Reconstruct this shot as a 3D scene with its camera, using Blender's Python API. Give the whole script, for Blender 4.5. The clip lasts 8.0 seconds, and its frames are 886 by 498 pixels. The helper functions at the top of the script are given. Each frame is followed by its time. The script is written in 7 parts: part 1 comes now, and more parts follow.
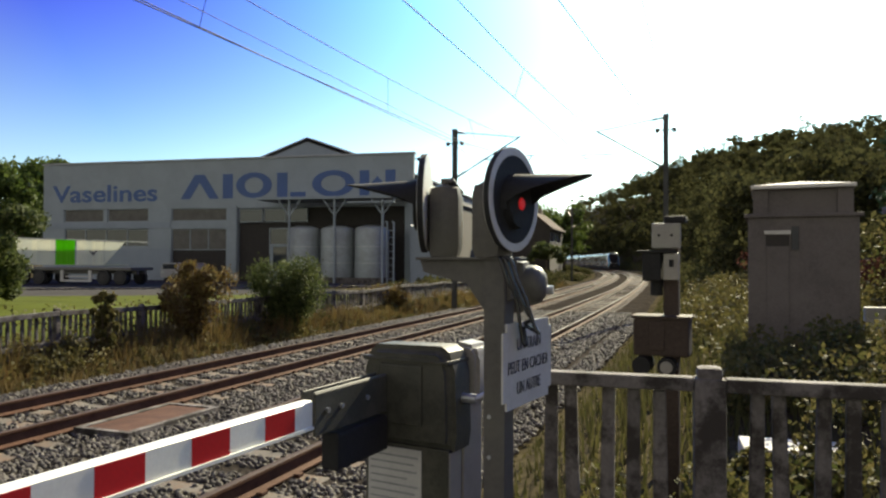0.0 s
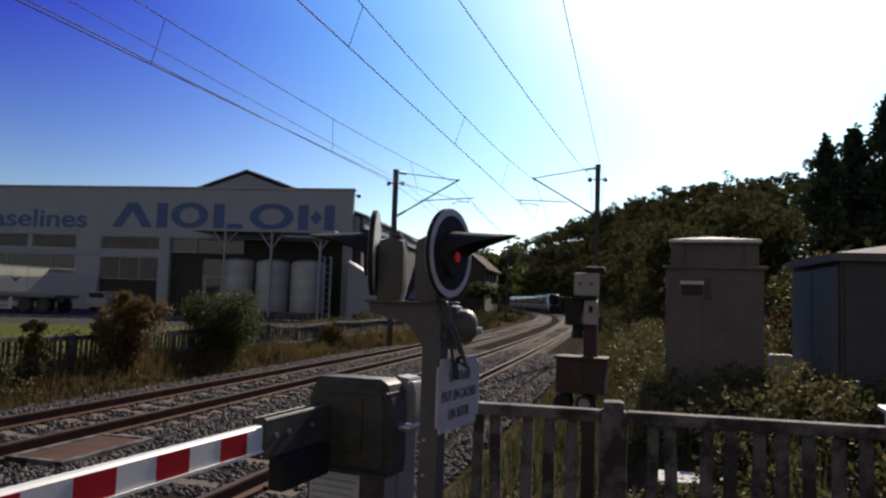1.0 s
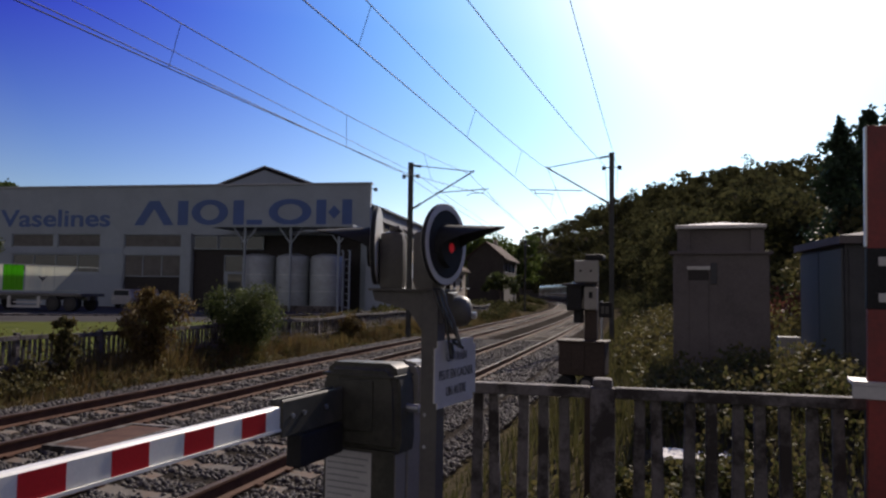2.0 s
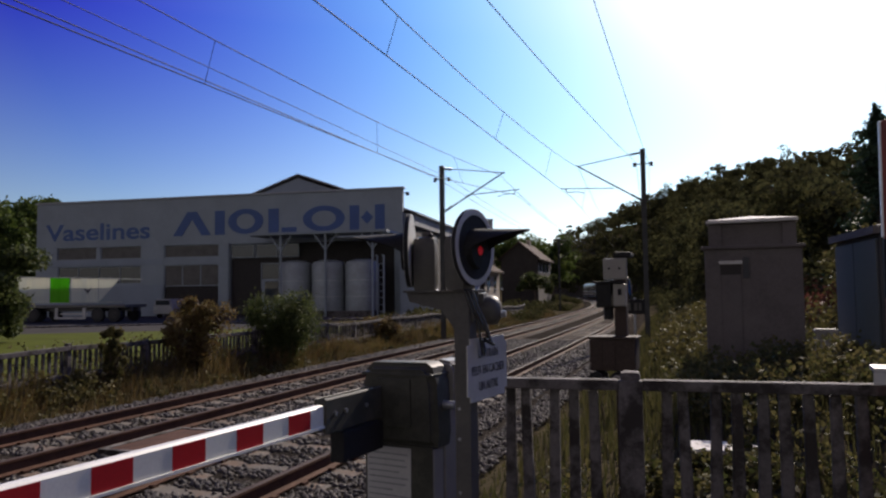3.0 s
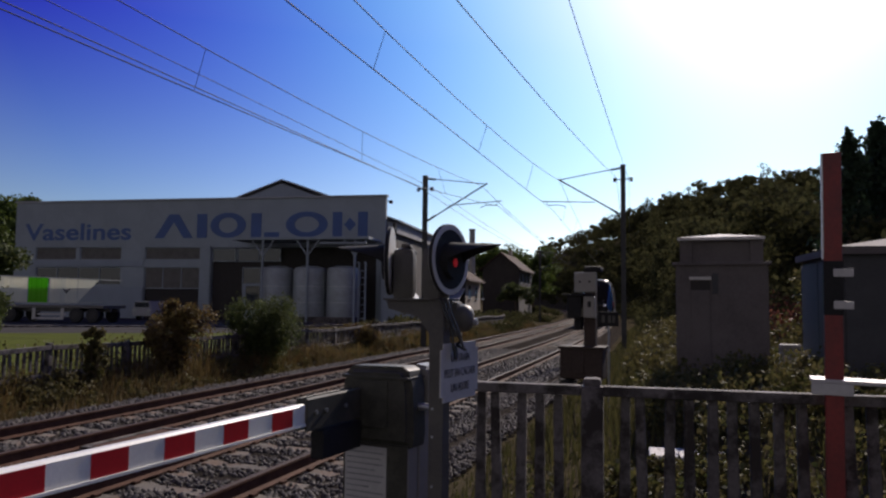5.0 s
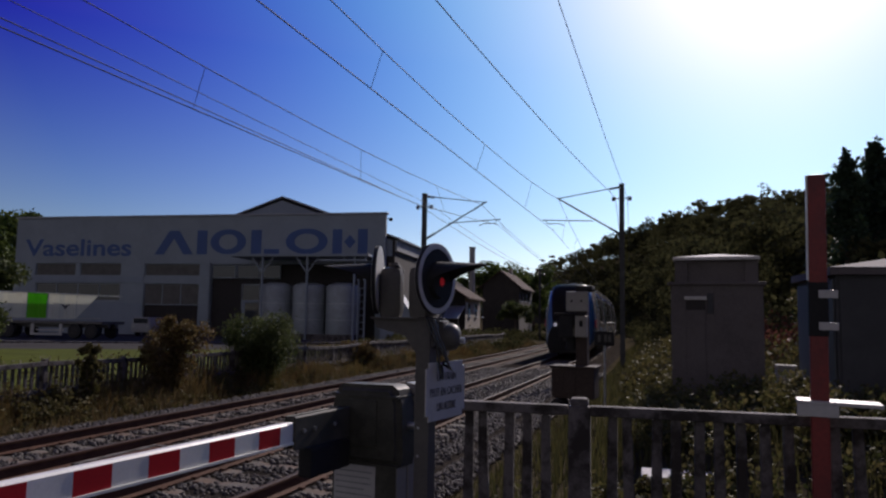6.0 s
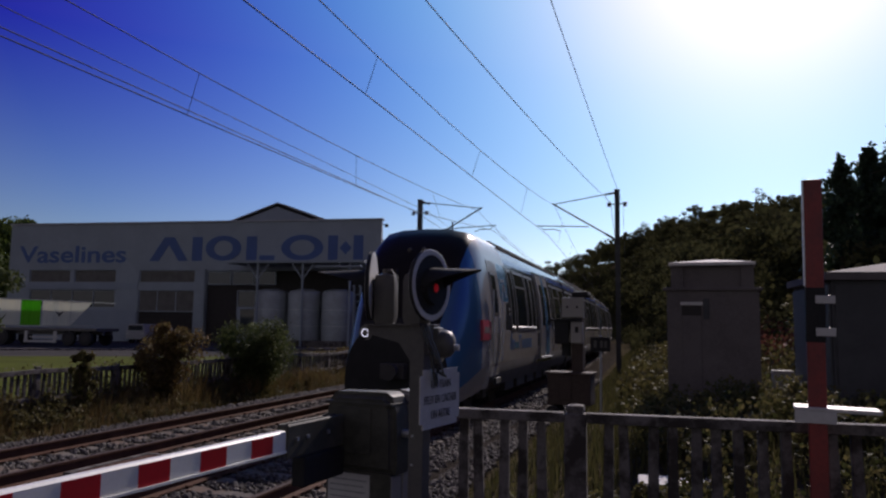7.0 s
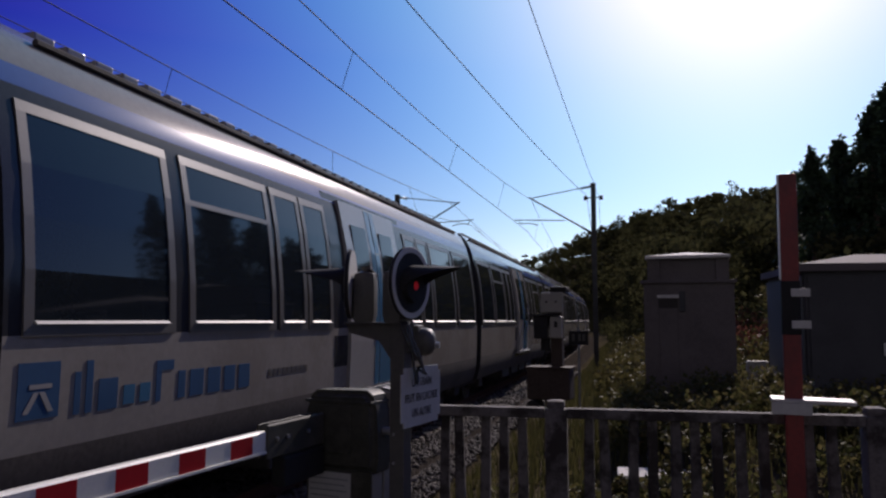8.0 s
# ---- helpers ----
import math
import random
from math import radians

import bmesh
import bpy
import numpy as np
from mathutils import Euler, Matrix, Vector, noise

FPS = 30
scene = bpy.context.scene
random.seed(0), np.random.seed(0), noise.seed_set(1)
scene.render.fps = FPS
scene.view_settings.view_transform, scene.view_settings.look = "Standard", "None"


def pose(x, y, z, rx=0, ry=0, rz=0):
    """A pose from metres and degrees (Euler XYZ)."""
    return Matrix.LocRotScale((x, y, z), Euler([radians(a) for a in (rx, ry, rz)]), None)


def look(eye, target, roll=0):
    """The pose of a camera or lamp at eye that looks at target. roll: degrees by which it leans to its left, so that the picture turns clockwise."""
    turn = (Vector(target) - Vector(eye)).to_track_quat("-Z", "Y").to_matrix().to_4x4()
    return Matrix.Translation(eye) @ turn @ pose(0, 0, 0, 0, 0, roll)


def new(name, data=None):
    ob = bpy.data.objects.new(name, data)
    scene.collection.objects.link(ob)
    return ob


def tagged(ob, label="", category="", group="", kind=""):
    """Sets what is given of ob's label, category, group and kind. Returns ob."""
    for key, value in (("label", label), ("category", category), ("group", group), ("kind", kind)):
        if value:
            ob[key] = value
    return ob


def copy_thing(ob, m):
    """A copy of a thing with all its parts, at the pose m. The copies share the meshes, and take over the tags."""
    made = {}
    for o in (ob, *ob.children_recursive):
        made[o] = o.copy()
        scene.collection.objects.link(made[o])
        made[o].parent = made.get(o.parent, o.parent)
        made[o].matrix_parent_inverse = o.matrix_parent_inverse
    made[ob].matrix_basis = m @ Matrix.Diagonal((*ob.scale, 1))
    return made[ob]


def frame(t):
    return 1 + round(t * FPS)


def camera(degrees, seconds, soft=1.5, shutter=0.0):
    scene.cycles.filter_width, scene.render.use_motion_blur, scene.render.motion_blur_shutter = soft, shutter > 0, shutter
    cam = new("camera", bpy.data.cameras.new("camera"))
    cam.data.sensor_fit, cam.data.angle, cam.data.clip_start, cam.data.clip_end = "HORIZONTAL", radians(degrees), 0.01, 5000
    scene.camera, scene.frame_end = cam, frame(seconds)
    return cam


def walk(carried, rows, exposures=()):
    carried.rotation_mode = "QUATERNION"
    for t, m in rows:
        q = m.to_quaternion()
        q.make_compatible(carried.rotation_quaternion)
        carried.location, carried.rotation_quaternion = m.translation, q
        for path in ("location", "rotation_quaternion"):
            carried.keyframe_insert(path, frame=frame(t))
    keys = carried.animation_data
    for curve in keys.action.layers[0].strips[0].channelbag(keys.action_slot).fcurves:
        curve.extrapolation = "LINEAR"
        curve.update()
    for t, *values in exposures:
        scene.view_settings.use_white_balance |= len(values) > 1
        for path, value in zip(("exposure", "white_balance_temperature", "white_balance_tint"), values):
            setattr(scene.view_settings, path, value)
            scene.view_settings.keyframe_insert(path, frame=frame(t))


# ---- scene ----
cam = camera(63.0, 8.0, soft=2.35)
PATH = [
    (0, 0.006, 0.164, 1.878, 21.72, 0.98, 0.22),
    (0.1, 0.016, 0.095, 1.880, 20.62, 1.32, -0.25),
    (0.2, 0.026, 0.025, 1.882, 19.67, 1.28, -1.04),
    (0.3, 0.035, -0.044, 1.884, 19.44, 1.49, -0.29),
    (0.4, 0.045, -0.114, 1.886, 18.27, 1.84, 0.98),
    (0.5, 0.055, -0.183, 1.888, 17.35, 1.95, 1.47),
    (0.6, 0.074, -0.213, 1.891, 15.95, 2.74, 1.09),
    (0.7, 0.093, -0.244, 1.894, 16.13, 3.23, 1.31),
    (0.8, 0.112, -0.274, 1.898, 16.11, 3.93, 2.09),
    (0.9, 0.131, -0.305, 1.901, 15.76, 4.13, 1.81),
    (1, 0.150, -0.335, 1.904, 16.77, 4.07, 1.98),
    (1.1, 0.183, -0.358, 1.898, 17.30, 4.07, 2.10),
    (1.2, 0.216, -0.382, 1.891, 18.45, 3.67, 2.26),
    (1.3, 0.250, -0.405, 1.885, 18.68, 3.34, 1.77),
    (1.4, 0.283, -0.429, 1.878, 19.41, 3.12, 0.33),
    (1.5, 0.316, -0.452, 1.872, 19.61, 2.94, -0.61),
    (1.6, 0.327, -0.486, 1.875, 19.17, 2.75, -0.73),
    (1.8, 0.348, -0.553, 1.880, 18.45, 2.99, 0.71),
    (1.9, 0.358, -0.586, 1.883, 18.29, 3.07, 0.28),
    (2, 0.369, -0.620, 1.886, 18.26, 3.34, 0.83),
    (2.1, 0.379, -0.641, 1.885, 19.16, 3.74, 0.75),
    (2.2, 0.388, -0.662, 1.885, 19.88, 3.66, -0.26),
    (3.3, 0.493, -0.896, 1.877, 21.37, 3.41, -0.27),
    (3.5, 0.512, -0.938, 1.876, 21.97, 3.85, 1.16),
    (3.8, 0.541, -0.996, 1.876, 22.68, 3.96, 2.40),
    (4, 0.561, -1.035, 1.876, 22.25, 4.19, 2.01),
    (4.2, 0.560, -1.077, 1.874, 21.83, 3.98, 1.43),
    (4.5, 0.559, -1.141, 1.871, 20.63, 3.45, 1.53),
    (4.7, 0.578, -1.141, 1.873, 19.73, 3.79, 0.82),
    (5.8, 0.682, -1.139, 1.883, 19.51, 5.30, 0.55),
    (6, 0.701, -1.139, 1.885, 19.58, 5.59, 0.96),
    (6.2, 0.701, -1.128, 1.888, 19.66, 5.74, 0.38),
    (6.5, 0.701, -1.111, 1.892, 19.76, 6.05, 0.30),
    (7, 0.697, -1.095, 1.889, 19.26, 6.07, 0.81),
    (7.2, 0.690, -1.091, 1.897, 18.85, 6.06, 0.55),
    (7.5, 0.680, -1.086, 1.910, 18.60, 6.02, 1.00),
    (7.8, 0.679, -1.085, 1.909, 17.68, 5.85, 0.40),
    (8, 0.679, -1.085, 1.908, 17.45, 5.65, 0.05),
]


def aim(x, y, z, yaw, pitch, roll):
    a, b = radians(yaw), radians(pitch)
    ahead = Vector((-math.sin(a) * math.cos(b), math.cos(a) * math.cos(b), math.sin(b)))
    eye = Vector((x, y, z))
    return look(eye, eye + ahead, roll)


walk(cam, [(t, aim(*p)) for t, *p in PATH],
     exposures=[(0.0, 1.6, 7950, 0), (0.4, 1.35, 7850, 2), (0.8, 0.7, 7200, 9), (1.2, 0.5, 6900, 16), (2.2, 0.5, 6850, 18), (4.5, 0.42, 6750, 19), (6.0, -0.06, 6400, 23), (8.0, -0.1, 6400, 25)])

# ---- light: low sun ahead, clear sky ----
SUN_YAW, SUN_EL = -6.0, 31.4
world = bpy.data.worlds.new("sky")
scene.world = world
world.use_nodes = True
wt = world.node_tree
sky = wt.nodes.new("ShaderNodeTexSky")
sky.sky_type, sky.sun_disc = "NISHITA", False
sky.sun_elevation, sky.sun_rotation = radians(SUN_EL), radians(-SUN_YAW)
sky.air_density, sky.dust_density, sky.ozone_density = 1.0, 0.65, 3.0
background = wt.nodes["Background"]
background.inputs["Strength"].default_value = 1.0
vivid = wt.nodes.new("ShaderNodeHueSaturation")
vivid.inputs["Value"].default_value = 0.058
wt.links.new(sky.outputs["Color"], vivid.inputs["Color"])
# the bright aureole that haze gives the sky round the sun
coord = wt.nodes.new("ShaderNodeTexCoord")
toward = wt.nodes.new("ShaderNodeVectorMath")
toward.operation = "DOT_PRODUCT"
toward.inputs[1].default_value = (-math.sin(radians(SUN_YAW)) * math.cos(radians(SUN_EL)), math.cos(radians(SUN_YAW)) * math.cos(radians(SUN_EL)), math.sin(radians(SUN_EL)))
wt.links.new(coord.outputs["Generated"], toward.inputs[0])
clip = wt.nodes.new("ShaderNodeMath")
clip.operation = "MAXIMUM"
clip.inputs[1].default_value = 0.0
wt.links.new(toward.outputs["Value"], clip.inputs[0])
# blue light is spread widest, red stays close to the sun
tone = wt.nodes.new("ShaderNodeCombineXYZ")
for axis, power, amount in (("X", 32.0, 0.78), ("Y", 8.5, 0.66), ("Z", 4.6, 0.58)):
    fall = wt.nodes.new("ShaderNodeMath")
    fall.operation = "POWER"
    fall.inputs[1].default_value = power
    wt.links.new(clip.outputs[0], fall.inputs[0])
    gain = wt.nodes.new("ShaderNodeMath")
    gain.operation = "MULTIPLY"
    gain.inputs[1].default_value = amount
    wt.links.new(fall.outputs[0], gain.inputs[0])
    wt.links.new(gain.outputs[0], tone.inputs[axis])
# the sky is made paler away from the sun, for a neutral fill light
pale = wt.nodes.new("ShaderNodeMapRange")
pale.inputs["From Min"].default_value, pale.inputs["From Max"].default_value = -0.25, 0.6
pale.inputs["To Min"].default_value, pale.inputs["To Max"].default_value = 0.3, 1.5
wt.links.new(toward.outputs["Value"], pale.inputs["Value"])
wt.links.new(pale.outputs["Result"], vivid.inputs["Saturation"])
both = wt.nodes.new("ShaderNodeVectorMath")
both.operation = "ADD"
wt.links.new(vivid.outputs["Color"], both.inputs[0])
wt.links.new(tone.outputs[0], both.inputs[1])
# white haze low over the horizon, strongest under the sun
split = wt.nodes.new("ShaderNodeSeparateXYZ")
wt.links.new(coord.outputs["Generated"], split.inputs[0])
aloft = wt.nodes.new("ShaderNodeMapRange")
aloft.inputs["From Min"].default_value, aloft.inputs["From Max"].default_value = 0.06, 0.36
aloft.inputs["To Min"].default_value, aloft.inputs["To Max"].default_value = 0.5, 0.562
wt.links.new(split.outputs["Z"], aloft.inputs["Value"])
wt.links.new(aloft.outputs["Result"], vivid.inputs["Hue"])
low = wt.nodes.new("ShaderNodeMapRange")
low.inputs["From Min"].default_value, low.inputs["From Max"].default_value = 0.0, 1.0
low.inputs["To Min"].default_value, low.inputs["To Max"].default_value = 1.0, 0.0
wt.links.new(split.outputs["Z"], low.inputs["Value"])
amount = None
for socket, power in ((low.outputs["Result"], 9.0), (clip.outputs[0], 5.0)):
    raised = wt.nodes.new("ShaderNodeMath")
    raised.operation = "POWER"
    raised.inputs[1].default_value = power
    wt.links.new(socket, raised.inputs[0])
    if amount is None:
        amount = raised
    else:
        product = wt.nodes.new("ShaderNodeMath")
        product.operation = "MULTIPLY"
        wt.links.new(amount.outputs[0], product.inputs[0])
        wt.links.new(raised.outputs[0], product.inputs[1])
        amount = product
haze = wt.nodes.new("ShaderNodeVectorMath")
haze.operation = "SCALE"
haze.inputs[0].default_value = (1.2, 1.25, 1.18)
wt.links.new(amount.outputs[0], haze.inputs["Scale"])
hazy = wt.nodes.new("ShaderNodeVectorMath")
hazy.operation = "ADD"
wt.links.new(both.outputs[0], hazy.inputs[0])
wt.links.new(haze.outputs[0], hazy.inputs[1])
wt.links.new(hazy.outputs[0], background.inputs["Color"])
sun_data = bpy.data.lights.new("sun", "SUN")
sun_data.energy, sun_data.angle, sun_data.color = 4.3, radians(0.53), (1.0, 0.93, 0.82)
sun = new("sun", sun_data)
sa, se = radians(SUN_YAW), radians(SUN_EL)
sun_way = Vector((-math.sin(sa) * math.cos(se), math.cos(sa) * math.cos(se), math.sin(se)))
sun.matrix_world = look(Vector((0, 0, 40)) + sun_way * 60, (0, 0, 40))


# ---- materials ----
def mat(name, color, rough=0.6, metal=0.0, var=0.25, scale=3.0, fine=40.0, bump=0.15, dist=0.01, dirt=None, dirt_amount=0.0, dirt_scale=1.2, coat=0.0, per_piece=0.0, island=False, spec=0.5):
    """A surface with variation at two scales, fine relief and, if asked, blotches of dirt."""
    m = bpy.data.materials.new(name)
    m.use_nodes = True
    n, l = m.node_tree.nodes, m.node_tree.links
    b = n["Principled BSDF"]
    b.inputs["Roughness"].default_value = rough
    b.inputs["Metallic"].default_value = metal
    b.inputs["Coat Weight"].default_value = coat
    b.inputs["Specular IOR Level"].default_value = spec
    tc = n.new("ShaderNodeTexCoord")
    big, small = n.new("ShaderNodeTexNoise"), n.new("ShaderNodeTexNoise")
    big.inputs["Scale"].default_value, big.inputs["Detail"].default_value = scale, 4
    small.inputs["Scale"].default_value, small.inputs["Detail"].default_value = fine, 6
    where = tc.outputs["Object"]
    if per_piece and not island:
        info, shift = n.new("ShaderNodeObjectInfo"), n.new("ShaderNodeVectorMath")
        shift.operation = "MULTIPLY_ADD"
        shift.inputs[1].default_value = (37.0, 53.0, 71.0)
        l.new(info.outputs["Random"], shift.inputs[0])
        l.new(where, shift.inputs[2])
        where = shift.outputs[0]
    for t in (big, small):
        l.new(where, t.inputs["Vector"])
    mix = n.new("ShaderNodeMath")
    mix.operation = "ADD"
    l.new(big.outputs["Fac"], mix.inputs[0])
    l.new(small.outputs["Fac"], mix.inputs[1])
    ramp = n.new("ShaderNodeMapRange")
    ramp.inputs["From Min"].default_value, ramp.inputs["From Max"].default_value = 0.7, 1.3
    ramp.inputs["To Min"].default_value, ramp.inputs["To Max"].default_value = 1 - var, 1 + var
    l.new(mix.outputs[0], ramp.inputs["Value"])
    last = ramp.outputs[0]
    if per_piece:
        src = n.new("ShaderNodeNewGeometry" if island else "ShaderNodeObjectInfo")
        mr = n.new("ShaderNodeMapRange")
        mr.inputs["To Min"].default_value, mr.inputs["To Max"].default_value = 1 - per_piece, 1 + per_piece
        l.new(src.outputs["Random Per Island" if island else "Random"], mr.inputs["Value"])
        mu = n.new("ShaderNodeMath")
        mu.operation = "MULTIPLY"
        l.new(last, mu.inputs[0])
        l.new(mr.outputs[0], mu.inputs[1])
        last = mu.outputs[0]
    vm = n.new("ShaderNodeVectorMath")
    vm.operation = "SCALE"
    vm.inputs[0].default_value = color
    l.new(last, vm.inputs["Scale"])
    col = vm.outputs[0]
    if dirt:
        dn = n.new("ShaderNodeTexNoise")
        dn.inputs["Scale"].default_value, dn.inputs["Detail"].default_value = dirt_scale, 8
        dn.inputs["Roughness"].default_value = 0.7
        l.new(where, dn.inputs["Vector"])
        dr = n.new("ShaderNodeMapRange")
        dr.inputs["From Min"].default_value, dr.inputs["From Max"].default_value = 0.46, 0.58
        dr.inputs["To Max"].default_value = dirt_amount
        l.new(dn.outputs["Fac"], dr.inputs["Value"])
        mx = n.new("ShaderNodeMix")
        mx.data_type = "RGBA"
        mx.inputs["B"].default_value = (*dirt, 1)
        l.new(dr.outputs[0], mx.inputs["Factor"])
        l.new(col, mx.inputs["A"])
        col = mx.outputs["Result"]
    l.new(col, b.inputs["Base Color"])
    if bump:
        bp = n.new("ShaderNodeBump")
        bp.inputs["Strength"].default_value, bp.inputs["Distance"].default_value = bump, dist
        l.new(small.outputs["Fac"], bp.inputs["Height"])
        l.new(bp.outputs[0], b.inputs["Normal"])
    return m


def leaf_mat(name, color, tint, thin=0.35, spec=0.18):
    """Foliage: each leaf or blade a little different, some light passing through it."""
    m = bpy.data.materials.new(name)
    m.use_nodes = True
    n, l = m.node_tree.nodes, m.node_tree.links
    b = n["Principled BSDF"]
    b.inputs["Roughness"].default_value = 0.72
    b.inputs["Specular IOR Level"].default_value = spec
    g = n.new("ShaderNodeNewGeometry")
    tc = n.new("ShaderNodeTexCoord")
    no = n.new("ShaderNodeTexNoise")
    no.inputs["Scale"].default_value, no.inputs["Detail"].default_value = 0.35, 3
    l.new(tc.outputs["Object"], no.inputs["Vector"])
    ad = n.new("ShaderNodeMath")
    ad.operation = "ADD"
    l.new(g.outputs["Random Per Island"], ad.inputs[0])
    l.new(no.outputs["Fac"], ad.inputs[1])
    mr = n.new("ShaderNodeMapRange")
    mr.inputs["From Min"].default_value, mr.inputs["From Max"].default_value = 0.4, 1.5
    l.new(ad.outputs[0], mr.inputs["Value"])
    mx = n.new("ShaderNodeMix")
    mx.data_type = "RGBA"
    mx.inputs["A"].default_value, mx.inputs["B"].default_value = (*color, 1), (*tint, 1)
    l.new(mr.outputs[0], mx.inputs["Factor"])
    l.new(mx.outputs["Result"], b.inputs["Base Color"])
    tr = n.new("ShaderNodeBsdfTranslucent")
    l.new(mx.outputs["Result"], tr.inputs["Color"])
    ms = n.new("ShaderNodeMixShader")
    ms.inputs[0].default_value = thin
    l.new(b.outputs[0], ms.inputs[1])
    l.new(tr.outputs[0], ms.inputs[2])
    l.new(ms.outputs[0], n["Material Output"].inputs["Surface"])
    return m


def glow(name, color, strength):
    m = bpy.data.materials.new(name)
    m.use_nodes = True
    b = m.node_tree.nodes["Principled BSDF"]
    b.inputs["Base Color"].default_value = (*color, 1)
    b.inputs["Emission Color"].default_value = (*color, 1)
    b.inputs["Emission Strength"].default_value = strength
    return m


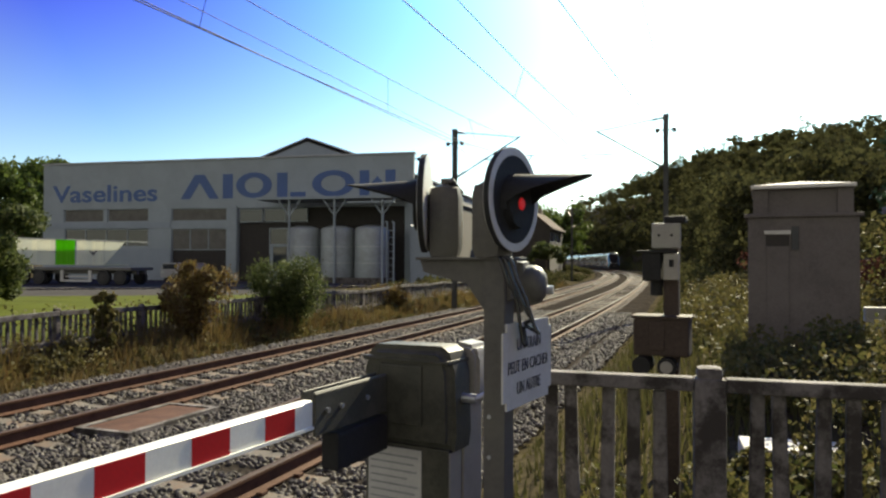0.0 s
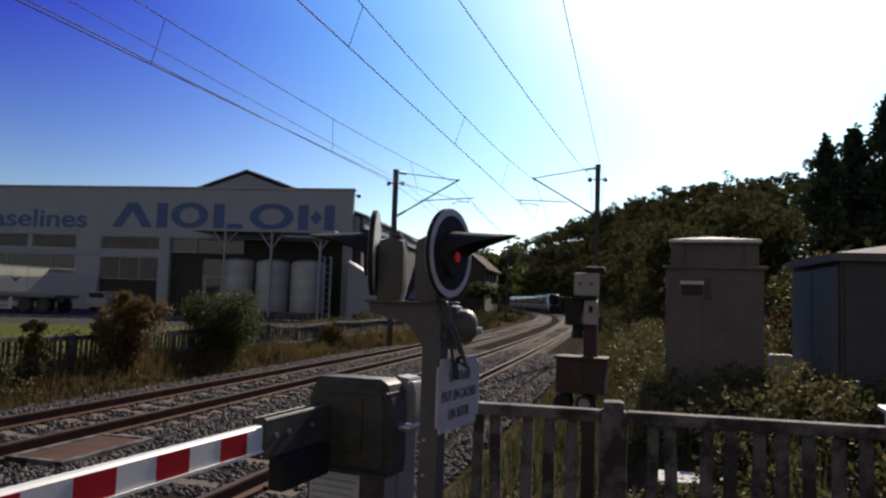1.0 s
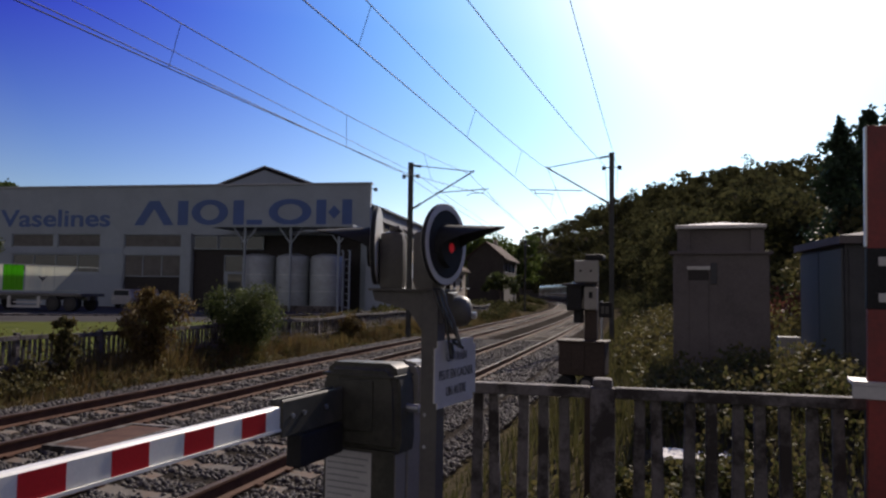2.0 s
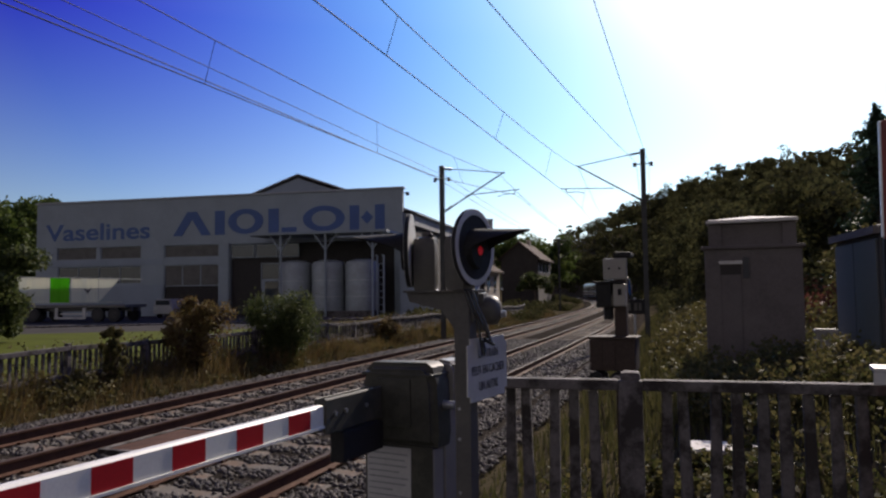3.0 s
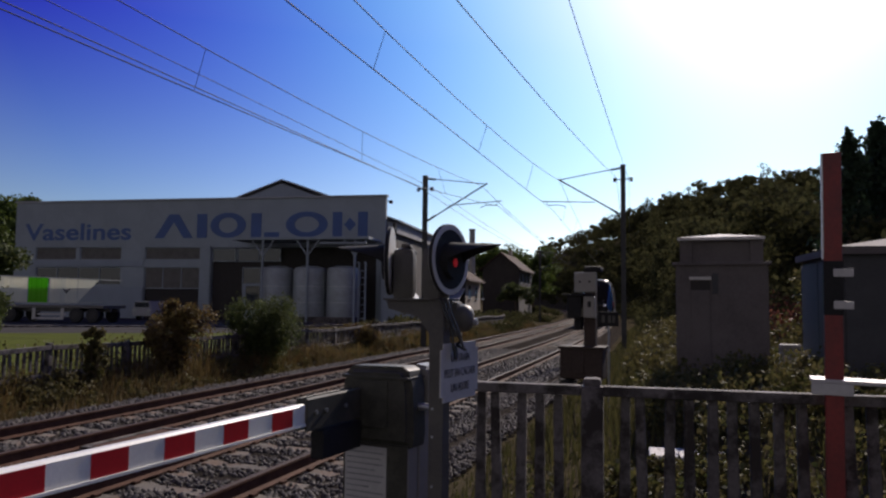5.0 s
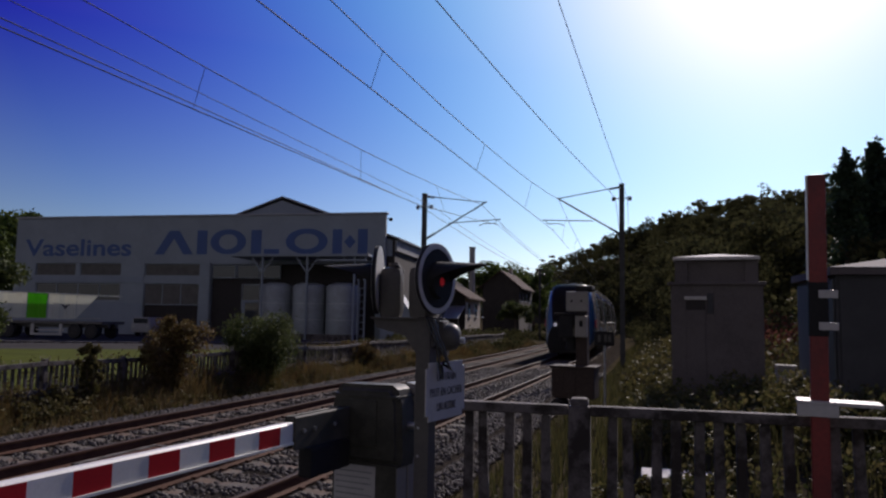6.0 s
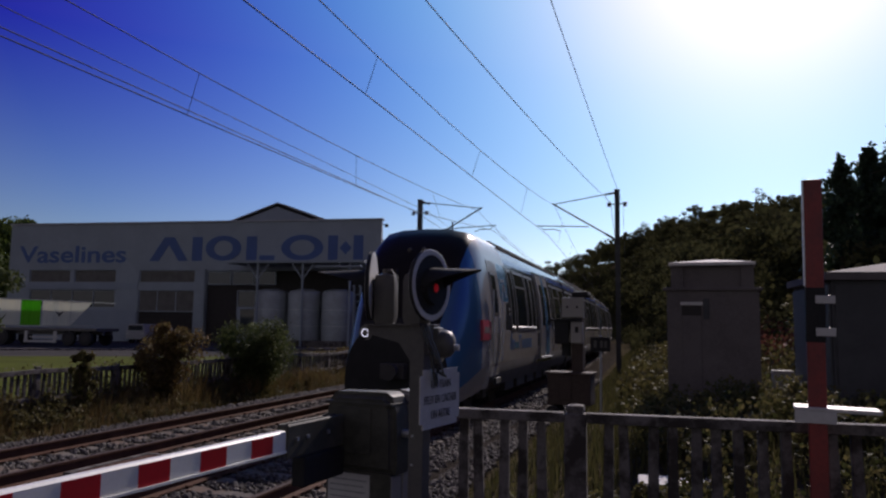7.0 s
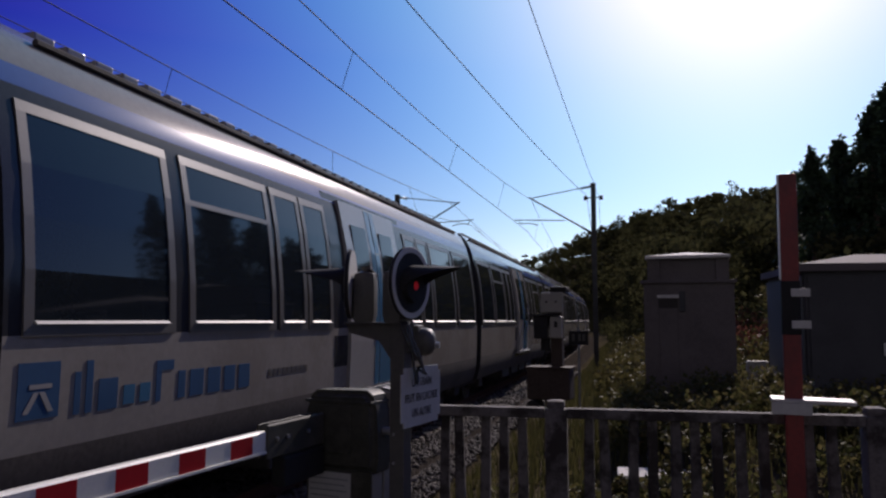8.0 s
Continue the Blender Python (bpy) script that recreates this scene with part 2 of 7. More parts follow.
M = {
    "asphalt": mat("asphalt", (0.055, 0.055, 0.058), 0.9, fine=90, var=0.3, bump=0.4),
    "yard": mat("yard_asphalt", (0.06, 0.058, 0.056), 0.95, spec=0.0, scale=0.4, fine=30, var=0.25, bump=0.2),
    "earth": mat("earth", (0.055, 0.046, 0.028), 0.95, spec=0.0, scale=0.5, fine=8, var=0.45, bump=0.5, dist=0.05),
    "lawn": mat("lawn", (0.058, 0.07, 0.009), 0.95, spec=0.05, scale=0.8, fine=20, var=0.35, bump=0.4, dist=0.03),
    "ballast": mat("ballast_bed", (0.036, 0.031, 0.026), 0.95, scale=1.5, fine=22, var=0.45, bump=1.0, dist=0.04, spec=0.0),
    "stone": mat("ballast_stone", (0.088, 0.08, 0.07), 0.8, scale=5, fine=60, var=0.25, per_piece=0.45, island=True, bump=0.3, spec=0.1),
    "sleeper": mat("sleeper_concrete", (0.105, 0.092, 0.077), 0.9, spec=0.2, scale=4, fine=70, var=0.25, per_piece=0.15, dirt=(0.13, 0.075, 0.045), dirt_amount=0.6, dirt_scale=3),
    "rail": mat("rail_rust", (0.075, 0.038, 0.025), 0.8, spec=0.1, scale=4, fine=50, var=0.35, bump=0.3),
    "rail_top": mat("rail_head", (0.07, 0.05, 0.04), 0.6, metal=0.0, spec=0.05, scale=3, fine=40, var=0.25),
    "concrete": mat("old_concrete", (0.108, 0.096, 0.092), 0.9, scale=3, fine=45, var=0.25, bump=0.4, dirt=(0.024, 0.019, 0.016), dirt_amount=1.0, dirt_scale=3.4, per_piece=0.12),
    "hut": mat("hut_concrete", (0.095, 0.082, 0.08), 0.9, scale=1.5, fine=30, var=0.2, bump=0.3, dirt=(0.12, 0.105, 0.10), dirt_amount=0.5),
    # pale tone with the sunlight put into its colour, far lighter than the concrete
    "sun_pale": mat("sunlit_concrete", (0.5, 0.48, 0.45), 0.85, scale=2, fine=30),
    "grey_paint": mat("grey_paint", (0.074, 0.069, 0.064), 0.5, spec=0.25, scale=3, fine=50, var=0.15, bump=0.08, dirt=(0.098, 0.094, 0.078), dirt_amount=0.6, dirt_scale=3),
    "gear_hood": mat("weathered_hood", (0.047, 0.047, 0.037), 0.55, spec=0.2, scale=3, fine=60, var=0.25, bump=0.1, dirt=(0.074, 0.071, 0.056), dirt_amount=0.7, dirt_scale=5),
    "gear_light": mat("pale_hood", (0.21, 0.195, 0.175), 0.45, scale=3, fine=60, var=0.15, bump=0.1, dirt=(0.22, 0.22, 0.18), dirt_amount=0.5, dirt_scale=4),
    "box_brown": mat("brown_box_paint", (0.048, 0.036, 0.03), 0.75, spec=0.12, scale=3, fine=40, var=0.25, bump=0.1),
    "label": mat("label_plate", (0.4, 0.39, 0.37), 0.5, var=0.1, bump=0),
    "ink": mat("dark_ink", (0.05, 0.05, 0.06), 0.6, var=0.1, bump=0),
    "white": mat("white_enamel", (0.43, 0.42, 0.395), 0.4, scale=2, fine=40, var=0.1, bump=0.03, dirt=(0.33, 0.31, 0.27), dirt_amount=0.4, dirt_scale=3),
    "boom_white": mat("boom_white", (0.7, 0.7, 0.64), 0.45, scale=3, fine=60, var=0.08, bump=0.02, dirt=(0.5, 0.5, 0.46), dirt_amount=0.4),
    "boom_red": mat("boom_red", (0.42, 0.012, 0.018), 0.35, scale=3, fine=60, var=0.12, bump=0.03),
    "black": mat("black_paint", (0.018, 0.018, 0.018), 0.75, spec=0.2, scale=4, fine=60, var=0.25, bump=0.08),
    "cable": mat("black_cable", (0.012, 0.012, 0.012), 0.25, var=0.1, bump=0),
    "steel": mat("galvanised_steel", (0.38, 0.39, 0.40), 0.45, metal=0.8, scale=6, fine=60, var=0.2, bump=0.05),
    "mast": mat("mast_steel", (0.05, 0.052, 0.052), 0.65, metal=0.0, spec=0.2, scale=3, fine=40, var=0.25),
    "insulator": mat("insulator", (0.045, 0.03, 0.025), 0.25, var=0.1, bump=0),
    "wire": mat("copper_wire", (0.03, 0.028, 0.028), 0.8, metal=0.0, var=0.1, bump=0),
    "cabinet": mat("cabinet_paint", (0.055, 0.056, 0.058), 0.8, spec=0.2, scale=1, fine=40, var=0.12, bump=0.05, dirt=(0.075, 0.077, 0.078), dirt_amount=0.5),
    # lighter copy of the cabinet paint; the side's sky sheen is in its colour
    "cabinet_skylit": mat("cabinet_skylit_side", (0.08, 0.086, 0.09), 0.7, spec=0.3, scale=1, fine=40, var=0.12, bump=0.05, dirt=(0.08, 0.085, 0.085), dirt_amount=0.5),
    "facade": mat("facade_white", (0.235, 0.272, 0.30), 0.7, scale=0.4, fine=12, var=0.1, bump=0.08, dirt=(0.205, 0.235, 0.255), dirt_amount=0.5, dirt_scale=0.6),
    "facade_blue": mat("sign_blue", (0.025, 0.07, 0.21), 0.5, scale=1, fine=20, var=0.12, bump=0.03),
    "facade_grey": mat("facade_grey", (0.215, 0.25, 0.29), 0.7, scale=0.5, fine=14, var=0.12, bump=0.06),
    "shed_wall": mat("shed_wall", (0.24, 0.245, 0.245), 0.85, scale=0.5, fine=10, var=0.3),
    "sheet_roof": mat("sheet_roof", (0.27, 0.28, 0.29), 0.5, scale=0.6, fine=14, var=0.2, bump=0.1),
    "tile_roof": mat("tile_roof", (0.07, 0.048, 0.038), 0.95, spec=0.1, scale=1.2, fine=9, var=0.35, bump=0.6, dist=0.04),
    "dark_wall": mat("dark_render", (0.034, 0.029, 0.025), 0.9, scale=0.8, fine=12, var=0.3),
    "pale_wall": mat("pale_render", (0.26, 0.225, 0.17), 0.9, scale=0.8, fine=12, var=0.2),
    "glass": mat("window_glass", (0.025, 0.03, 0.035), 0.07, var=0.15, scale=0.7, fine=3, bump=0.02, dist=0.02),
    "blind": mat("blind", (0.10, 0.095, 0.085), 0.8, scale=2, fine=20),
    # near-black that holds the shade inside openings in its colour
    "shade_in": mat("interior_shade", (0.03, 0.026, 0.024), 0.9, var=0.2),
    "tank": mat("tank_steel", (0.27, 0.30, 0.315), 0.5, metal=0.1, scale=0.8, fine=14, var=0.15, bump=0.04, dirt=(0.2, 0.215, 0.215), dirt_amount=0.5, dirt_scale=0.9),
    "tarp": leaf_mat("white_tarpaulin", (0.6, 0.62, 0.58), (0.7, 0.7, 0.62), 0.45),
    "tarp_green": leaf_mat("green_tarpaulin", (0.12, 0.50, 0.02), (0.15, 0.55, 0.03), 0.45),
    "dull_red": mat("dull_red", (0.17, 0.014, 0.01), 0.5, scale=3, fine=40, var=0.25, bump=0.05, dirt=(0.06, 0.01, 0.01), dirt_amount=0.5),
    "tyre": mat("tyre", (0.02, 0.02, 0.02), 0.8, var=0.2),
    "car_white": mat("car_white", (0.36, 0.36, 0.36), 0.25, var=0.05, bump=0, coat=0.5),
    "t_white": mat("train_pale_grey", (0.27, 0.262, 0.25), 0.2, scale=0.8, fine=25, var=0.06, bump=0.015, coat=0.1, dirt=(0.25, 0.235, 0.21), dirt_amount=0.35, dirt_scale=1.2),
    "t_grey": mat("train_dusty_grey", (0.23, 0.212, 0.186), 0.22, scale=0.7, fine=18, var=0.09, bump=0.02, spec=0.3, dirt=(0.175, 0.155, 0.13), dirt_amount=0.6, dirt_scale=1.1),
    "t_skirt": mat("train_sole_bar", (0.065, 0.056, 0.05), 0.75, spec=0.2, scale=1.5, fine=22, var=0.3, bump=0.05),
    "t_band": mat("train_dark_band", (0.03, 0.031, 0.035), 0.14, spec=0.25, scale=0.8, fine=25, var=0.12, bump=0.01),
    "t_blue": mat("train_blue", (0.034, 0.11, 0.205), 0.25, scale=0.8, fine=25, var=0.06, bump=0.01, coat=0.5),
    "t_sky": mat("train_light_blue", (0.042, 0.125, 0.21), 0.25, scale=0.8, fine=25, var=0.06, bump=0.01, coat=0.2),
    # the sky's reflection below the roof, put into this strip's blue
    "t_reflect": mat("train_sky_reflection", (0.045, 0.085, 0.27), 0.15, scale=0.8, fine=25, var=0.06, bump=0.01),
    "t_name": mat("train_name_blue", (0.02, 0.065, 0.14), 0.35, scale=0.8, fine=25, var=0.06, bump=0.01),
    "t_roof": mat("train_roof", (0.17, 0.165, 0.16), 0.13, metal=0.0, scale=1.2, fine=20, var=0.12, bump=0.03),
    "t_glass": mat("train_glass", (0.012, 0.016, 0.02), 0.04, var=0.1, bump=0.0, spec=0.42),
    "t_screen": mat("train_windscreen", (0.018, 0.016, 0.014), 0.3, var=0.15, bump=0.0, spec=0.04),
    "t_frame": mat("train_window_frame", (0.082, 0.077, 0.071), 0.32, metal=0.0, var=0.1, bump=0.02),
    "t_under": mat("train_underframe", (0.035, 0.032, 0.03), 0.8, scale=2, fine=20, var=0.3),
    "t_red": mat("train_red", (0.30, 0.012, 0.04), 0.35, var=0.05, bump=0),
    "headlight": glow("headlight_glow", (0.85, 0.88, 1.0), 0.75),
    "redlamp": glow("red_lamp_glow", (0.6, 0.012, 0.016), 0.1),
    "bark": mat("bark", (0.09, 0.065, 0.045), 0.9, scale=6, fine=30, var=0.35, bump=0.6),
    "leaf": leaf_mat("leaf_green", (0.035, 0.06, 0.012), (0.09, 0.12, 0.03)),
    "leaf_bush": leaf_mat("leaf_bush", (0.037, 0.054, 0.016), (0.086, 0.10, 0.036)),
    "leaf_brown": leaf_mat("leaf_brown", (0.10, 0.055, 0.022), (0.13, 0.105, 0.038)),
    "wood_leaf": leaf_mat("woodland_leaf", (0.046, 0.05, 0.022), (0.088, 0.085, 0.037), 0.22, 0.0),
    "conifer": leaf_mat("conifer_needles", (0.018, 0.036, 0.018), (0.04, 0.065, 0.035), 0.15),
    "weed": leaf_mat("weeds", (0.062, 0.05, 0.022), (0.14, 0.10, 0.045), 0.3),
    "weed_green": leaf_mat("green_weeds", (0.048, 0.05, 0.017), (0.12, 0.10, 0.038), 0.3),
    "verge": leaf_mat("verge_grass", (0.035, 0.038, 0.014), (0.085, 0.078, 0.03), 0.3),
    "bramble": leaf_mat("bramble_leaf", (0.04, 0.05, 0.015), (0.12, 0.10, 0.04), 0.35),
    "red_leaf": leaf_mat("reddish_leaf", (0.10, 0.03, 0.025), (0.14, 0.06, 0.04), 0.3),
}


# ---- mesh helpers ----
def box(bm, x0, x1, y0, y1, z0, z1, bevel=0.0, m=None, mi=0):
    """A box between the given coordinates, its edges rounded, moved by m."""
    r = bmesh.ops.create_cube(bm, size=1.0)
    vs = r["verts"]
    bmesh.ops.transform(bm, matrix=Matrix.LocRotScale(((x0 + x1) / 2, (y0 + y1) / 2, (z0 + z1) / 2), None, (abs(x1 - x0), abs(y1 - y0), abs(z1 - z0))), verts=vs)
    faces = {f for v in vs for f in v.link_faces}
    if bevel:
        out = bmesh.ops.bevel(bm, geom=list({e for v in vs for e in v.link_edges}), offset=bevel, segments=2, profile=0.6, affect="EDGES")
        faces = set(out["faces"]) | {f for f in faces if f.is_valid}
        vs = list({v for f in faces for v in f.verts})
    for f in faces:
        f.material_index = mi
    if m is not None:
        bmesh.ops.transform(bm, matrix=m, verts=vs)
    return vs


def rod(bm, p, q, r0, r1=None, n=10, mi=0):
    """A round bar from p to q."""
    p, q = Vector(p), Vector(q)
    r1 = r0 if r1 is None else r1
    out = bmesh.ops.create_cone(bm, cap_ends=True, segments=n, radius1=r0, radius2=r1, depth=(q - p).length)
    turn = (q - p).to_track_quat("Z", "Y").to_matrix().to_4x4()
    bmesh.ops.transform(bm, matrix=Matrix.Translation((p + q) / 2) @ turn, verts=out["verts"])
    for f in {f for v in out["verts"] for f in v.link_faces}:
        f.material_index = mi
    return out["verts"]


def ribbed(bm, p, q, r_out, r_in, sheds, n=10):
    """A turned insulator from p to q: one body with as many sheds."""
    p, q = Vector(p), Vector(q)
    turn = (q - p).to_track_quat("Z", "Y").to_matrix()
    rings = []
    for k in range(sheds):
        for u, r in ((k, r_in), (k + 0.2, r_out), (k + 0.55, r_out * 0.75), (k + 0.7, r_in)):
            c = p.lerp(q, u / sheds)
            rings.append([bm.verts.new(c + turn @ Vector((r * math.cos(2 * math.pi * i / n), r * math.sin(2 * math.pi * i / n), 0))) for i in range(n)])
    for a, b in zip(rings, rings[1:]):
        for i in range(n):
            bm.faces.new((a[i], a[(i + 1) % n], b[(i + 1) % n], b[i]))
    bm.faces.new(rings[0][::-1])
    bm.faces.new(rings[-1])
    bmesh.ops.recalc_face_normals(bm, faces=bm.faces)


def prism(bm, outline, y0, y1, mi=0):
    """An outline in x and z, drawn out from y0 to y1."""
    a = [bm.verts.new((x, y0, z)) for x, z in outline]
    b = [bm.verts.new((x, y1, z)) for x, z in outline]
    fs = [bm.faces.new(a), bm.faces.new(b[::-1])]
    for i in range(len(a)):
        j = (i + 1) % len(a)
        fs.append(bm.faces.new((a[j], a[i], b[i], b[j])))
    for f in fs:
        f.material_index = mi
    bmesh.ops.recalc_face_normals(bm, faces=fs)
    return a + b


def mesh_of(name, bm, materials, smooth=False):
    me = bpy.data.meshes.new(name)
    bm.to_mesh(me)
    bm.free()
    for m in materials if isinstance(materials, (list, tuple)) else [materials]:
        me.materials.append(m)
    if smooth:
        me.shade_smooth()
        me.set_sharp_from_angle(angle=radians(38))
    return me


def part(name, bm, material, parent=None, label="", m=None, smooth=False):
    """One mesh object from a bmesh, under a thing or a part."""
    ob = new(name, mesh_of(name, bm, material, smooth))
    if parent is not None:
        ob.parent = parent
    if m is not None:
        ob.matrix_basis = m
    return tagged(ob, label)


def thing(name, label, category, group="", kind="", m=None):
    ob = new(name)
    ob.empty_display_size = 0.2
    if m is not None:
        ob.matrix_basis = m
    return tagged(ob, label, category, group, kind)


def raw(name, verts, faces, material, parent=None):
    me = bpy.data.meshes.new(name)
    me.from_pydata(verts, [], faces)
    me.materials.append(material)
    me.update()
    ob = new(name, me)
    if parent is not None:
        ob.parent = parent
    return ob


def quads(name, points, material):
    """Loose four-cornered leaves or blades from an array of n x 4 x 3."""
    n = len(points)
    me = bpy.data.meshes.new(name)
    me.vertices.add(4 * n)
    me.loops.add(4 * n)
    me.polygons.add(n)
    me.vertices.foreach_set("co", np.asarray(points, dtype=np.float32).ravel())
    me.loops.foreach_set("vertex_index", np.arange(4 * n, dtype=np.int32))
    me.polygons.foreach_set("loop_start", np.arange(0, 4 * n, 4, dtype=np.int32))
    me.materials.append(material)
    me.update(calc_edges=True)
    return me


def words(text, size, depth=0.004, spacing=1.0, bold=0.0):
    """A mesh of the text in the built-in font, centred, in the x-z plane, facing -y."""
    cu = bpy.data.curves.new("text", "FONT")
    cu.body, cu.size, cu.extrude, cu.offset = text, size, depth, bold
    cu.align_x, cu.align_y, cu.space_character = "CENTER", "CENTER", spacing
    ob = bpy.data.objects.new("text", cu)
    scene.collection.objects.link(ob)
    me = bpy.data.meshes.new_from_object(ob.evaluated_get(bpy.context.evaluated_depsgraph_get()))
    bpy.data.objects.remove(ob)
    me.transform(Matrix.Rotation(radians(90), 4, "X"))
    return me


def words_fit(text, width, height, material, name, parent, m, depth=0.004, bold=0.0):
    """The text stretched to a width and cap height."""
    me = words(text, 1.0, depth, bold=bold)
    co = np.array([v.co for v in me.vertices])
    lo, hi = co.min(0), co.max(0)
    s = Matrix.Diagonal((width / (hi[0] - lo[0]), 1, height / (hi[2] - lo[2]), 1)) @ Matrix.Translation((-(lo[0] + hi[0]) / 2, 0, -(lo[2] + hi[2]) / 2))
    me.transform(s)
    me.materials.clear()
    me.materials.append(material)
    ob = new(name, me)
    ob.parent = parent
    ob.matrix_basis = m
    return ob


# ---- lie of the land ----
def line(y):
    """x of the near track's centre line at y: a wide curve to the left."""
    return -4.55 - 0.02 * y - 0.0005 * y * y - 0.00029 * np.maximum(0.0, y - 70) ** 2


def heading(y):
    """Degrees by which the track is turned to the left at y."""
    return math.degrees(math.atan(0.02 + 0.001 * y + 0.00058 * max(0.0, y - 70)))


def smooth(a, b, v):
    t = np.clip((v - a) / (b - a), 0, 1)
    return t * t * (3 - 2 * t)


FAR_TRACK = -3.45


def ground_z(x, y):
    x, y = np.asarray(x, float), np.asarray(y, float)
    o = x - line(y)
    z = np.full(np.broadcast(x, y).shape, -0.42)
    z = z + smooth(-6.4, -9.5, o) * 0.60
    z = z + smooth(1.9, 3.6, o) * 0.30
    bank = smooth(4.5, 8, y) * smooth(3.6, 6.0, o) * 0.55
    z = z + bank
    z = z + smooth(2.8, 2.2, y) * smooth(1.5, 2.2, np.abs(o + 1.7) - 1.7 + 0.0) * smooth(-30, -20, o) * 0.02
    hill = 31 * (1 - np.exp(-np.clip(o - 5.5, 0, None) / 20)) * smooth(60, 240, y)
    hill = hill + 2.8 * (1 - np.exp(-np.clip(o - 9, 0, None) / 9)) * smooth(12, 40, y)
    z = z + hill
    z = z + 0.06 * np.sin(x * 0.9 + 1.3 * np.sin(y * 0.31)) * np.sin(y * 0.7) * smooth(2.2, 4, np.abs(o + 1.7) - 1.0)
    return z


def build_ground():
    xs = np.unique(np.concatenate([np.linspace(-900, -60, 22), np.linspace(-60, -16, 40), np.linspace(-16, 12, 113), np.linspace(12, 60, 49), np.linspace(60, 900, 30)]))
    ys = np.unique(np.concatenate([np.linspace(-400, -10, 14), np.linspace(-10, 30, 121), np.linspace(30, 120, 61), np.linspace(120, 400, 60), np.linspace(400, 1500, 12)]))
    gx, gy = np.meshgrid(xs, ys)
    gz = ground_z(gx, gy)
    v = np.stack([gx, gy, gz], -1).reshape(-1, 3)
    w = len(xs)
    f = [(j * w + i, j * w + i + 1, (j + 1) * w + i + 1, (j + 1) * w + i) for j in range(len(ys) - 1) for i in range(w - 1)]
    ob = raw("ground", v.tolist(), f, M["earth"])
    ob.data.shade_smooth()
    tagged(ob, "brown earth with dry grass beside the railway", "ground", kind="structure")


build_ground()


def strip(name, o0, o1, y0, y1, z, material, label, category, lift=0.0, step=2.0, skirt=0.25):
    """A slab that follows the track between two offsets from the near centre line, with sloping shoulders."""
    n = int((y1 - y0) / step) + 1
    verts, faces = [], []
    offs = [(o0 - skirt * 2, z - skirt), (o0, z), ((o0 + o1) / 2, z + lift), (o1, z), (o1 + skirt * 2, z - skirt)]
    for k in range(n + 1):
        y = y0 + (y1 - y0) * k / n
        for o, h in offs:
            verts.append((line(y) + o, y, h))
    for k in range(n):
        for i in range(len(offs) - 1):
            a = k * len(offs) + i
            faces.append((a, a + 1, a + 1 + len(offs), a + len(offs)))
    ob = raw(name, verts, faces, material)
    return tagged(ob, label, category, kind="structure")


strip("track_bed", -5.4, 1.9, 2.7, 320, -0.20, M["ballast"], "grey crushed stone ballast under two railway tracks", "ballast", skirt=0.22)


def build_road():
    bm = bmesh.new()
    box(bm, -60, -8.95, -4.5, 2.4, -0.3, -0.012, 0.02)
    box(bm, -3.78, 40, -4.5, 2.4, -0.3, -0.012, 0.02)
    box(bm, -7.24, -5.45, -4.5, 3.3, -0.3, -0.012, 0.02)
    box(bm, -5.28, -3.95, -4.5, 3.3, -0.3, -0.02, 0.02)
    box(bm, -8.75, -7.42, -4.5, 3.3, -0.3, -0.02, 0.02)
    ob = part("road", bm, M["asphalt"])
    tagged(ob, "worn dark asphalt road over the level crossing", "road", kind="structure")


build_road()


# ---- tracks ----
def rail_mesh(off, y0, y1):
    prof = [(-0.07, -0.172), (0.07, -0.172), (0.07, -0.16), (0.012, -0.14), (0.012, -0.045), (0.036, -0.03), (0.036, -0.004), (0.026, 0.0), (-0.026, 0.0), (-0.036, -0.004), (-0.036, -0.03), (-0.012, -0.045), (-0.012, -0.14), (-0.07, -0.16)]
    ys = np.concatenate([np.arange(y0, 60, 2.0), np.arange(60, y1 + 1, 4.0)])
    bm = bmesh.new()
    rows = [[bm.verts.new((line(y) + off + x, y, z)) for x, z in prof] for y in ys]
    n = len(prof)
    for a, b in zip(rows, rows[1:]):
        for i in range(n):
            f = bm.faces.new((a[i], a[(i + 1) % n], b[(i + 1) % n], b[i]))
            f.material_index = 1 if i in (6, 7, 8) else 0
    bm.faces.new(rows[0][::-1])
    bm.faces.new(rows[-1])
    bmesh.ops.recalc_face_normals(bm, faces=bm.faces)
    return bm


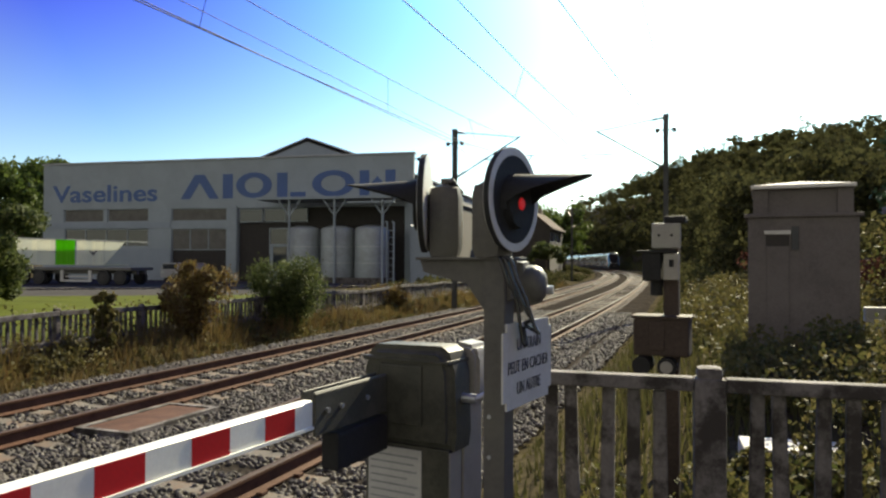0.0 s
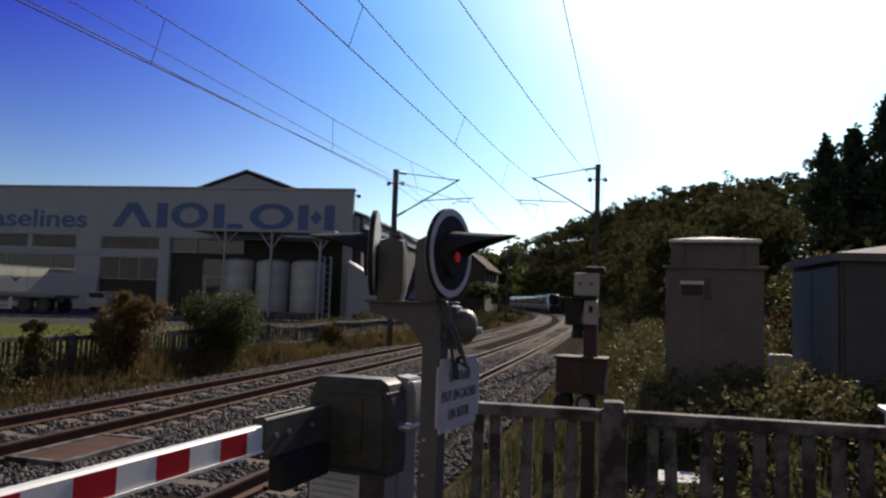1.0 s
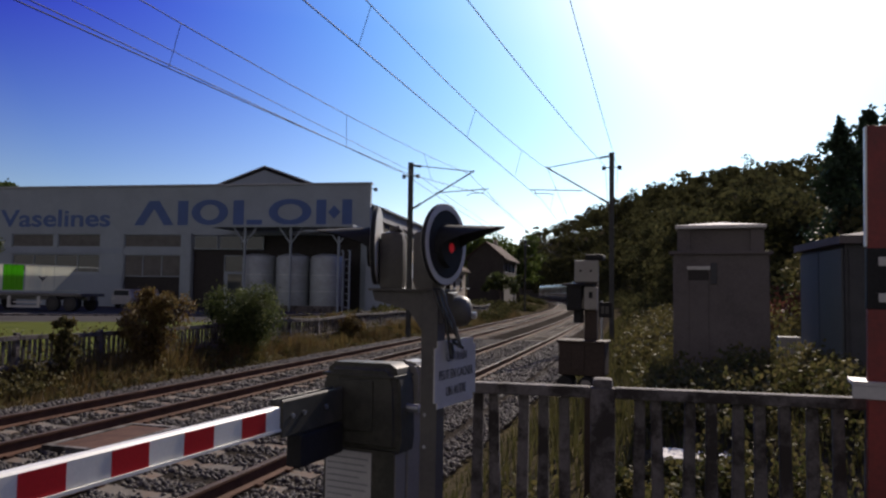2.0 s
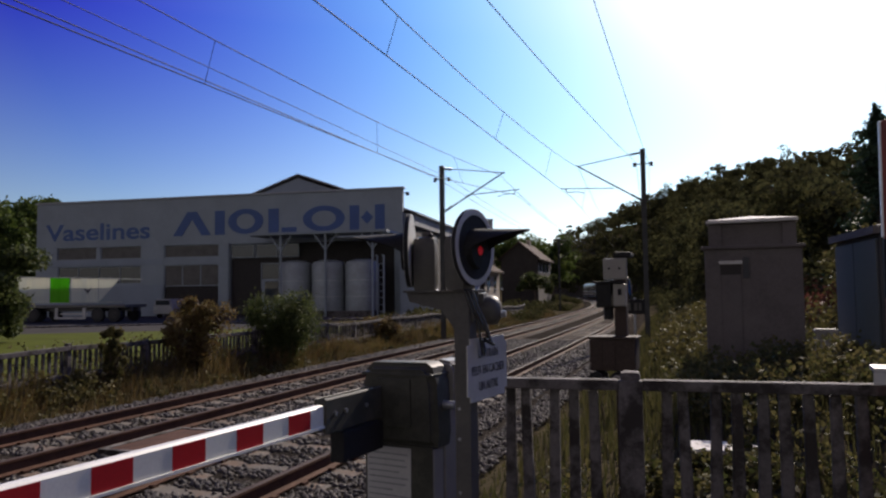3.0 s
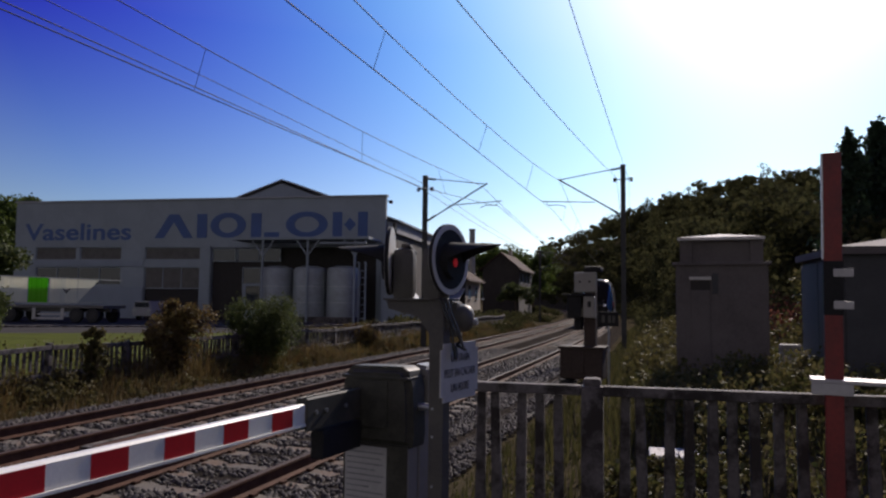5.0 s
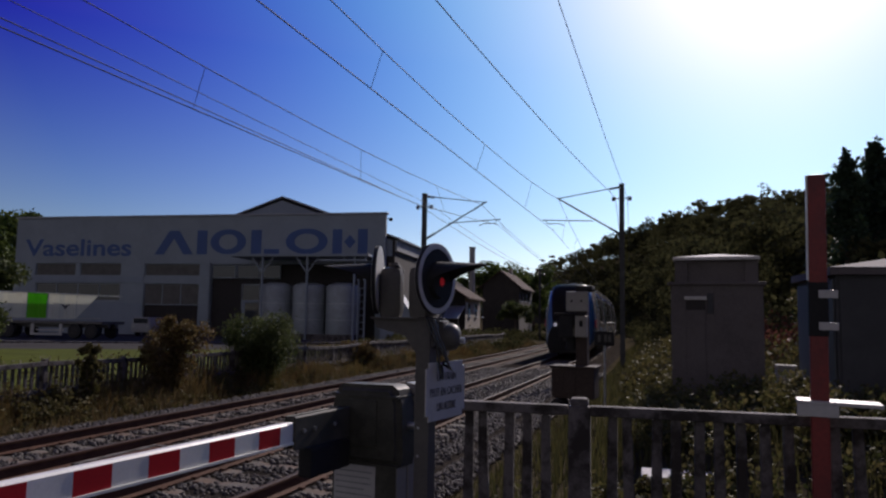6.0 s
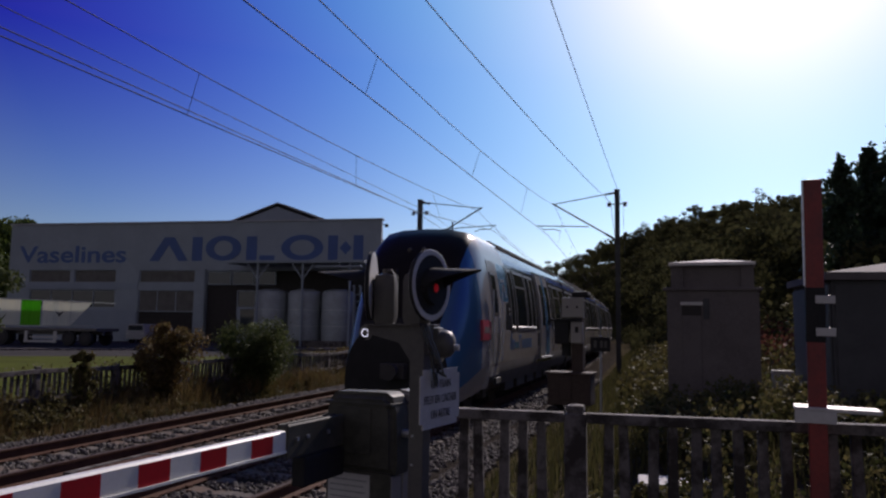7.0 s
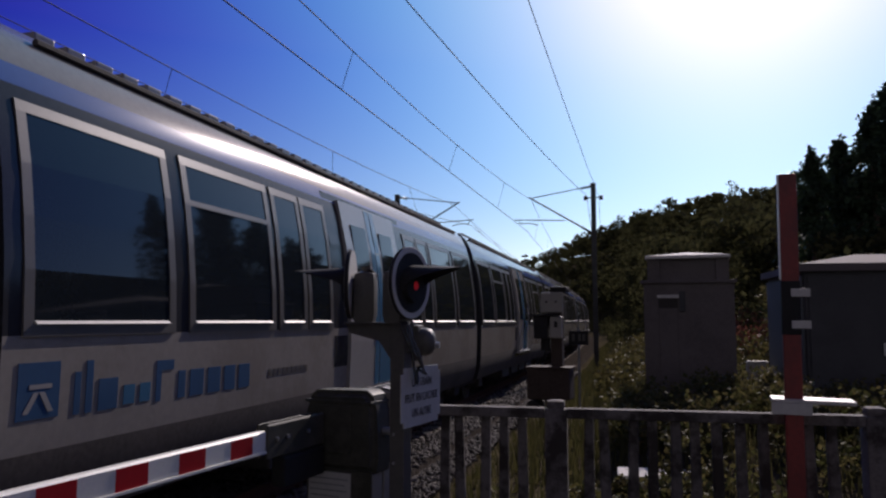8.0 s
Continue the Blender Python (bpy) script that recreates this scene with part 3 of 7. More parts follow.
def build_track(off, name):
    t = thing("railway_track", f"{name} railway track with rusty rails on concrete sleepers", "track", "railway tracks", "structure")
    for s in (-0.752, 0.752):
        part("rail", rail_mesh(off + s, -40, 300), [M["rail"], M["rail_top"]], t, "rusty steel rail with a worn head")
    bm = bmesh.new()
    prism(bm, [(-1.2, -0.34), (-1.2, -0.205), (-1.1, -0.19), (-0.5, -0.178), (-0.4, -0.2), (0.4, -0.2), (0.5, -0.178), (1.1, -0.19), (1.2, -0.205), (1.2, -0.34)], -0.125, 0.125)
    bmesh.ops.bevel(bm, geom=[e for e in bm.edges if abs(e.verts[0].co.y - e.verts[1].co.y) < 1e-4], offset=0.012, segments=1, affect="EDGES")
    me = mesh_of("sleeper", bm, M["sleeper"])
    cm = bmesh.new()
    for s in (-0.752, 0.752):
        for d in (-0.1, 0.1):
            box(cm, s + d - 0.03, s + d + 0.03, -0.05, 0.05, -0.18, -0.145, 0.008)
    clip = mesh_of("rail_clip", cm, M["rail"])
    y, k, far = 3.7, 0, []
    rnd = random.Random(4)
    while y < 240:
        m = pose(line(y) + off * math.cos(radians(heading(y))), y + rnd.uniform(-0.015, 0.015), rnd.uniform(-0.006, 0.006), 0, 0, heading(y) + rnd.uniform(-0.5, 0.5))
        if y < 66:
            ob = new("sleeper", me)
            ob.parent, ob.matrix_basis = t, m
            if y < 26:
                c = new("rail_clip", clip)
                c.parent, c.matrix_basis = t, m
        else:
            far.append(m)
        y += 0.6
    bm = bmesh.new()
    for m in far:
        box(bm, -1.2, 1.2, -0.125, 0.125, -0.34, -0.185, 0, m)
    tagged(part("far_sleepers", bm, M["sleeper"], t), kind="stuff")
    return t


build_track(0.0, "near")
build_track(FAR_TRACK, "far")


def build_stones():
    rng = np.random.default_rng(3)
    # a coarse stone of 12 corners
    phi = (1 + 5 ** 0.5) / 2
    ico = [(0, 1, phi), (0, -1, phi), (0, 1, -phi), (0, -1, -phi), (1, phi, 0), (-1, phi, 0), (1, -phi, 0), (-1, -phi, 0), (phi, 0, 1), (-phi, 0, 1), (phi, 0, -1), (-phi, 0, -1)]
    iv = np.array(ico) / 1.902
    itri = [(a, b, c) for a in range(12) for b in range(a + 1, 12) for c in range(b + 1, 12) if all(abs(np.linalg.norm(iv[p] - iv[q]) - 1.0515) < 0.05 for p, q in ((a, b), (b, c), (a, c)))]
    itri = np.array([(a, b, c) if np.dot(np.cross(iv[b] - iv[a], iv[c] - iv[a]), iv[a]) > 0 else (a, c, b) for a, b, c in itri])
    n = 52000
    y = 2.9 + (30 - 2.9) * rng.random(n) ** 1.7
    o = rng.uniform(-5.9, 2.5, n)
    x = line(y) + o
    z = np.where((o > 1.9) | (o < -5.4), -0.26, -0.195)
    rel = np.minimum(np.abs(o), np.abs(o - FAR_TRACK))
    keep = ~(np.abs(rel - 0.752) < 0.1)
    on_sleeper = (((y - 3.7 + 0.125) % 0.6) < 0.25) & (rel < 1.25)
    keep &= ~(on_sleeper & (rng.random(n) < 0.93))
    x, y, z = x[keep], y[keep], z[keep]
    n = len(x)
    size = rng.uniform(0.018, 0.038, n) * (1 + 0.03 * (y - 3))
    q = rng.normal(size=(n, 3, 3))
    q, _ = np.linalg.qr(q)
    v = iv[None] * (1 + rng.uniform(-0.28, 0.28, (n, 12, 1))) * np.array([1.15, 1.0, 0.75])
    v = np.einsum("nij,nkj->nki", q, v) * size[:, None, None] + np.stack([x, y, z], -1)[:, None]
    me = bpy.data.meshes.new("ballast_stones")
    tri = (itri[None] + 12 * np.arange(n)[:, None, None]).reshape(-1)
    me.vertices.add(12 * n)
    me.loops.add(len(tri))
    me.polygons.add(len(tri) // 3)
    me.vertices.foreach_set("co", v.astype(np.float32).ravel())
    me.loops.foreach_set("vertex_index", tri.astype(np.int32))
    me.polygons.foreach_set("loop_start", np.arange(0, len(tri), 3, dtype=np.int32))
    me.materials.append(M["stone"])
    me.update(calc_edges=True)
    tagged(new("ballast_stones", me), "loose grey crushed stones between the rails", "ballast", kind="stuff")


build_stones()


# ---- factory ----
def cut_wall(bm, x0, x1, z0, z1, y0, y1, openings, mi=0):
    """A wall of the given thickness with openings (x0, x1, z0, z1) cut through it."""
    xs = sorted({x0, x1, *[v for o in openings for v in o[:2]]})
    zs = sorted({z0, z1, *[v for o in openings for v in o[2:]]})
    vs = {}

    def vert(x, y, z):
        k = (round(x, 4), round(y, 4), round(z, 4))
        if k not in vs:
            vs[k] = bm.verts.new(k)
        return vs[k]

    def solid(i, j):
        if not (0 <= i < len(xs) - 1 and 0 <= j < len(zs) - 1):
            return False
        cx, cz = (xs[i] + xs[i + 1]) / 2, (zs[j] + zs[j + 1]) / 2
        return not any(o[0] < cx < o[1] and o[2] < cz < o[3] for o in openings)

    for i in range(len(xs) - 1):
        for j in range(len(zs) - 1):
            if not solid(i, j):
                continue
            a, b, c, d = xs[i], xs[i + 1], zs[j], zs[j + 1]
            fs = [[(a, y0, c), (b, y0, c), (b, y0, d), (a, y0, d)], [(b, y1, c), (a, y1, c), (a, y1, d), (b, y1, d)]]
            if not solid(i - 1, j):
                fs.append([(a, y1, c), (a, y0, c), (a, y0, d), (a, y1, d)])
            if not solid(i + 1, j):
                fs.append([(b, y0, c), (b, y1, c), (b, y1, d), (b, y0, d)])
            if not solid(i, j - 1):
                fs.append([(a, y1, c), (b, y1, c), (b, y0, c), (a, y0, c)])
            if not solid(i, j + 1):
                fs.append([(a, y0, d), (b, y0, d), (b, y1, d), (a, y1, d)])
            for f in fs:
                bm.faces.new([vert(*p) for p in f]).material_index = mi


def window(parent, x0, x1, z0, z1, y, panes=1, name="window", bars=0.07, glass="glass"):
    """A framed window: frame bars and panes of glass."""
    bm = bmesh.new()
    for a, b, c, d in ((x0, x1, z0, z0 + bars), (x0, x1, z1 - bars, z1), (x0, x0 + bars, z0 + bars, z1 - bars), (x1 - bars, x1, z0 + bars, z1 - bars)):
        box(bm, a, b, y - 0.04, y + 0.05, c, d)
    w = (x1 - x0) / panes
    for k in range(1, panes):
        box(bm, x0 + w * k - bars / 2, x0 + w * k + bars / 2, y - 0.035, y + 0.05, z0 + bars, z1 - bars)
    win = part(name, bm, M["facade"], parent)
    for k in range(panes):
        bm = bmesh.new()
        box(bm, x0 + w * k + bars / 2, x0 + w * (k + 1) - bars / 2, y + 0.01, y + 0.03, z0 + bars / 2, z1 - bars / 2)
        part("pane", bm, M[glass], win)
    return win


def build_factory():
    f = thing("factory_building", "white factory with large blue lettering on its long parapet", "factory", kind="structure", m=pose(-22.33, 50.19, 0, 0, 0, 8))
    holes = [(-31.3, -27.35, 5.1, 6.2), (-26.95, -23.0, 5.1, 6.2), (-31.2, -23.0, 3.0, 4.5),
             (-20.8, -15.75, 5.1, 6.15), (-20.8, -15.75, 0.25, 4.5), (-14.75, -0.7, 0.25, 6.1)]
    bm = bmesh.new()
    cut_wall(bm, -33.4, 0.0, -0.3, 10.05, 0.0, 0.35, holes)
    part("wall", bm, M["facade"], f, "white painted facade wall")
    bm = bmesh.new()
    box(bm, -33.5, 0.1, -0.12, 0.5, 10.05, 10.2, 0.03)
    part("parapet_cap", bm, M["sheet_roof"], f, "dark metal coping along the parapet")
    # grey cladding below the upper windows
    bm = bmesh.new()
    cut_wall(bm, -33.38, -20.9, 0.2, 2.85, -0.06, -0.004, [])
    part("plinth_cladding", bm, M["facade_grey"], f, "blue-grey lower cladding")
    bm = bmesh.new()
    cut_wall(bm, -33.38, -20.9, 4.55, 5.05, -0.05, -0.004, [])
    part("spandrel", bm, M["facade_grey"], f)
    # two dark sheets behind the openings stand in for the unlit interior
    bm = bmesh.new()
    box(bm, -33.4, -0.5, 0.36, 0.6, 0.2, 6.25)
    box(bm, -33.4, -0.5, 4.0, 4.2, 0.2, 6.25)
    part("shade_sheet", bm, M["shade_in"], f)
    window(f, -31.3, -27.35, 5.1, 6.2, 0.12, 1, glass="blind")
    window(f, -26.95, -23.0, 5.1, 6.2, 0.12, 1, glass="blind")
    window(f, -31.2, -23.0, 3.0, 4.5, 0.12, 4)
    window(f, -20.8, -15.75, 5.1, 6.15, 0.12, 1, glass="blind")
    window(f, -20.8, -15.75, 2.72, 4.5, 0.12, 3, glass="blind")
    window(f, -14.7, -12.6, 4.95, 6.05, 0.15, 1)
    window(f, -12.5, -8.7, 4.95, 6.05, 0.15, 2)
    window(f, -12.0, -8.2, 2.4, 4.5, 0.15, 2)
    bm = bmesh.new()
    box(bm, -11.9, -10.1, 0.02, 0.1, 0.25, 3.2, 0.02)
    door = part("door", bm, M["facade_grey"], f, "pale framed door")
    bm = bmesh.new()
    box(bm, -11.6, -10.4, -0.02, 0.015, 1.2, 3.0)
    part("pane", bm, M["glass"], door)
    # slats share the near-black that stands for the bay's shade
    bm = bmesh.new()
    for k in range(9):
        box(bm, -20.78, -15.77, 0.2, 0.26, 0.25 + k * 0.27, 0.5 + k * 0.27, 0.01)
    part("roller_shutter", bm, M["shade_in"], f, "roller shutter in the dark tone of the shaded bay")
    bm = bmesh.new()
    box(bm, -15.72, -14.8, -0.1, -0.004, 0.25, 6.3, 0.02)
    part("pilaster", bm, M["facade"], f)
    # the hall behind, with a gable roof
    bm = bmesh.new()
    prism(bm, [(-22.4, 0.0), (-22.4, 6.75), (-9.0, 11.45), (0.6, 8.06), (0.6, 0.0)], 0.62, 24)
    part("hall", bm, M["dark_wall"], f, "dark hall behind the facade")
    # thin skin over the dark hall; sunlit haze is in its blue-grey colour
    bm = bmesh.new()
    prism(bm, [(-22.0, 6.8), (-9.0, 11.36), (0.4, 8.04), (0.4, 6.8)], 0.54, 0.612)
    part("hall_gable", bm, M["facade_grey"], f, "gable of the hall above the parapet, blue-grey for sunlit haze")
    bm = bmesh.new()
    box(bm, 0.605, 0.78, 0.6, 24.0, 7.2, 8.08, 0.02)
    part("fascia", bm, M["shed_wall"], f, "pale fascia under the eaves")
    bm = bmesh.new()
    box(bm, 0.605, 0.68, 11.0, 13.8, 3.0, 5.6, 0.02)
    hw = part("side_window", bm, M["facade_grey"], f, "tall side window with a pale upper pane")
    bm = bmesh.new()
    box(bm, 0.683, 0.70, 11.2, 13.6, 4.4, 5.45)
    part("pane", bm, M["pale_wall"], hw, "yellowish upper pane")
    for s, e in ((-1, -23.1), (1, 1.0)):
        bm = bmesh.new()
        a, b = Vector((-9.0, 0, 11.68)), Vector((e, 0, 6.72 if s < 0 else 8.14))
        n = 18
        for k in range(n):
            y0, y1 = 0.5 + 24 * k / n, 0.5 + 24 * (k + 1) / n - 0.18
            vs = box(bm, 0, 1, y0, y1, -0.05, 0.05)
            d = b - a
            mm = Matrix(((d.x, 0, 0, a.x), (0, 1, 0, 0), (d.z, 0, 1, a.z), (0, 0, 0, 1)))
            bmesh.ops.transform(bm, matrix=mm, verts=vs)
            vs = box(bm, 0, 1, y1, y1 + 0.18, -0.05, 0.11)
            bmesh.ops.transform(bm, matrix=mm, verts=vs)
        part("roof", bm, M["sheet_roof"], f, "grey ribbed sheet roof")
    bm = bmesh.new()
    rod(bm, (1.5, 33, -0.2), (1.5, 33, 10.6), 0.35, n=14)
    rod(bm, (1.5, 33, 10.6), (1.5, 33, 10.8), 0.42, n=14)
    part("chimney", bm, M["shed_wall"], f)
    bm = bmesh.new()
    rod(bm, (0.0, 0.1, 9.7), (0.35, 0.1, 9.7), 0.03)
    box(bm, 0.25, 0.5, -0.05, 0.2, 9.5, 9.75, 0.03)
    part("floodlight", bm, M["black"], f, "small floodlight at the parapet corner")
    # blue word and plain blue brand shapes
    words_fit("Vaselines", 10.3, 1.45, M["facade_blue"], "lettering", f, pose(-27.3, -0.012, 7.5), 0.01, bold=0.018)
    shapes = [("a", 19.95, 16.45), ("bar", 16.1, 15.2), ("ring", 14.9, 11.75), ("bar", 11.3, 10.4), ("block", 10.15, 8.85), ("ring", 8.3, 4.75), ("n", 4.35, 1.45)]
    z0, z1 = 6.9, 8.88

    def slab(bm, pts):
        vs = [bm.verts.new((x, -0.03, z)) for x, z in pts]
        fc = bm.faces.new(vs)
        r = bmesh.ops.extrude_face_region(bm, geom=[fc])
        bmesh.ops.translate(bm, vec=(0, 0.026, 0), verts=[v for v in r["geom"] if isinstance(v, bmesh.types.BMVert)])

    for kind, l, r in shapes:
        a, b = -l, -r
        bm = bmesh.new()
        c = (a + b) / 2
        if kind == "a":
            slab(bm, [(a, z0), (a + 0.85, z0), (c, z1 - 0.65), (c, z1), (c - 0.45, z1)])
            slab(bm, [(b, z0), (c + 0.45, z1), (c, z1), (c, z1 - 0.65), (b - 0.85, z0)])
        elif kind == "bar":
            slab(bm, [(a, z0), (b, z0), (b, z1), (a, z1)])
        elif kind == "block":
            slab(bm, [(a, z0), (b, z0), (b, z0 + 0.42), (a, z0 + 0.42)])
        elif kind == "ring":
            w, h = (b - a) / 2, (z1 - z0) / 2 + 0.04
            for k in range(32):
                p, q = 2 * math.pi * k / 32, 2 * math.pi * (k + 1) / 32
                slab(bm, [(c + w * math.cos(p), z0 + h + h * math.sin(p)), (c + w * math.cos(q), z0 + h + h * math.sin(q)),
                          (c + (w - 0.75) * math.cos(q), z0 + h + (h - 0.4) * math.sin(q)), (c + (w - 0.75) * math.cos(p), z0 + h + (h - 0.4) * math.sin(p))])
        else:
            slab(bm, [(a, z0), (a + 0.8, z0), (a + 0.8, z1), (a, z1)])
            slab(bm, [(b - 0.8, z0), (b, z0), (b, z1), (b - 0.8, z1)])
            slab(bm, [(c, z0 + 0.45), (c - 0.5, (z0 + z1) / 2), (c, z1 - 0.45), (c + 0.5, (z0 + z1) / 2)])
        bmesh.ops.recalc_face_normals(bm, faces=bm.faces)
        part("brand_shape", bm, M["facade_blue"], f, "plain blue shape on the parapet")
    return f


build_factory()


def build_canopy():
    c = thing("canopy", "white steel canopy over the storage tanks", "canopy", m=pose(-22.33, 50.19, 0, 0, 0, 8))
    bm = bmesh.new()
    box(bm, -11.3, -0.3, -3.4, -0.13, 6.42, 6.62, 0.02)
    part("deck", bm, M["facade"], c)
    bm = bmesh.new()
    box(bm, -4.0, -0.4, -3.6, -3.42, 6.05, 6.2, 0.02)
    part("gutter", bm, M["facade"], c)
    for x in (-8.7, -5.1, -1.4):
        bm = bmesh.new()
        rod(bm, (x, -3.2, 0.2), (x, -3.2, 6.42), 0.09, n=10)
        for s in (-1, 1):
            rod(bm, (x, -3.2, 5.2), (x + s * 0.9, -3.2, 6.4), 0.06, n=8)
        part("post", bm, M["facade"], c, smooth=True)


build_canopy()


def build_tank(x):
    m = pose(-22.33, 50.19, 0, 0, 0, 8) @ pose(x, -1.75, 0)
    t = thing("storage_tank", "upright pale steel storage tank on a concrete plinth", "tank", "storage tanks by the factory", m=m)
    bm = bmesh.new()
    prof = [(0.0, 0.65), (1.25, 0.65), (1.27, 0.75), (1.27, 4.15), (1.15, 4.35), (0.6, 4.52), (0.0, 4.56)]
    n = 28
    rows = [[bm.verts.new((r * math.cos(2 * math.pi * k / n), r * math.sin(2 * math.pi * k / n), z)) for k in range(n)] for r, z in prof if r > 0]
    for a, b in zip(rows, rows[1:]):
        for k in range(n):
            bm.faces.new((a[k], a[(k + 1) % n], b[(k + 1) % n], b[k]))
    bm.faces.new(rows[0][::-1])
    bm.faces.new(rows[-1])
    part("shell", bm, M["tank"], t, smooth=True)
    for z in (1.7, 2.9):
        bm = bmesh.new()
        rod(bm, (0, 0, z), (0, 0, z + 0.06), 1.285, n=28)
        part("hoop", bm, M["steel"], t, smooth=True)
    bm = bmesh.new()
    box(bm, -1.36, 1.36, -1.3, 1.3, 0.1, 0.66, 0.03)
    part("plinth", bm, M["concrete"], t)


for tx in (-8.15, -5.42, -2.72):
    build_tank(tx)


def build_pipe_rack():
    p = thing("pipe_rack", "white pipes and ladder beside the tanks", "pipes", m=pose(-22.33, 50.19, 0, 0, 0, 8))
    for x in (-1.15, -0.65):
        bm = bmesh.new()
        rod(bm, (x, -2.9, 0.2), (x, -2.9, 4.7), 0.07, n=8)
        rod(bm, (x, -2.9, 4.7), (x - 0.25, -2.4, 4.75), 0.07, n=8)
        part("pipe", bm, M["facade"], p, smooth=True)
    for k in range(8):
        bm = bmesh.new()
        rod(bm, (-1.15, -2.9, 0.6 + 0.5 * k), (-0.65, -2.9, 0.6 + 0.5 * k), 0.03, n=6)
        part("rung", bm, M["facade"], p)
    bm = bmesh.new()
    prism(bm, [(0.2, 0.2), (0.2, 4.6), (1.5, 3.8), (3.6, 1.0), (3.6, 0.2)], -1.6, 0.2)
    w = part("pale_lean_to", bm, M["facade_grey"])
    w.matrix_basis = pose(-22.33, 50.19, 0, 0, 0, 8)
    tagged(w, "pale sloping concrete ramp wall beside the factory", "wall", kind="structure")


build_pipe_rack()


def build_yard():
    bm = bmesh.new()
    pts = [(-24.5, 37.0), (-18.5, 47.0), (-22.0, 52.5), (-90, 43.0), (-90, 5.0), (-60.0, 8.5)]
    vs = [bm.verts.new((x, y, 0.25)) for x, y in pts]
    lo = [bm.verts.new((x, y, 0.0)) for x, y in pts]
    bm.faces.new(vs)
    for i in range(len(pts)):
        j = (i + 1) % len(pts)
        bm.faces.new((vs[j], vs[i], lo[i], lo[j]))
    bmesh.ops.recalc_face_normals(bm, faces=bm.faces)
    tagged(part("yard", bm, M["yard"]), "grey asphalt factory yard", "yard", kind="structure")
    bm = bmesh.new()
    a, b = Vector((-60.0, 8.5, 0)), Vector((-24.5, 37.0, 0))
    for p, q in ((a, b), (b, Vector((-18.5, 47.0, 0)))):
        d = (q - p).normalized()
        n = int((q - p).length / 1.0)
        ang = math.degrees(math.atan2(d.y, d.x))
        for k in range(n):
            box(bm, 0.01, 0.99, -0.16, -0.005, 0.05, 0.33, 0.015, Matrix.Translation(p + d * k) @ pose(0, 0, 0, 0, 0, ang))
    tagged(part("kerb", bm, M["concrete"]), "pale concrete kerb along the yard", "kerb", kind="structure")
    bm = bmesh.new()
    pts = [(-60, 2.4), (-18.5, 30.7), (-16.5, 30.7), (-13.6, 24), (-12.6, 6), (-12.6, -2), (-60, -2)]
    vs = [bm.verts.new((x, y, 0.25)) for x, y in pts]
    bm.faces.new(vs)
    bmesh.ops.recalc_face_normals(bm, faces=bm.faces)
    tagged(part("lawn", bm, M["lawn"]), "mown grass strip in front of the yard", "grass", kind="structure")
    bm = bmesh.new()
    vs = [bm.verts.new((x, y, 0.242)) for x, y in [(-60, 2.42), (-18.5, 30.72), (-16.5, 30.72), (-17.5, 36.0), (-24.6, 36.7), (-60, 8.3)]]
    bm.faces.new(vs)
    bmesh.ops.recalc_face_normals(bm, faces=bm.faces)
    tagged(part("yard_apron", bm, M["yard"]), "grey asphalt apron between lawn and kerb", "pavement", kind="structure")


build_yard()


# ---- lorry trailer and parked car in the yard ----
def wheel(parent, m, r=0.5, w=0.28):
    bm = bmesh.new()
    prof = [(r * 0.62, -w / 2), (r * 0.93, -w / 2), (r, -w / 2 + 0.05), (r, w / 2 - 0.05), (r * 0.93, w / 2), (r * 0.62, w / 2)]
    n = 20
    rows = [[bm.verts.new((a * math.cos(2 * math.pi * k / n), y, a * math.sin(2 * math.pi * k / n))) for k in range(n)] for a, y in prof]
    for a, b in zip(rows, rows[1:]):
        for k in range(n):
            bm.faces.new((a[k], b[k], b[(k + 1) % n], a[(k + 1) % n]))
    bm.faces.new(rows[0])
    bm.faces.new(rows[-1][::-1])
    bmesh.ops.recalc_face_normals(bm, faces=bm.faces)
    wh = part("wheel", bm, M["tyre"], parent, m=m, smooth=True)
    bm = bmesh.new()
    rod(bm, (0, -w / 2 - 0.012, 0), (0, w / 2 + 0.012, 0), r * 0.58, n=16)
    rod(bm, (0, -w / 2 - 0.05, 0), (0, w / 2 + 0.05, 0), r * 0.2, n=10)
    part("rim", bm, M["t_under"], wh, smooth=True)
    return wh


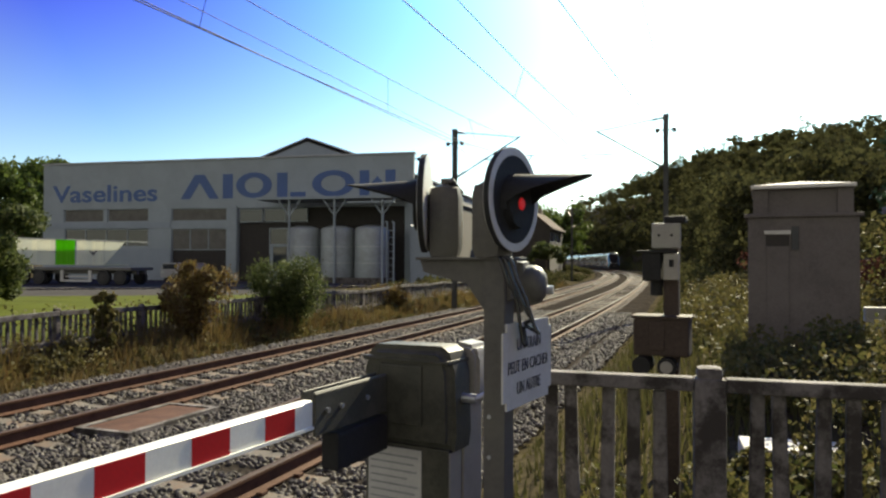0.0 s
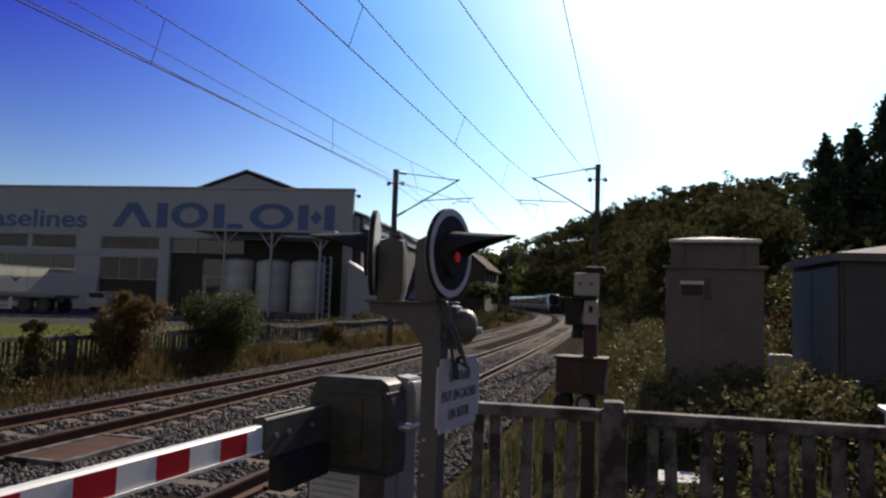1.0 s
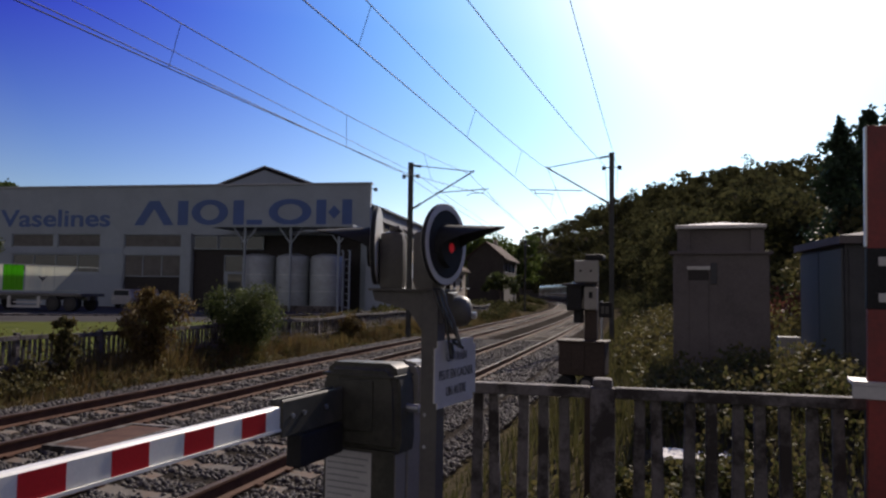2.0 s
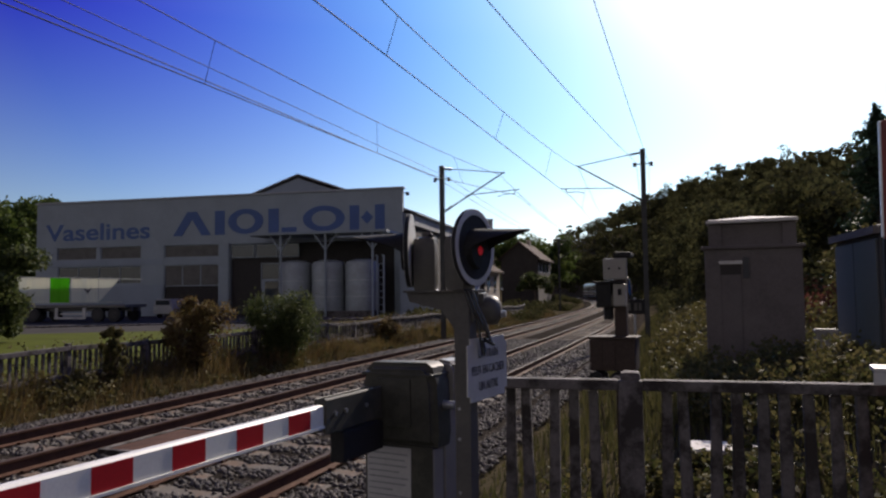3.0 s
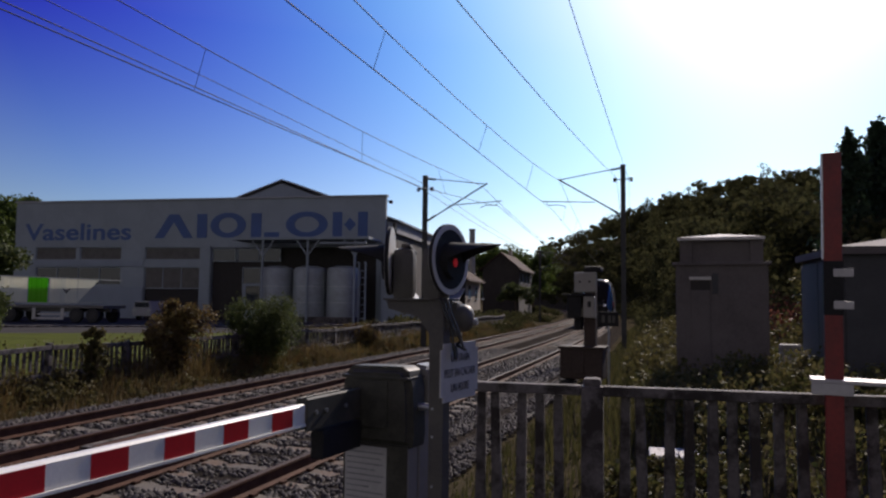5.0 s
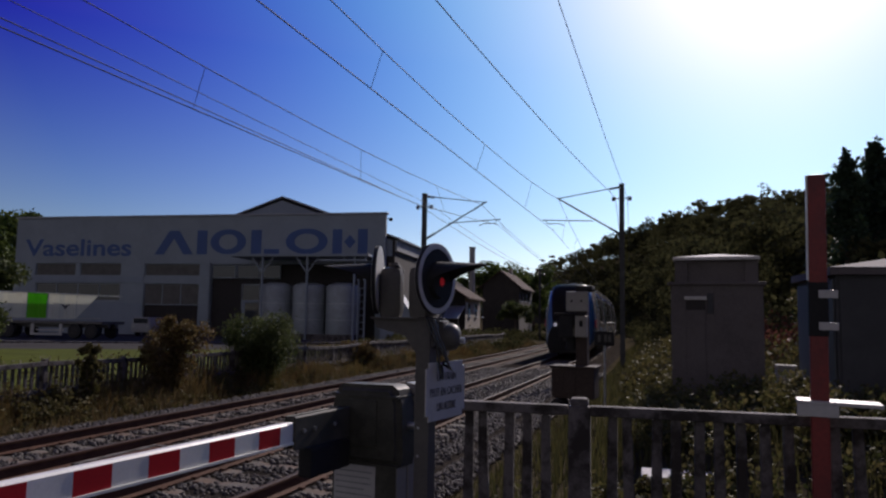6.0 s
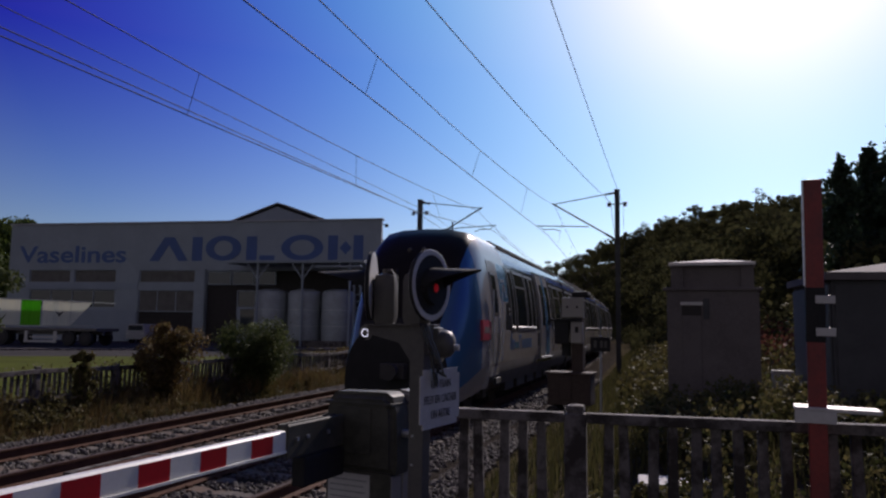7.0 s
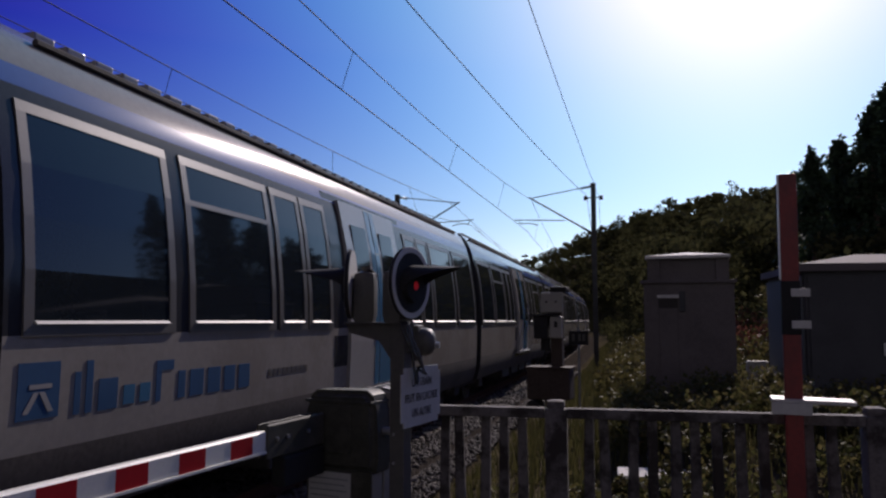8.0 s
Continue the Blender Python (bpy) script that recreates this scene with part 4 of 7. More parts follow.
def build_trailer():
    t = thing("lorry_trailer", "white lorry trailer with a bright green panel, parked in the yard", "trailer", m=pose(-37.2, 36.9, 0.25, 0, 0, 8))
    # curtain side in panels under a sloping top rail, its end cut at a slant
    def top(x):
        return 2.83 - 0.031 * x

    bm = bmesh.new()
    for y0, y1 in ((-1.2, -1.16), (1.16, 1.2)):
        prism(bm, [(-9.0, top(-9.0)), (-9.0, top(-9.0) + 0.07), (0.82, top(0.82) + 0.07), (0.82, top(0.82))], y0, y1)
        box(bm, -9.0, -0.7, y0, y1, 1.26, 1.33, 0.01)
        box(bm, -9.0, -8.92, y0, y1, 1.33, 3.08, 0.01)
        box(bm, -2.9, -2.84, y0 - 0.02, y1, 1.33, 2.92, 0.008)
    body = part("frame", bm, M["steel"], t, "steel curtain frame")
    for x0, x1, mm, lab in ((-8.9, -4.52, "tarp", "white curtain"), (-4.47, -2.98, "tarp_green", "bright green curtain panel"), (-2.83, -0.76, "tarp", "white curtain panel")):
        bm = bmesh.new()
        n = 12
        for k in range(n):
            a, b = x0 + (x1 - x0) * k / n, x0 + (x1 - x0) * (k + 1) / n
            d = 0.012 * math.sin(k * 2.1)
            prism(bm, [(a, 1.31), (b, 1.31), (b, top(b) + 0.02), (a, top(a) + 0.02)], -1.225 - d, -1.205)
        part("curtain", bm, M[mm], body, lab)
    bm = bmesh.new()
    prism(bm, [(-0.72, 1.31), (0.8, top(0.8) - 0.02), (0.8, top(0.8) + 0.02), (-0.72, top(-0.72) + 0.02)], -1.22, -1.205)
    part("end_curtain", bm, M["tarp"], body, "slanted white end curtain")
    bm = bmesh.new()
    prism(bm, [(-1.9, 2.25), (-1.55, 2.13), (-1.2, 2.25), (-1.4, 2.07), (-1.55, 1.87), (-1.7, 2.07)], -1.245, -1.235)
    part("emblem", bm, M["ink"], body, "small dark emblem")
    bm = bmesh.new()
    box(bm, -9.0, 1.2, -1.15, 1.15, 0.95, 1.15, 0.03)
    box(bm, -9.0, 1.2, -0.5, -0.3, 0.7, 0.95)
    box(bm, -9.0, 1.2, 0.3, 0.5, 0.7, 0.95)
    part("chassis", bm, M["t_frame"], t, "dull grey chassis")
    bm = bmesh.new()
    box(bm, -4.1, -1.8, -1.24, -1.16, 0.2, 0.34, 0.02)
    box(bm, -3.7, -1.55, -1.22, -1.16, 0.5, 0.6, 0.02)
    for x in (-4.1, -1.95):
        box(bm, x, x + 0.22, -1.2, -1.14, 0.2, 0.95)
    part("side_guard", bm, M["white"], t, "white side guard")
    for x in (-7.2, -5.9, -0.9, 0.35):
        for y in (-0.98, 0.98):
            wheel(t, pose(x, y, 0.5))


build_trailer()


def build_car():
    c = thing("parked_car", "small white car parked before the dark shutter", "car", m=pose(-22.33, 50.19, 0.25, 0, 0, 8) @ pose(-17.9, -2.4, 0))
    bm = bmesh.new()
    prism(bm, [(-0.82, 0.3), (-0.86, 0.75), (-0.8, 0.95), (-0.62, 1.45), (0.62, 1.45), (0.8, 0.95), (0.86, 0.75), (0.82, 0.3)], -2.0, 1.9)
    bmesh.ops.bevel(bm, geom=bm.edges[:], offset=0.06, segments=2, affect="EDGES")
    part("body", bm, M["car_white"], c, smooth=True)
    bm = bmesh.new()
    box(bm, -0.6, 0.6, -2.02, -1.98, 0.98, 1.35, 0.02)
    part("windscreen", bm, M["glass"], c)
    for x in (-0.62, 0.62):
        bm = bmesh.new()
        box(bm, x - 0.14, x + 0.14, -2.03, -1.99, 0.68, 0.82, 0.02)
        part("headlight", bm, M["label"], c)
    for x in (-0.72, 0.72):
        for y in (-1.3, 1.25):
            wheel(c, pose(x, y, 0.3, 0, 0, 90), 0.3, 0.18)


build_car()


# ---- houses beyond ----
def build_house(name, label, x, y, rz, w, d, eave, apex, wall, gable_wall, leanto=False):
    h = thing(name, label, "house", "houses along the line", "structure", pose(x, y, -0.2, 0, 0, rz))
    bm = bmesh.new()
    prism(bm, [(-w / 2, 0), (-w / 2, eave), (0, apex - 0.15), (w / 2, eave), (w / 2, 0)], 0, d)
    part("wall", bm, M[wall], h)
    bm = bmesh.new()
    prism(bm, [(-w / 2 - 0.02, 0), (-w / 2 - 0.02, eave), (0, apex - 0.16), (w / 2 + 0.02, eave), (w / 2 + 0.02, 0)], -0.06, -0.004)
    part("gable", bm, M[gable_wall], h)
    for s in (-1, 1):
        bm = bmesh.new()
        k = (apex - eave) / (w / 2)
        e = w / 2 + 0.5
        prism(bm, [(0, apex + 0.1), (0, apex - 0.08), (s * e, apex - 0.08 - k * e), (s * e, apex + 0.1 - k * e)], -0.5, d + 0.4)
        part("roof", bm, M["tile_roof"], h, "brown tiled roof")
    for j in range(3):
        bm = bmesh.new()
        box(bm, w / 2 - 0.05, w / 2 + 0.03, 1.5 + j * 3.6, 2.5 + j * 3.6, eave - 2.2, eave - 0.8, 0.01)
        wn = part("window", bm, M["glass"], h)
        bm = bmesh.new()
        box(bm, w / 2, w / 2 + 0.12, 1.4 + j * 3.6, 2.6 + j * 3.6, eave - 2.32, eave - 2.2, 0.01)
        part("sill", bm, M["facade"], wn)
    if leanto:
        bm = bmesh.new()
        box(bm, -w / 2 - 1.3, w / 2, 0, 3.5, -0.06, 0.06, 0.02, pose(0, -3.3, 2.2, 23))
        part("lean_to_roof", bm, M["sheet_roof"], h, "pale sheet lean-to roof")
        bm = bmesh.new()
        box(bm, -w / 2 - 1.3, w / 2 - 0.1, -2.9, -2.75, 0, 2.2)
        part("lean_to_wall", bm, M["dark_wall"], h)
    bm = bmesh.new()
    box(bm, -0.3, 0.3, d * 0.6, d * 0.6 + 0.6, apex - 0.6, apex + 0.9, 0.03)
    part("chimney", bm, M["pale_wall"], h)
    return h


build_house("barn", "tall dark-gabled barn with a brown tiled roof", -27.9, 106, 4, 5.6, 13, 7.4, 9.7, "dark_wall", "dark_wall")
# sides pale, gable dark: the sunlit side is put into the wall colours
build_house("cottage", "low cottage with a pale lean-to roof", -25.9, 73, 5, 5.6, 8, 4.7, 6.5, "pale_wall", "dark_wall", True)


# ---- boundary fence beyond the far track ----
def picket_mesh(w, d, h, name="picket"):
    bm = bmesh.new()
    box(bm, -w / 2, w / 2, -d / 2, d / 2, 0, h)
    top = [v for v in bm.verts if v.co.z > h - 1e-4]
    for v in top:
        v.co.x *= 0.75
        v.co.y *= 0.8
    bmesh.ops.bevel(bm, geom=[e for e in bm.edges], offset=w * 0.1, segments=1, affect="EDGES")
    return mesh_of(name, bm, M["concrete"])


def build_boundary_fence():
    f = thing("boundary_fence", "weathered concrete picket fence along the railway yard", "fence", kind="structure")
    me = picket_mesh(0.075, 0.06, 0.98)
    pm = picket_mesh(0.15, 0.15, 1.04, "post")
    for m in (me, pm):
        for v in m.vertices:
            if v.co.z < 0.1:
                v.co.z -= 0.12
    y, far = 1.5, []
    k = 0
    rnd = random.Random(8)
    while y < 60:
        x = line(y) - 7.75
        z = float(ground_z(x, y))
        if k % 15 == 0:
            ob = new("post", pm)
            ob.parent, ob.matrix_basis = f, pose(x, y, z, 0, 0, heading(y))
        elif y < 30:
            ob = new("picket", me)
            ob.parent, ob.matrix_basis = f, pose(x, y, z, rnd.uniform(-1.5, 1.5), rnd.uniform(-1.5, 1.5), 90 + heading(y))
        else:
            far.append(pose(x, y, z, 0, 0, heading(y)))
        y += 0.155
        k += 1
    bm = bmesh.new()
    for m in far:
        box(bm, -0.03, 0.03, -0.037, 0.037, 0, 0.98, 0, m)
    tagged(part("far_pickets", bm, M["concrete"], f), kind="stuff")
    for h in (0.35, 0.94):
        bm = bmesh.new()
        ys = np.arange(1.5, 60, 2.33)
        for a, b in zip(ys, ys[1:]):
            p, q = Vector((line(a) - 7.69, a, float(ground_z(line(a) - 7.75, a)) + h)), Vector((line(b) - 7.69, b, float(ground_z(line(b) - 7.75, b)) + h))
            d = q - p
            box(bm, -0.03, 0.03, 0, d.length - 0.02, -0.05, 0.05, 0.008, Matrix.Translation(p) @ pose(0, 0, 0, math.degrees(math.asin(d.z / d.length)), 0, math.degrees(math.atan2(-d.x, d.y))))
        part("rail", bm, M["concrete"], f)


build_boundary_fence()


# ---- overhead line ----
def build_mast(x, y, top, side, arm_x, contact, arms=True):
    """A steel mast with a bracket reaching to the wires over the track. side: +1 if the track lies at larger x."""
    z0 = float(ground_z(x, y)) - 0.1
    t = thing("catenary_mast", "dark steel catenary mast with insulated bracket arms", "mast", "catenary masts", m=pose(x, y, 0))
    bm = bmesh.new()
    h = top
    for a, b, c, d in ((-0.1, 0.1, -0.1, -0.088), (-0.1, 0.1, 0.088, 0.1), (-0.006, 0.006, -0.088, 0.088)):
        box(bm, a, b, c, d, z0, h)
    box(bm, -0.12, 0.12, -0.12, 0.12, h, h + 0.03)
    part("mast_post", bm, M["mast"], t)
    if not arms:
        return t
    ax = arm_x - x
    bm = bmesh.new()
    rod(bm, (side * 0.1, 0, h - 0.1), (ax, 0, h - 0.52), 0.022, n=8)
    part("top_tie", bm, M["mast"], t)
    bm = bmesh.new()
    rod(bm, (side * 0.1, 0, h - 2.2), (ax + side * 0.05, 0, h - 0.48), 0.035, n=8)
    part("bracket_tube", bm, M["mast"], t)
    for p, q in (((side * 0.12, 0, h - 0.115), (side * 0.55, 0, h - 0.175)), ((side * 0.14, 0, h - 2.18), (side * 0.55, 0, h - 1.93))):
        bm = bmesh.new()
        p, q = Vector(p), Vector(q)
        ribbed(bm, p, q, 0.075, 0.03, 6)
        part("insulator", bm, M["insulator"], t, smooth=True)
    zc = contact + 0.12
    bm = bmesh.new()
    e = ax + side * 0.75
    rod(bm, (side * 1.25, 0, zc + 0.05), (e, 0, zc + 0.16), 0.022, n=8)
    part("registration_tube", bm, M["mast"], t)
    bm = bmesh.new()
    rod(bm, (e - side * 0.2, 0, zc + 0.13), (e - side * 0.25, 0, zc - 0.02), 0.018, n=6)
    rod(bm, (e - side * 0.25, 0, zc - 0.02), (e - side * 0.8, 0, zc - 0.02), 0.018, n=6)
    rod(bm, (e - side * 0.8, 0, zc - 0.02), (e - side * 1.05, 0, zc - 0.12), 0.018, n=6)
    part("steady_arm", bm, M["mast"], t)
    for s in (-1, 1):
        bm = bmesh.new()
        rod(bm, (0, 0, h - 0.62), (s * 0.35, 0, h - 0.62), 0.025, n=6)
        br = part("feeder_bracket", bm, M["mast"], t)
        bm = bmesh.new()
        ribbed(bm, (s * 0.35, 0, h - 0.73), (s * 0.35, 0, h - 0.52), 0.11, 0.05, 3)
        part("insulator", bm, M["insulator"], br, smooth=True)
    return t


build_mast(-11.9, 31.5, 7.98, 1, -8.8, 6.35)
build_mast(-2.5, 31.5, 8.02, -1, -5.35, 6.25)
build_mast(-16.6, 81.0, 7.9, 1, -13.6, 6.3)


def wire(points, r, name="wire"):
    cu = bpy.data.curves.new(name, "CURVE")
    cu.dimensions, cu.bevel_depth, cu.bevel_resolution = "3D", r, 1
    sp = cu.splines.new("POLY")
    sp.points.add(len(points) - 1)
    for p, q in zip(sp.points, points):
        p.co = (*q, 1)
    ob = bpy.data.objects.new(name, cu)
    scene.collection.objects.link(ob)
    me = bpy.data.meshes.new_from_object(ob.evaluated_get(bpy.context.evaluated_depsgraph_get()))
    bpy.data.objects.remove(ob)
    me.materials.clear()
    me.materials.append(M["wire"])
    return me


def span(a, b, sag, n=14):
    a, b = Vector(a), Vector(b)
    return [a.lerp(b, k / n) - Vector((0, 0, 4 * sag * (k / n) * (1 - k / n))) for k in range(n + 1)]


def build_catenary(name, contact, carrier, drops, sag):
    t = thing("overhead_line", f"thin contact wire and carrier wire over the {name} track", "overhead line", "overhead lines", "structure")
    pts_c, pts_m = [], []
    for a, b in zip(contact, contact[1:]):
        pts_c += span(a, b, 0.02)
    for a, b in zip(carrier, carrier[1:]):
        pts_m += span(a, b, sag if a[1] < 0 else 0.42)
    for nm, pts, r in (("contact_wire", pts_c, 0.011), ("carrier_wire", pts_m, 0.010)):
        o = new(nm, wire(pts, r, nm))
        o.parent = t

    def at(pts, y):
        for p, q in zip(pts, pts[1:]):
            if min(p.y, q.y) <= y <= max(p.y, q.y) and abs(q.y - p.y) > 1e-6:
                return p.lerp(q, (y - p.y) / (q.y - p.y))

    for y in drops:
        bm = bmesh.new()
        rod(bm, at(pts_c, y), at(pts_m, y), 0.006, n=5)
        part("dropper", bm, M["wire"], t)


DROPS = [-11.0, -4.5, 2.0, 9.9, 17.3, 24.5, 36, 44, 52, 60, 68, 76]
build_catenary("near", [(-3.33, -18, 5.60), (-5.585, 31.5, 6.07), (-9.9, 80, 6.2), (-19, 130, 6.3)], [(-3.2, -18, 7.90), (-5.31, 31.5, 7.45), (-9.9, 80, 7.5), (-19, 130, 7.5)], DROPS, 1.17)
build_catenary("far", [(-8.0, -18, 5.72), (-8.45, 22, 5.85), (-8.2, 31.5, 6.38), (-13.4, 81, 6.3), (-22.5, 130, 6.3)], [(-6.86, -18, 7.4), (-9.03, 31.5, 7.385), (-13.6, 81, 7.42), (-22.5, 130, 7.4)], DROPS, 0.82)


def build_feeder(points, r=0.009, sag=0.35):
    t = thing("feeder_cable", "thin feeder cable strung along the masts", "cable", "feeder cables", "structure")
    pts = []
    for a, b in zip(points, points[1:]):
        pts += span(a, b, sag if a[1] < 0 else 0.35)
    o = new("cable", wire(pts, r, "cable"))
    o.parent = t


build_feeder([(-8.0, -18, 6.0), (-12.12, 31.5, 7.42), (-16.9, 81, 7.4)], 0.012, 0.0)
build_feeder([(-7.6, -18, 6.25), (-11.55, 31.5, 7.42), (-16.3, 81, 7.4)], 0.009, 0.0)
build_feeder([(-3.69, -18, 7.78), (-2.78, 31.5, 7.48), (-7.0, 81, 7.5)], 0.011, 0.66)
build_feeder([(-0.67, -18, 8.98), (-2.25, 31.5, 7.4), (-6.5, 81, 7.5)], 0.009, 0.43)


# ---- crossing signal with two lamp discs ----
YAW = -8.0


def disc_parts(parent, m, lit, label):
    n = 40
    bm = bmesh.new()
    rod(bm, (-0.012, 0, 0), (0.012, 0, 0), 0.222, n=n)
    board = part("disc", bm, M["black"], parent, label, m=m, smooth=True)
    bm = bmesh.new()
    for k in range(n):
        p, q = 2 * math.pi * k / n, 2 * math.pi * (k + 1) / n
        vs = [bm.verts.new((x, r * math.cos(a), r * math.sin(a))) for a in (p, q) for r, x in ((0.186, 0.0135), (0.216, 0.0145), (0.221, 0.0125))]
        bm.faces.new((vs[0], vs[1], vs[4], vs[3]))
        bm.faces.new((vs[1], vs[2], vs[5], vs[4]))
    bmesh.ops.remove_doubles(bm, verts=bm.verts, dist=1e-5)
    bmesh.ops.recalc_face_normals(bm, faces=bm.faces)
    part("rim", bm, M["white"], board, "white painted rim")
    bm = bmesh.new()
    rod(bm, (0.012, 0, -0.02), (0.045, 0, -0.02), 0.105, 0.1, n=28)
    part("lens_holder", bm, M["black"], board, smooth=True)
    bm = bmesh.new()
    rod(bm, (0.045, 0, -0.02), (0.05, 0, -0.02), 0.027, 0.022, n=28)
    part("lens", bm, M["redlamp"] if lit else M["t_red"], board, "red signal lens", smooth=True)
    bm = bmesh.new()
    steps = 15
    rows = []
    for k in range(steps):
        a = math.pi * (-0.08 + 1.16 * k / (steps - 1))
        c, s = math.cos(a), math.sin(a)
        reach = 0.035 + 0.325 * max(0.0, s) ** 1.5
        rows.append([bm.verts.new((x, r * c, -0.02 + r * s * (1 - 0.10 * x / 0.39))) for x, r in ((0.014, 0.128), (reach, 0.118), (reach, 0.113), (0.014, 0.122))])
    for a, b in zip(rows, rows[1:]):
        for i in range(4):
            bm.faces.new((a[i], b[i], b[(i + 1) % 4], a[(i + 1) % 4]))
    bm.faces.new(rows[0])
    bm.faces.new(rows[-1][::-1])
    bmesh.ops.recalc_face_normals(bm, faces=bm.faces)
    part("hood", bm, M["black"], board, "long black hood", smooth=True)
    bm = bmesh.new()
    box(bm, -0.17, -0.014, -0.085, 0.085, -0.26, 0.085, 0.065)
    rod(bm, (-0.10, 0, 0.08), (-0.1, 0.0, 0.11), 0.03, n=10)
    rod(bm, (-0.16, -0.03, 0.05), (-0.12, 0.05, 0.1), 0.014, n=8)
    part("housing", bm, M["grey_paint"], board, "grey lamp housing", smooth=True)
    bm = bmesh.new()
    rod(bm, (-0.0155, 0, 0), (-0.0125, 0, 0), 0.219, n=n)
    part("back_plate", bm, M["white"], board, "pale back of the disc", smooth=True)


def build_signal():
    t = thing("crossing_signal", "grey level crossing signal post with two hooded lamp discs", "signal", m=pose(-0.92, 3.14, 0, 0, 0, YAW))
    bm = bmesh.new()
    box(bm, -0.05, 0.05, -0.05, 0.05, -0.2, 1.9, 0.008)
    col = part("post", bm, M["grey_paint"], t)
    for z in (0.45, 0.75, 1.05, 1.22):
        bm = bmesh.new()
        rod(bm, (-0.02, -0.056, z), (-0.02, -0.049, z), 0.009, n=8)
        part("bolt", bm, M["steel"], col)
    bm = bmesh.new()
    prism(bm, [(-0.38, 1.885), (0.07, 1.885), (0.07, 1.72), (-0.05, 1.66), (-0.14, 1.78), (-0.36, 1.83)], -0.03, 0.03)
    box(bm, -0.38, 0.10, -0.07, 0.07, 1.885, 1.897, 0.003)
    part("bracket", bm, M["grey_paint"], t, "grey steel bracket")
    disc_parts(t, pose(0.07, -0.02, 2.14, 0, 0, -4), True, "black lamp disc with a white rim, lamp glowing red")
    disc_parts(t, pose(-0.36, -0.02, 2.14, 0, 0, 205), False, "black lamp disc seen edge-on")
    # bell on the back of the post
    bm = bmesh.new()
    n = 20
    rows = [[bm.verts.new((x, r * math.cos(2 * math.pi * k / n), r * math.sin(2 * math.pi * k / n))) for k in range(n)] for x, r in ((0.06, 0.085), (0.12, 0.088), (0.15, 0.078), (0.172, 0.05), (0.178, 0.02))]
    for a, b in zip(rows, rows[1:]):
        for k in range(n):
            bm.faces.new((a[k], b[k], b[(k + 1) % n], a[(k + 1) % n]))
    bm.faces.new(rows[0])
    bm.faces.new(rows[-1][::-1])
    bmesh.ops.recalc_face_normals(bm, faces=bm.faces)
    bell = part("bell", bm, M["grey_paint"], t, "grey warning bell", m=pose(-0.02, 0.13, 1.775, 0, 0, 12), smooth=True)
    bm = bmesh.new()
    box(bm, -0.02, 0.09, -0.075, 0.075, -0.12, 0.105, 0.02)
    part("bell_box", bm, M["grey_paint"], bell, smooth=True)
    bm = bmesh.new()
    rod(bm, (0.17, 0, -0.02), (0.205, 0, -0.02), 0.02, n=8)
    part("striker", bm, M["steel"], bell)
    # cables looping down
    for dx, drop in ((0.0, 0.32), (0.022, 0.22), (0.045, 0.27)):
        pts = [Vector((0.04 + dx * 0.4, -0.075 - dx * 0.3, 1.895)), Vector((0.055 + dx, -0.10, 1.885)), Vector((0.085 + dx, -0.098, 1.80)), Vector((0.115 + dx, -0.08, 1.72)), Vector((0.14 + dx * 1.2, -0.07, 1.88 - drop)), Vector((0.15 + dx * 1.2, -0.06, 1.86 - drop)), Vector((0.13, -0.04, 1.62))]
        sm = []
        for i in range(len(pts) - 1):
            p0, p1, p2, p3 = pts[max(i - 1, 0)], pts[i], pts[i + 1], pts[min(i + 2, len(pts) - 1)]
            for k in range(6):
                u = k / 6
                sm.append(0.5 * ((2 * p1) + (p2 - p0) * u + (2 * p0 - 5 * p1 + 4 * p2 - p3) * u * u + (3 * p1 - p0 - 3 * p2 + p3) * u ** 3))
        me = wire(sm, 0.0085, "cable")
        me.materials.clear()
        me.materials.append(M["cable"])
        o = new("cable", me)
        o.parent = t
        tagged(o, "glossy black cable loop")
    return t


build_signal()


def build_sign():
    s = thing("warning_sign", "white warning plate bolted beside the signal post", "sign", m=pose(-0.805, 3.19, 1.45, 0, 0, YAW + 0.5))
    bm = bmesh.new()
    box(bm, -0.004, 0.004, -0.265, 0.265, -0.175, 0.175)
    bmesh.ops.bevel(bm, geom=[e for e in bm.edges if abs(e.verts[0].co.x - e.verts[1].co.x) > 0.001], offset=0.035, segments=4, affect="EDGES")
    part("plate", bm, M["white"], s)
    for text, w, z in (("UN TRAIN", 0.26, 0.085), ("PEUT EN CACHER", 0.44, -0.005), ("UN AUTRE", 0.26, -0.095)):
        words_fit(text, w, 0.05, M["ink"], "lettering", s, pose(0.0065, 0, z, 0, 0, 90), 0.001)


build_sign()


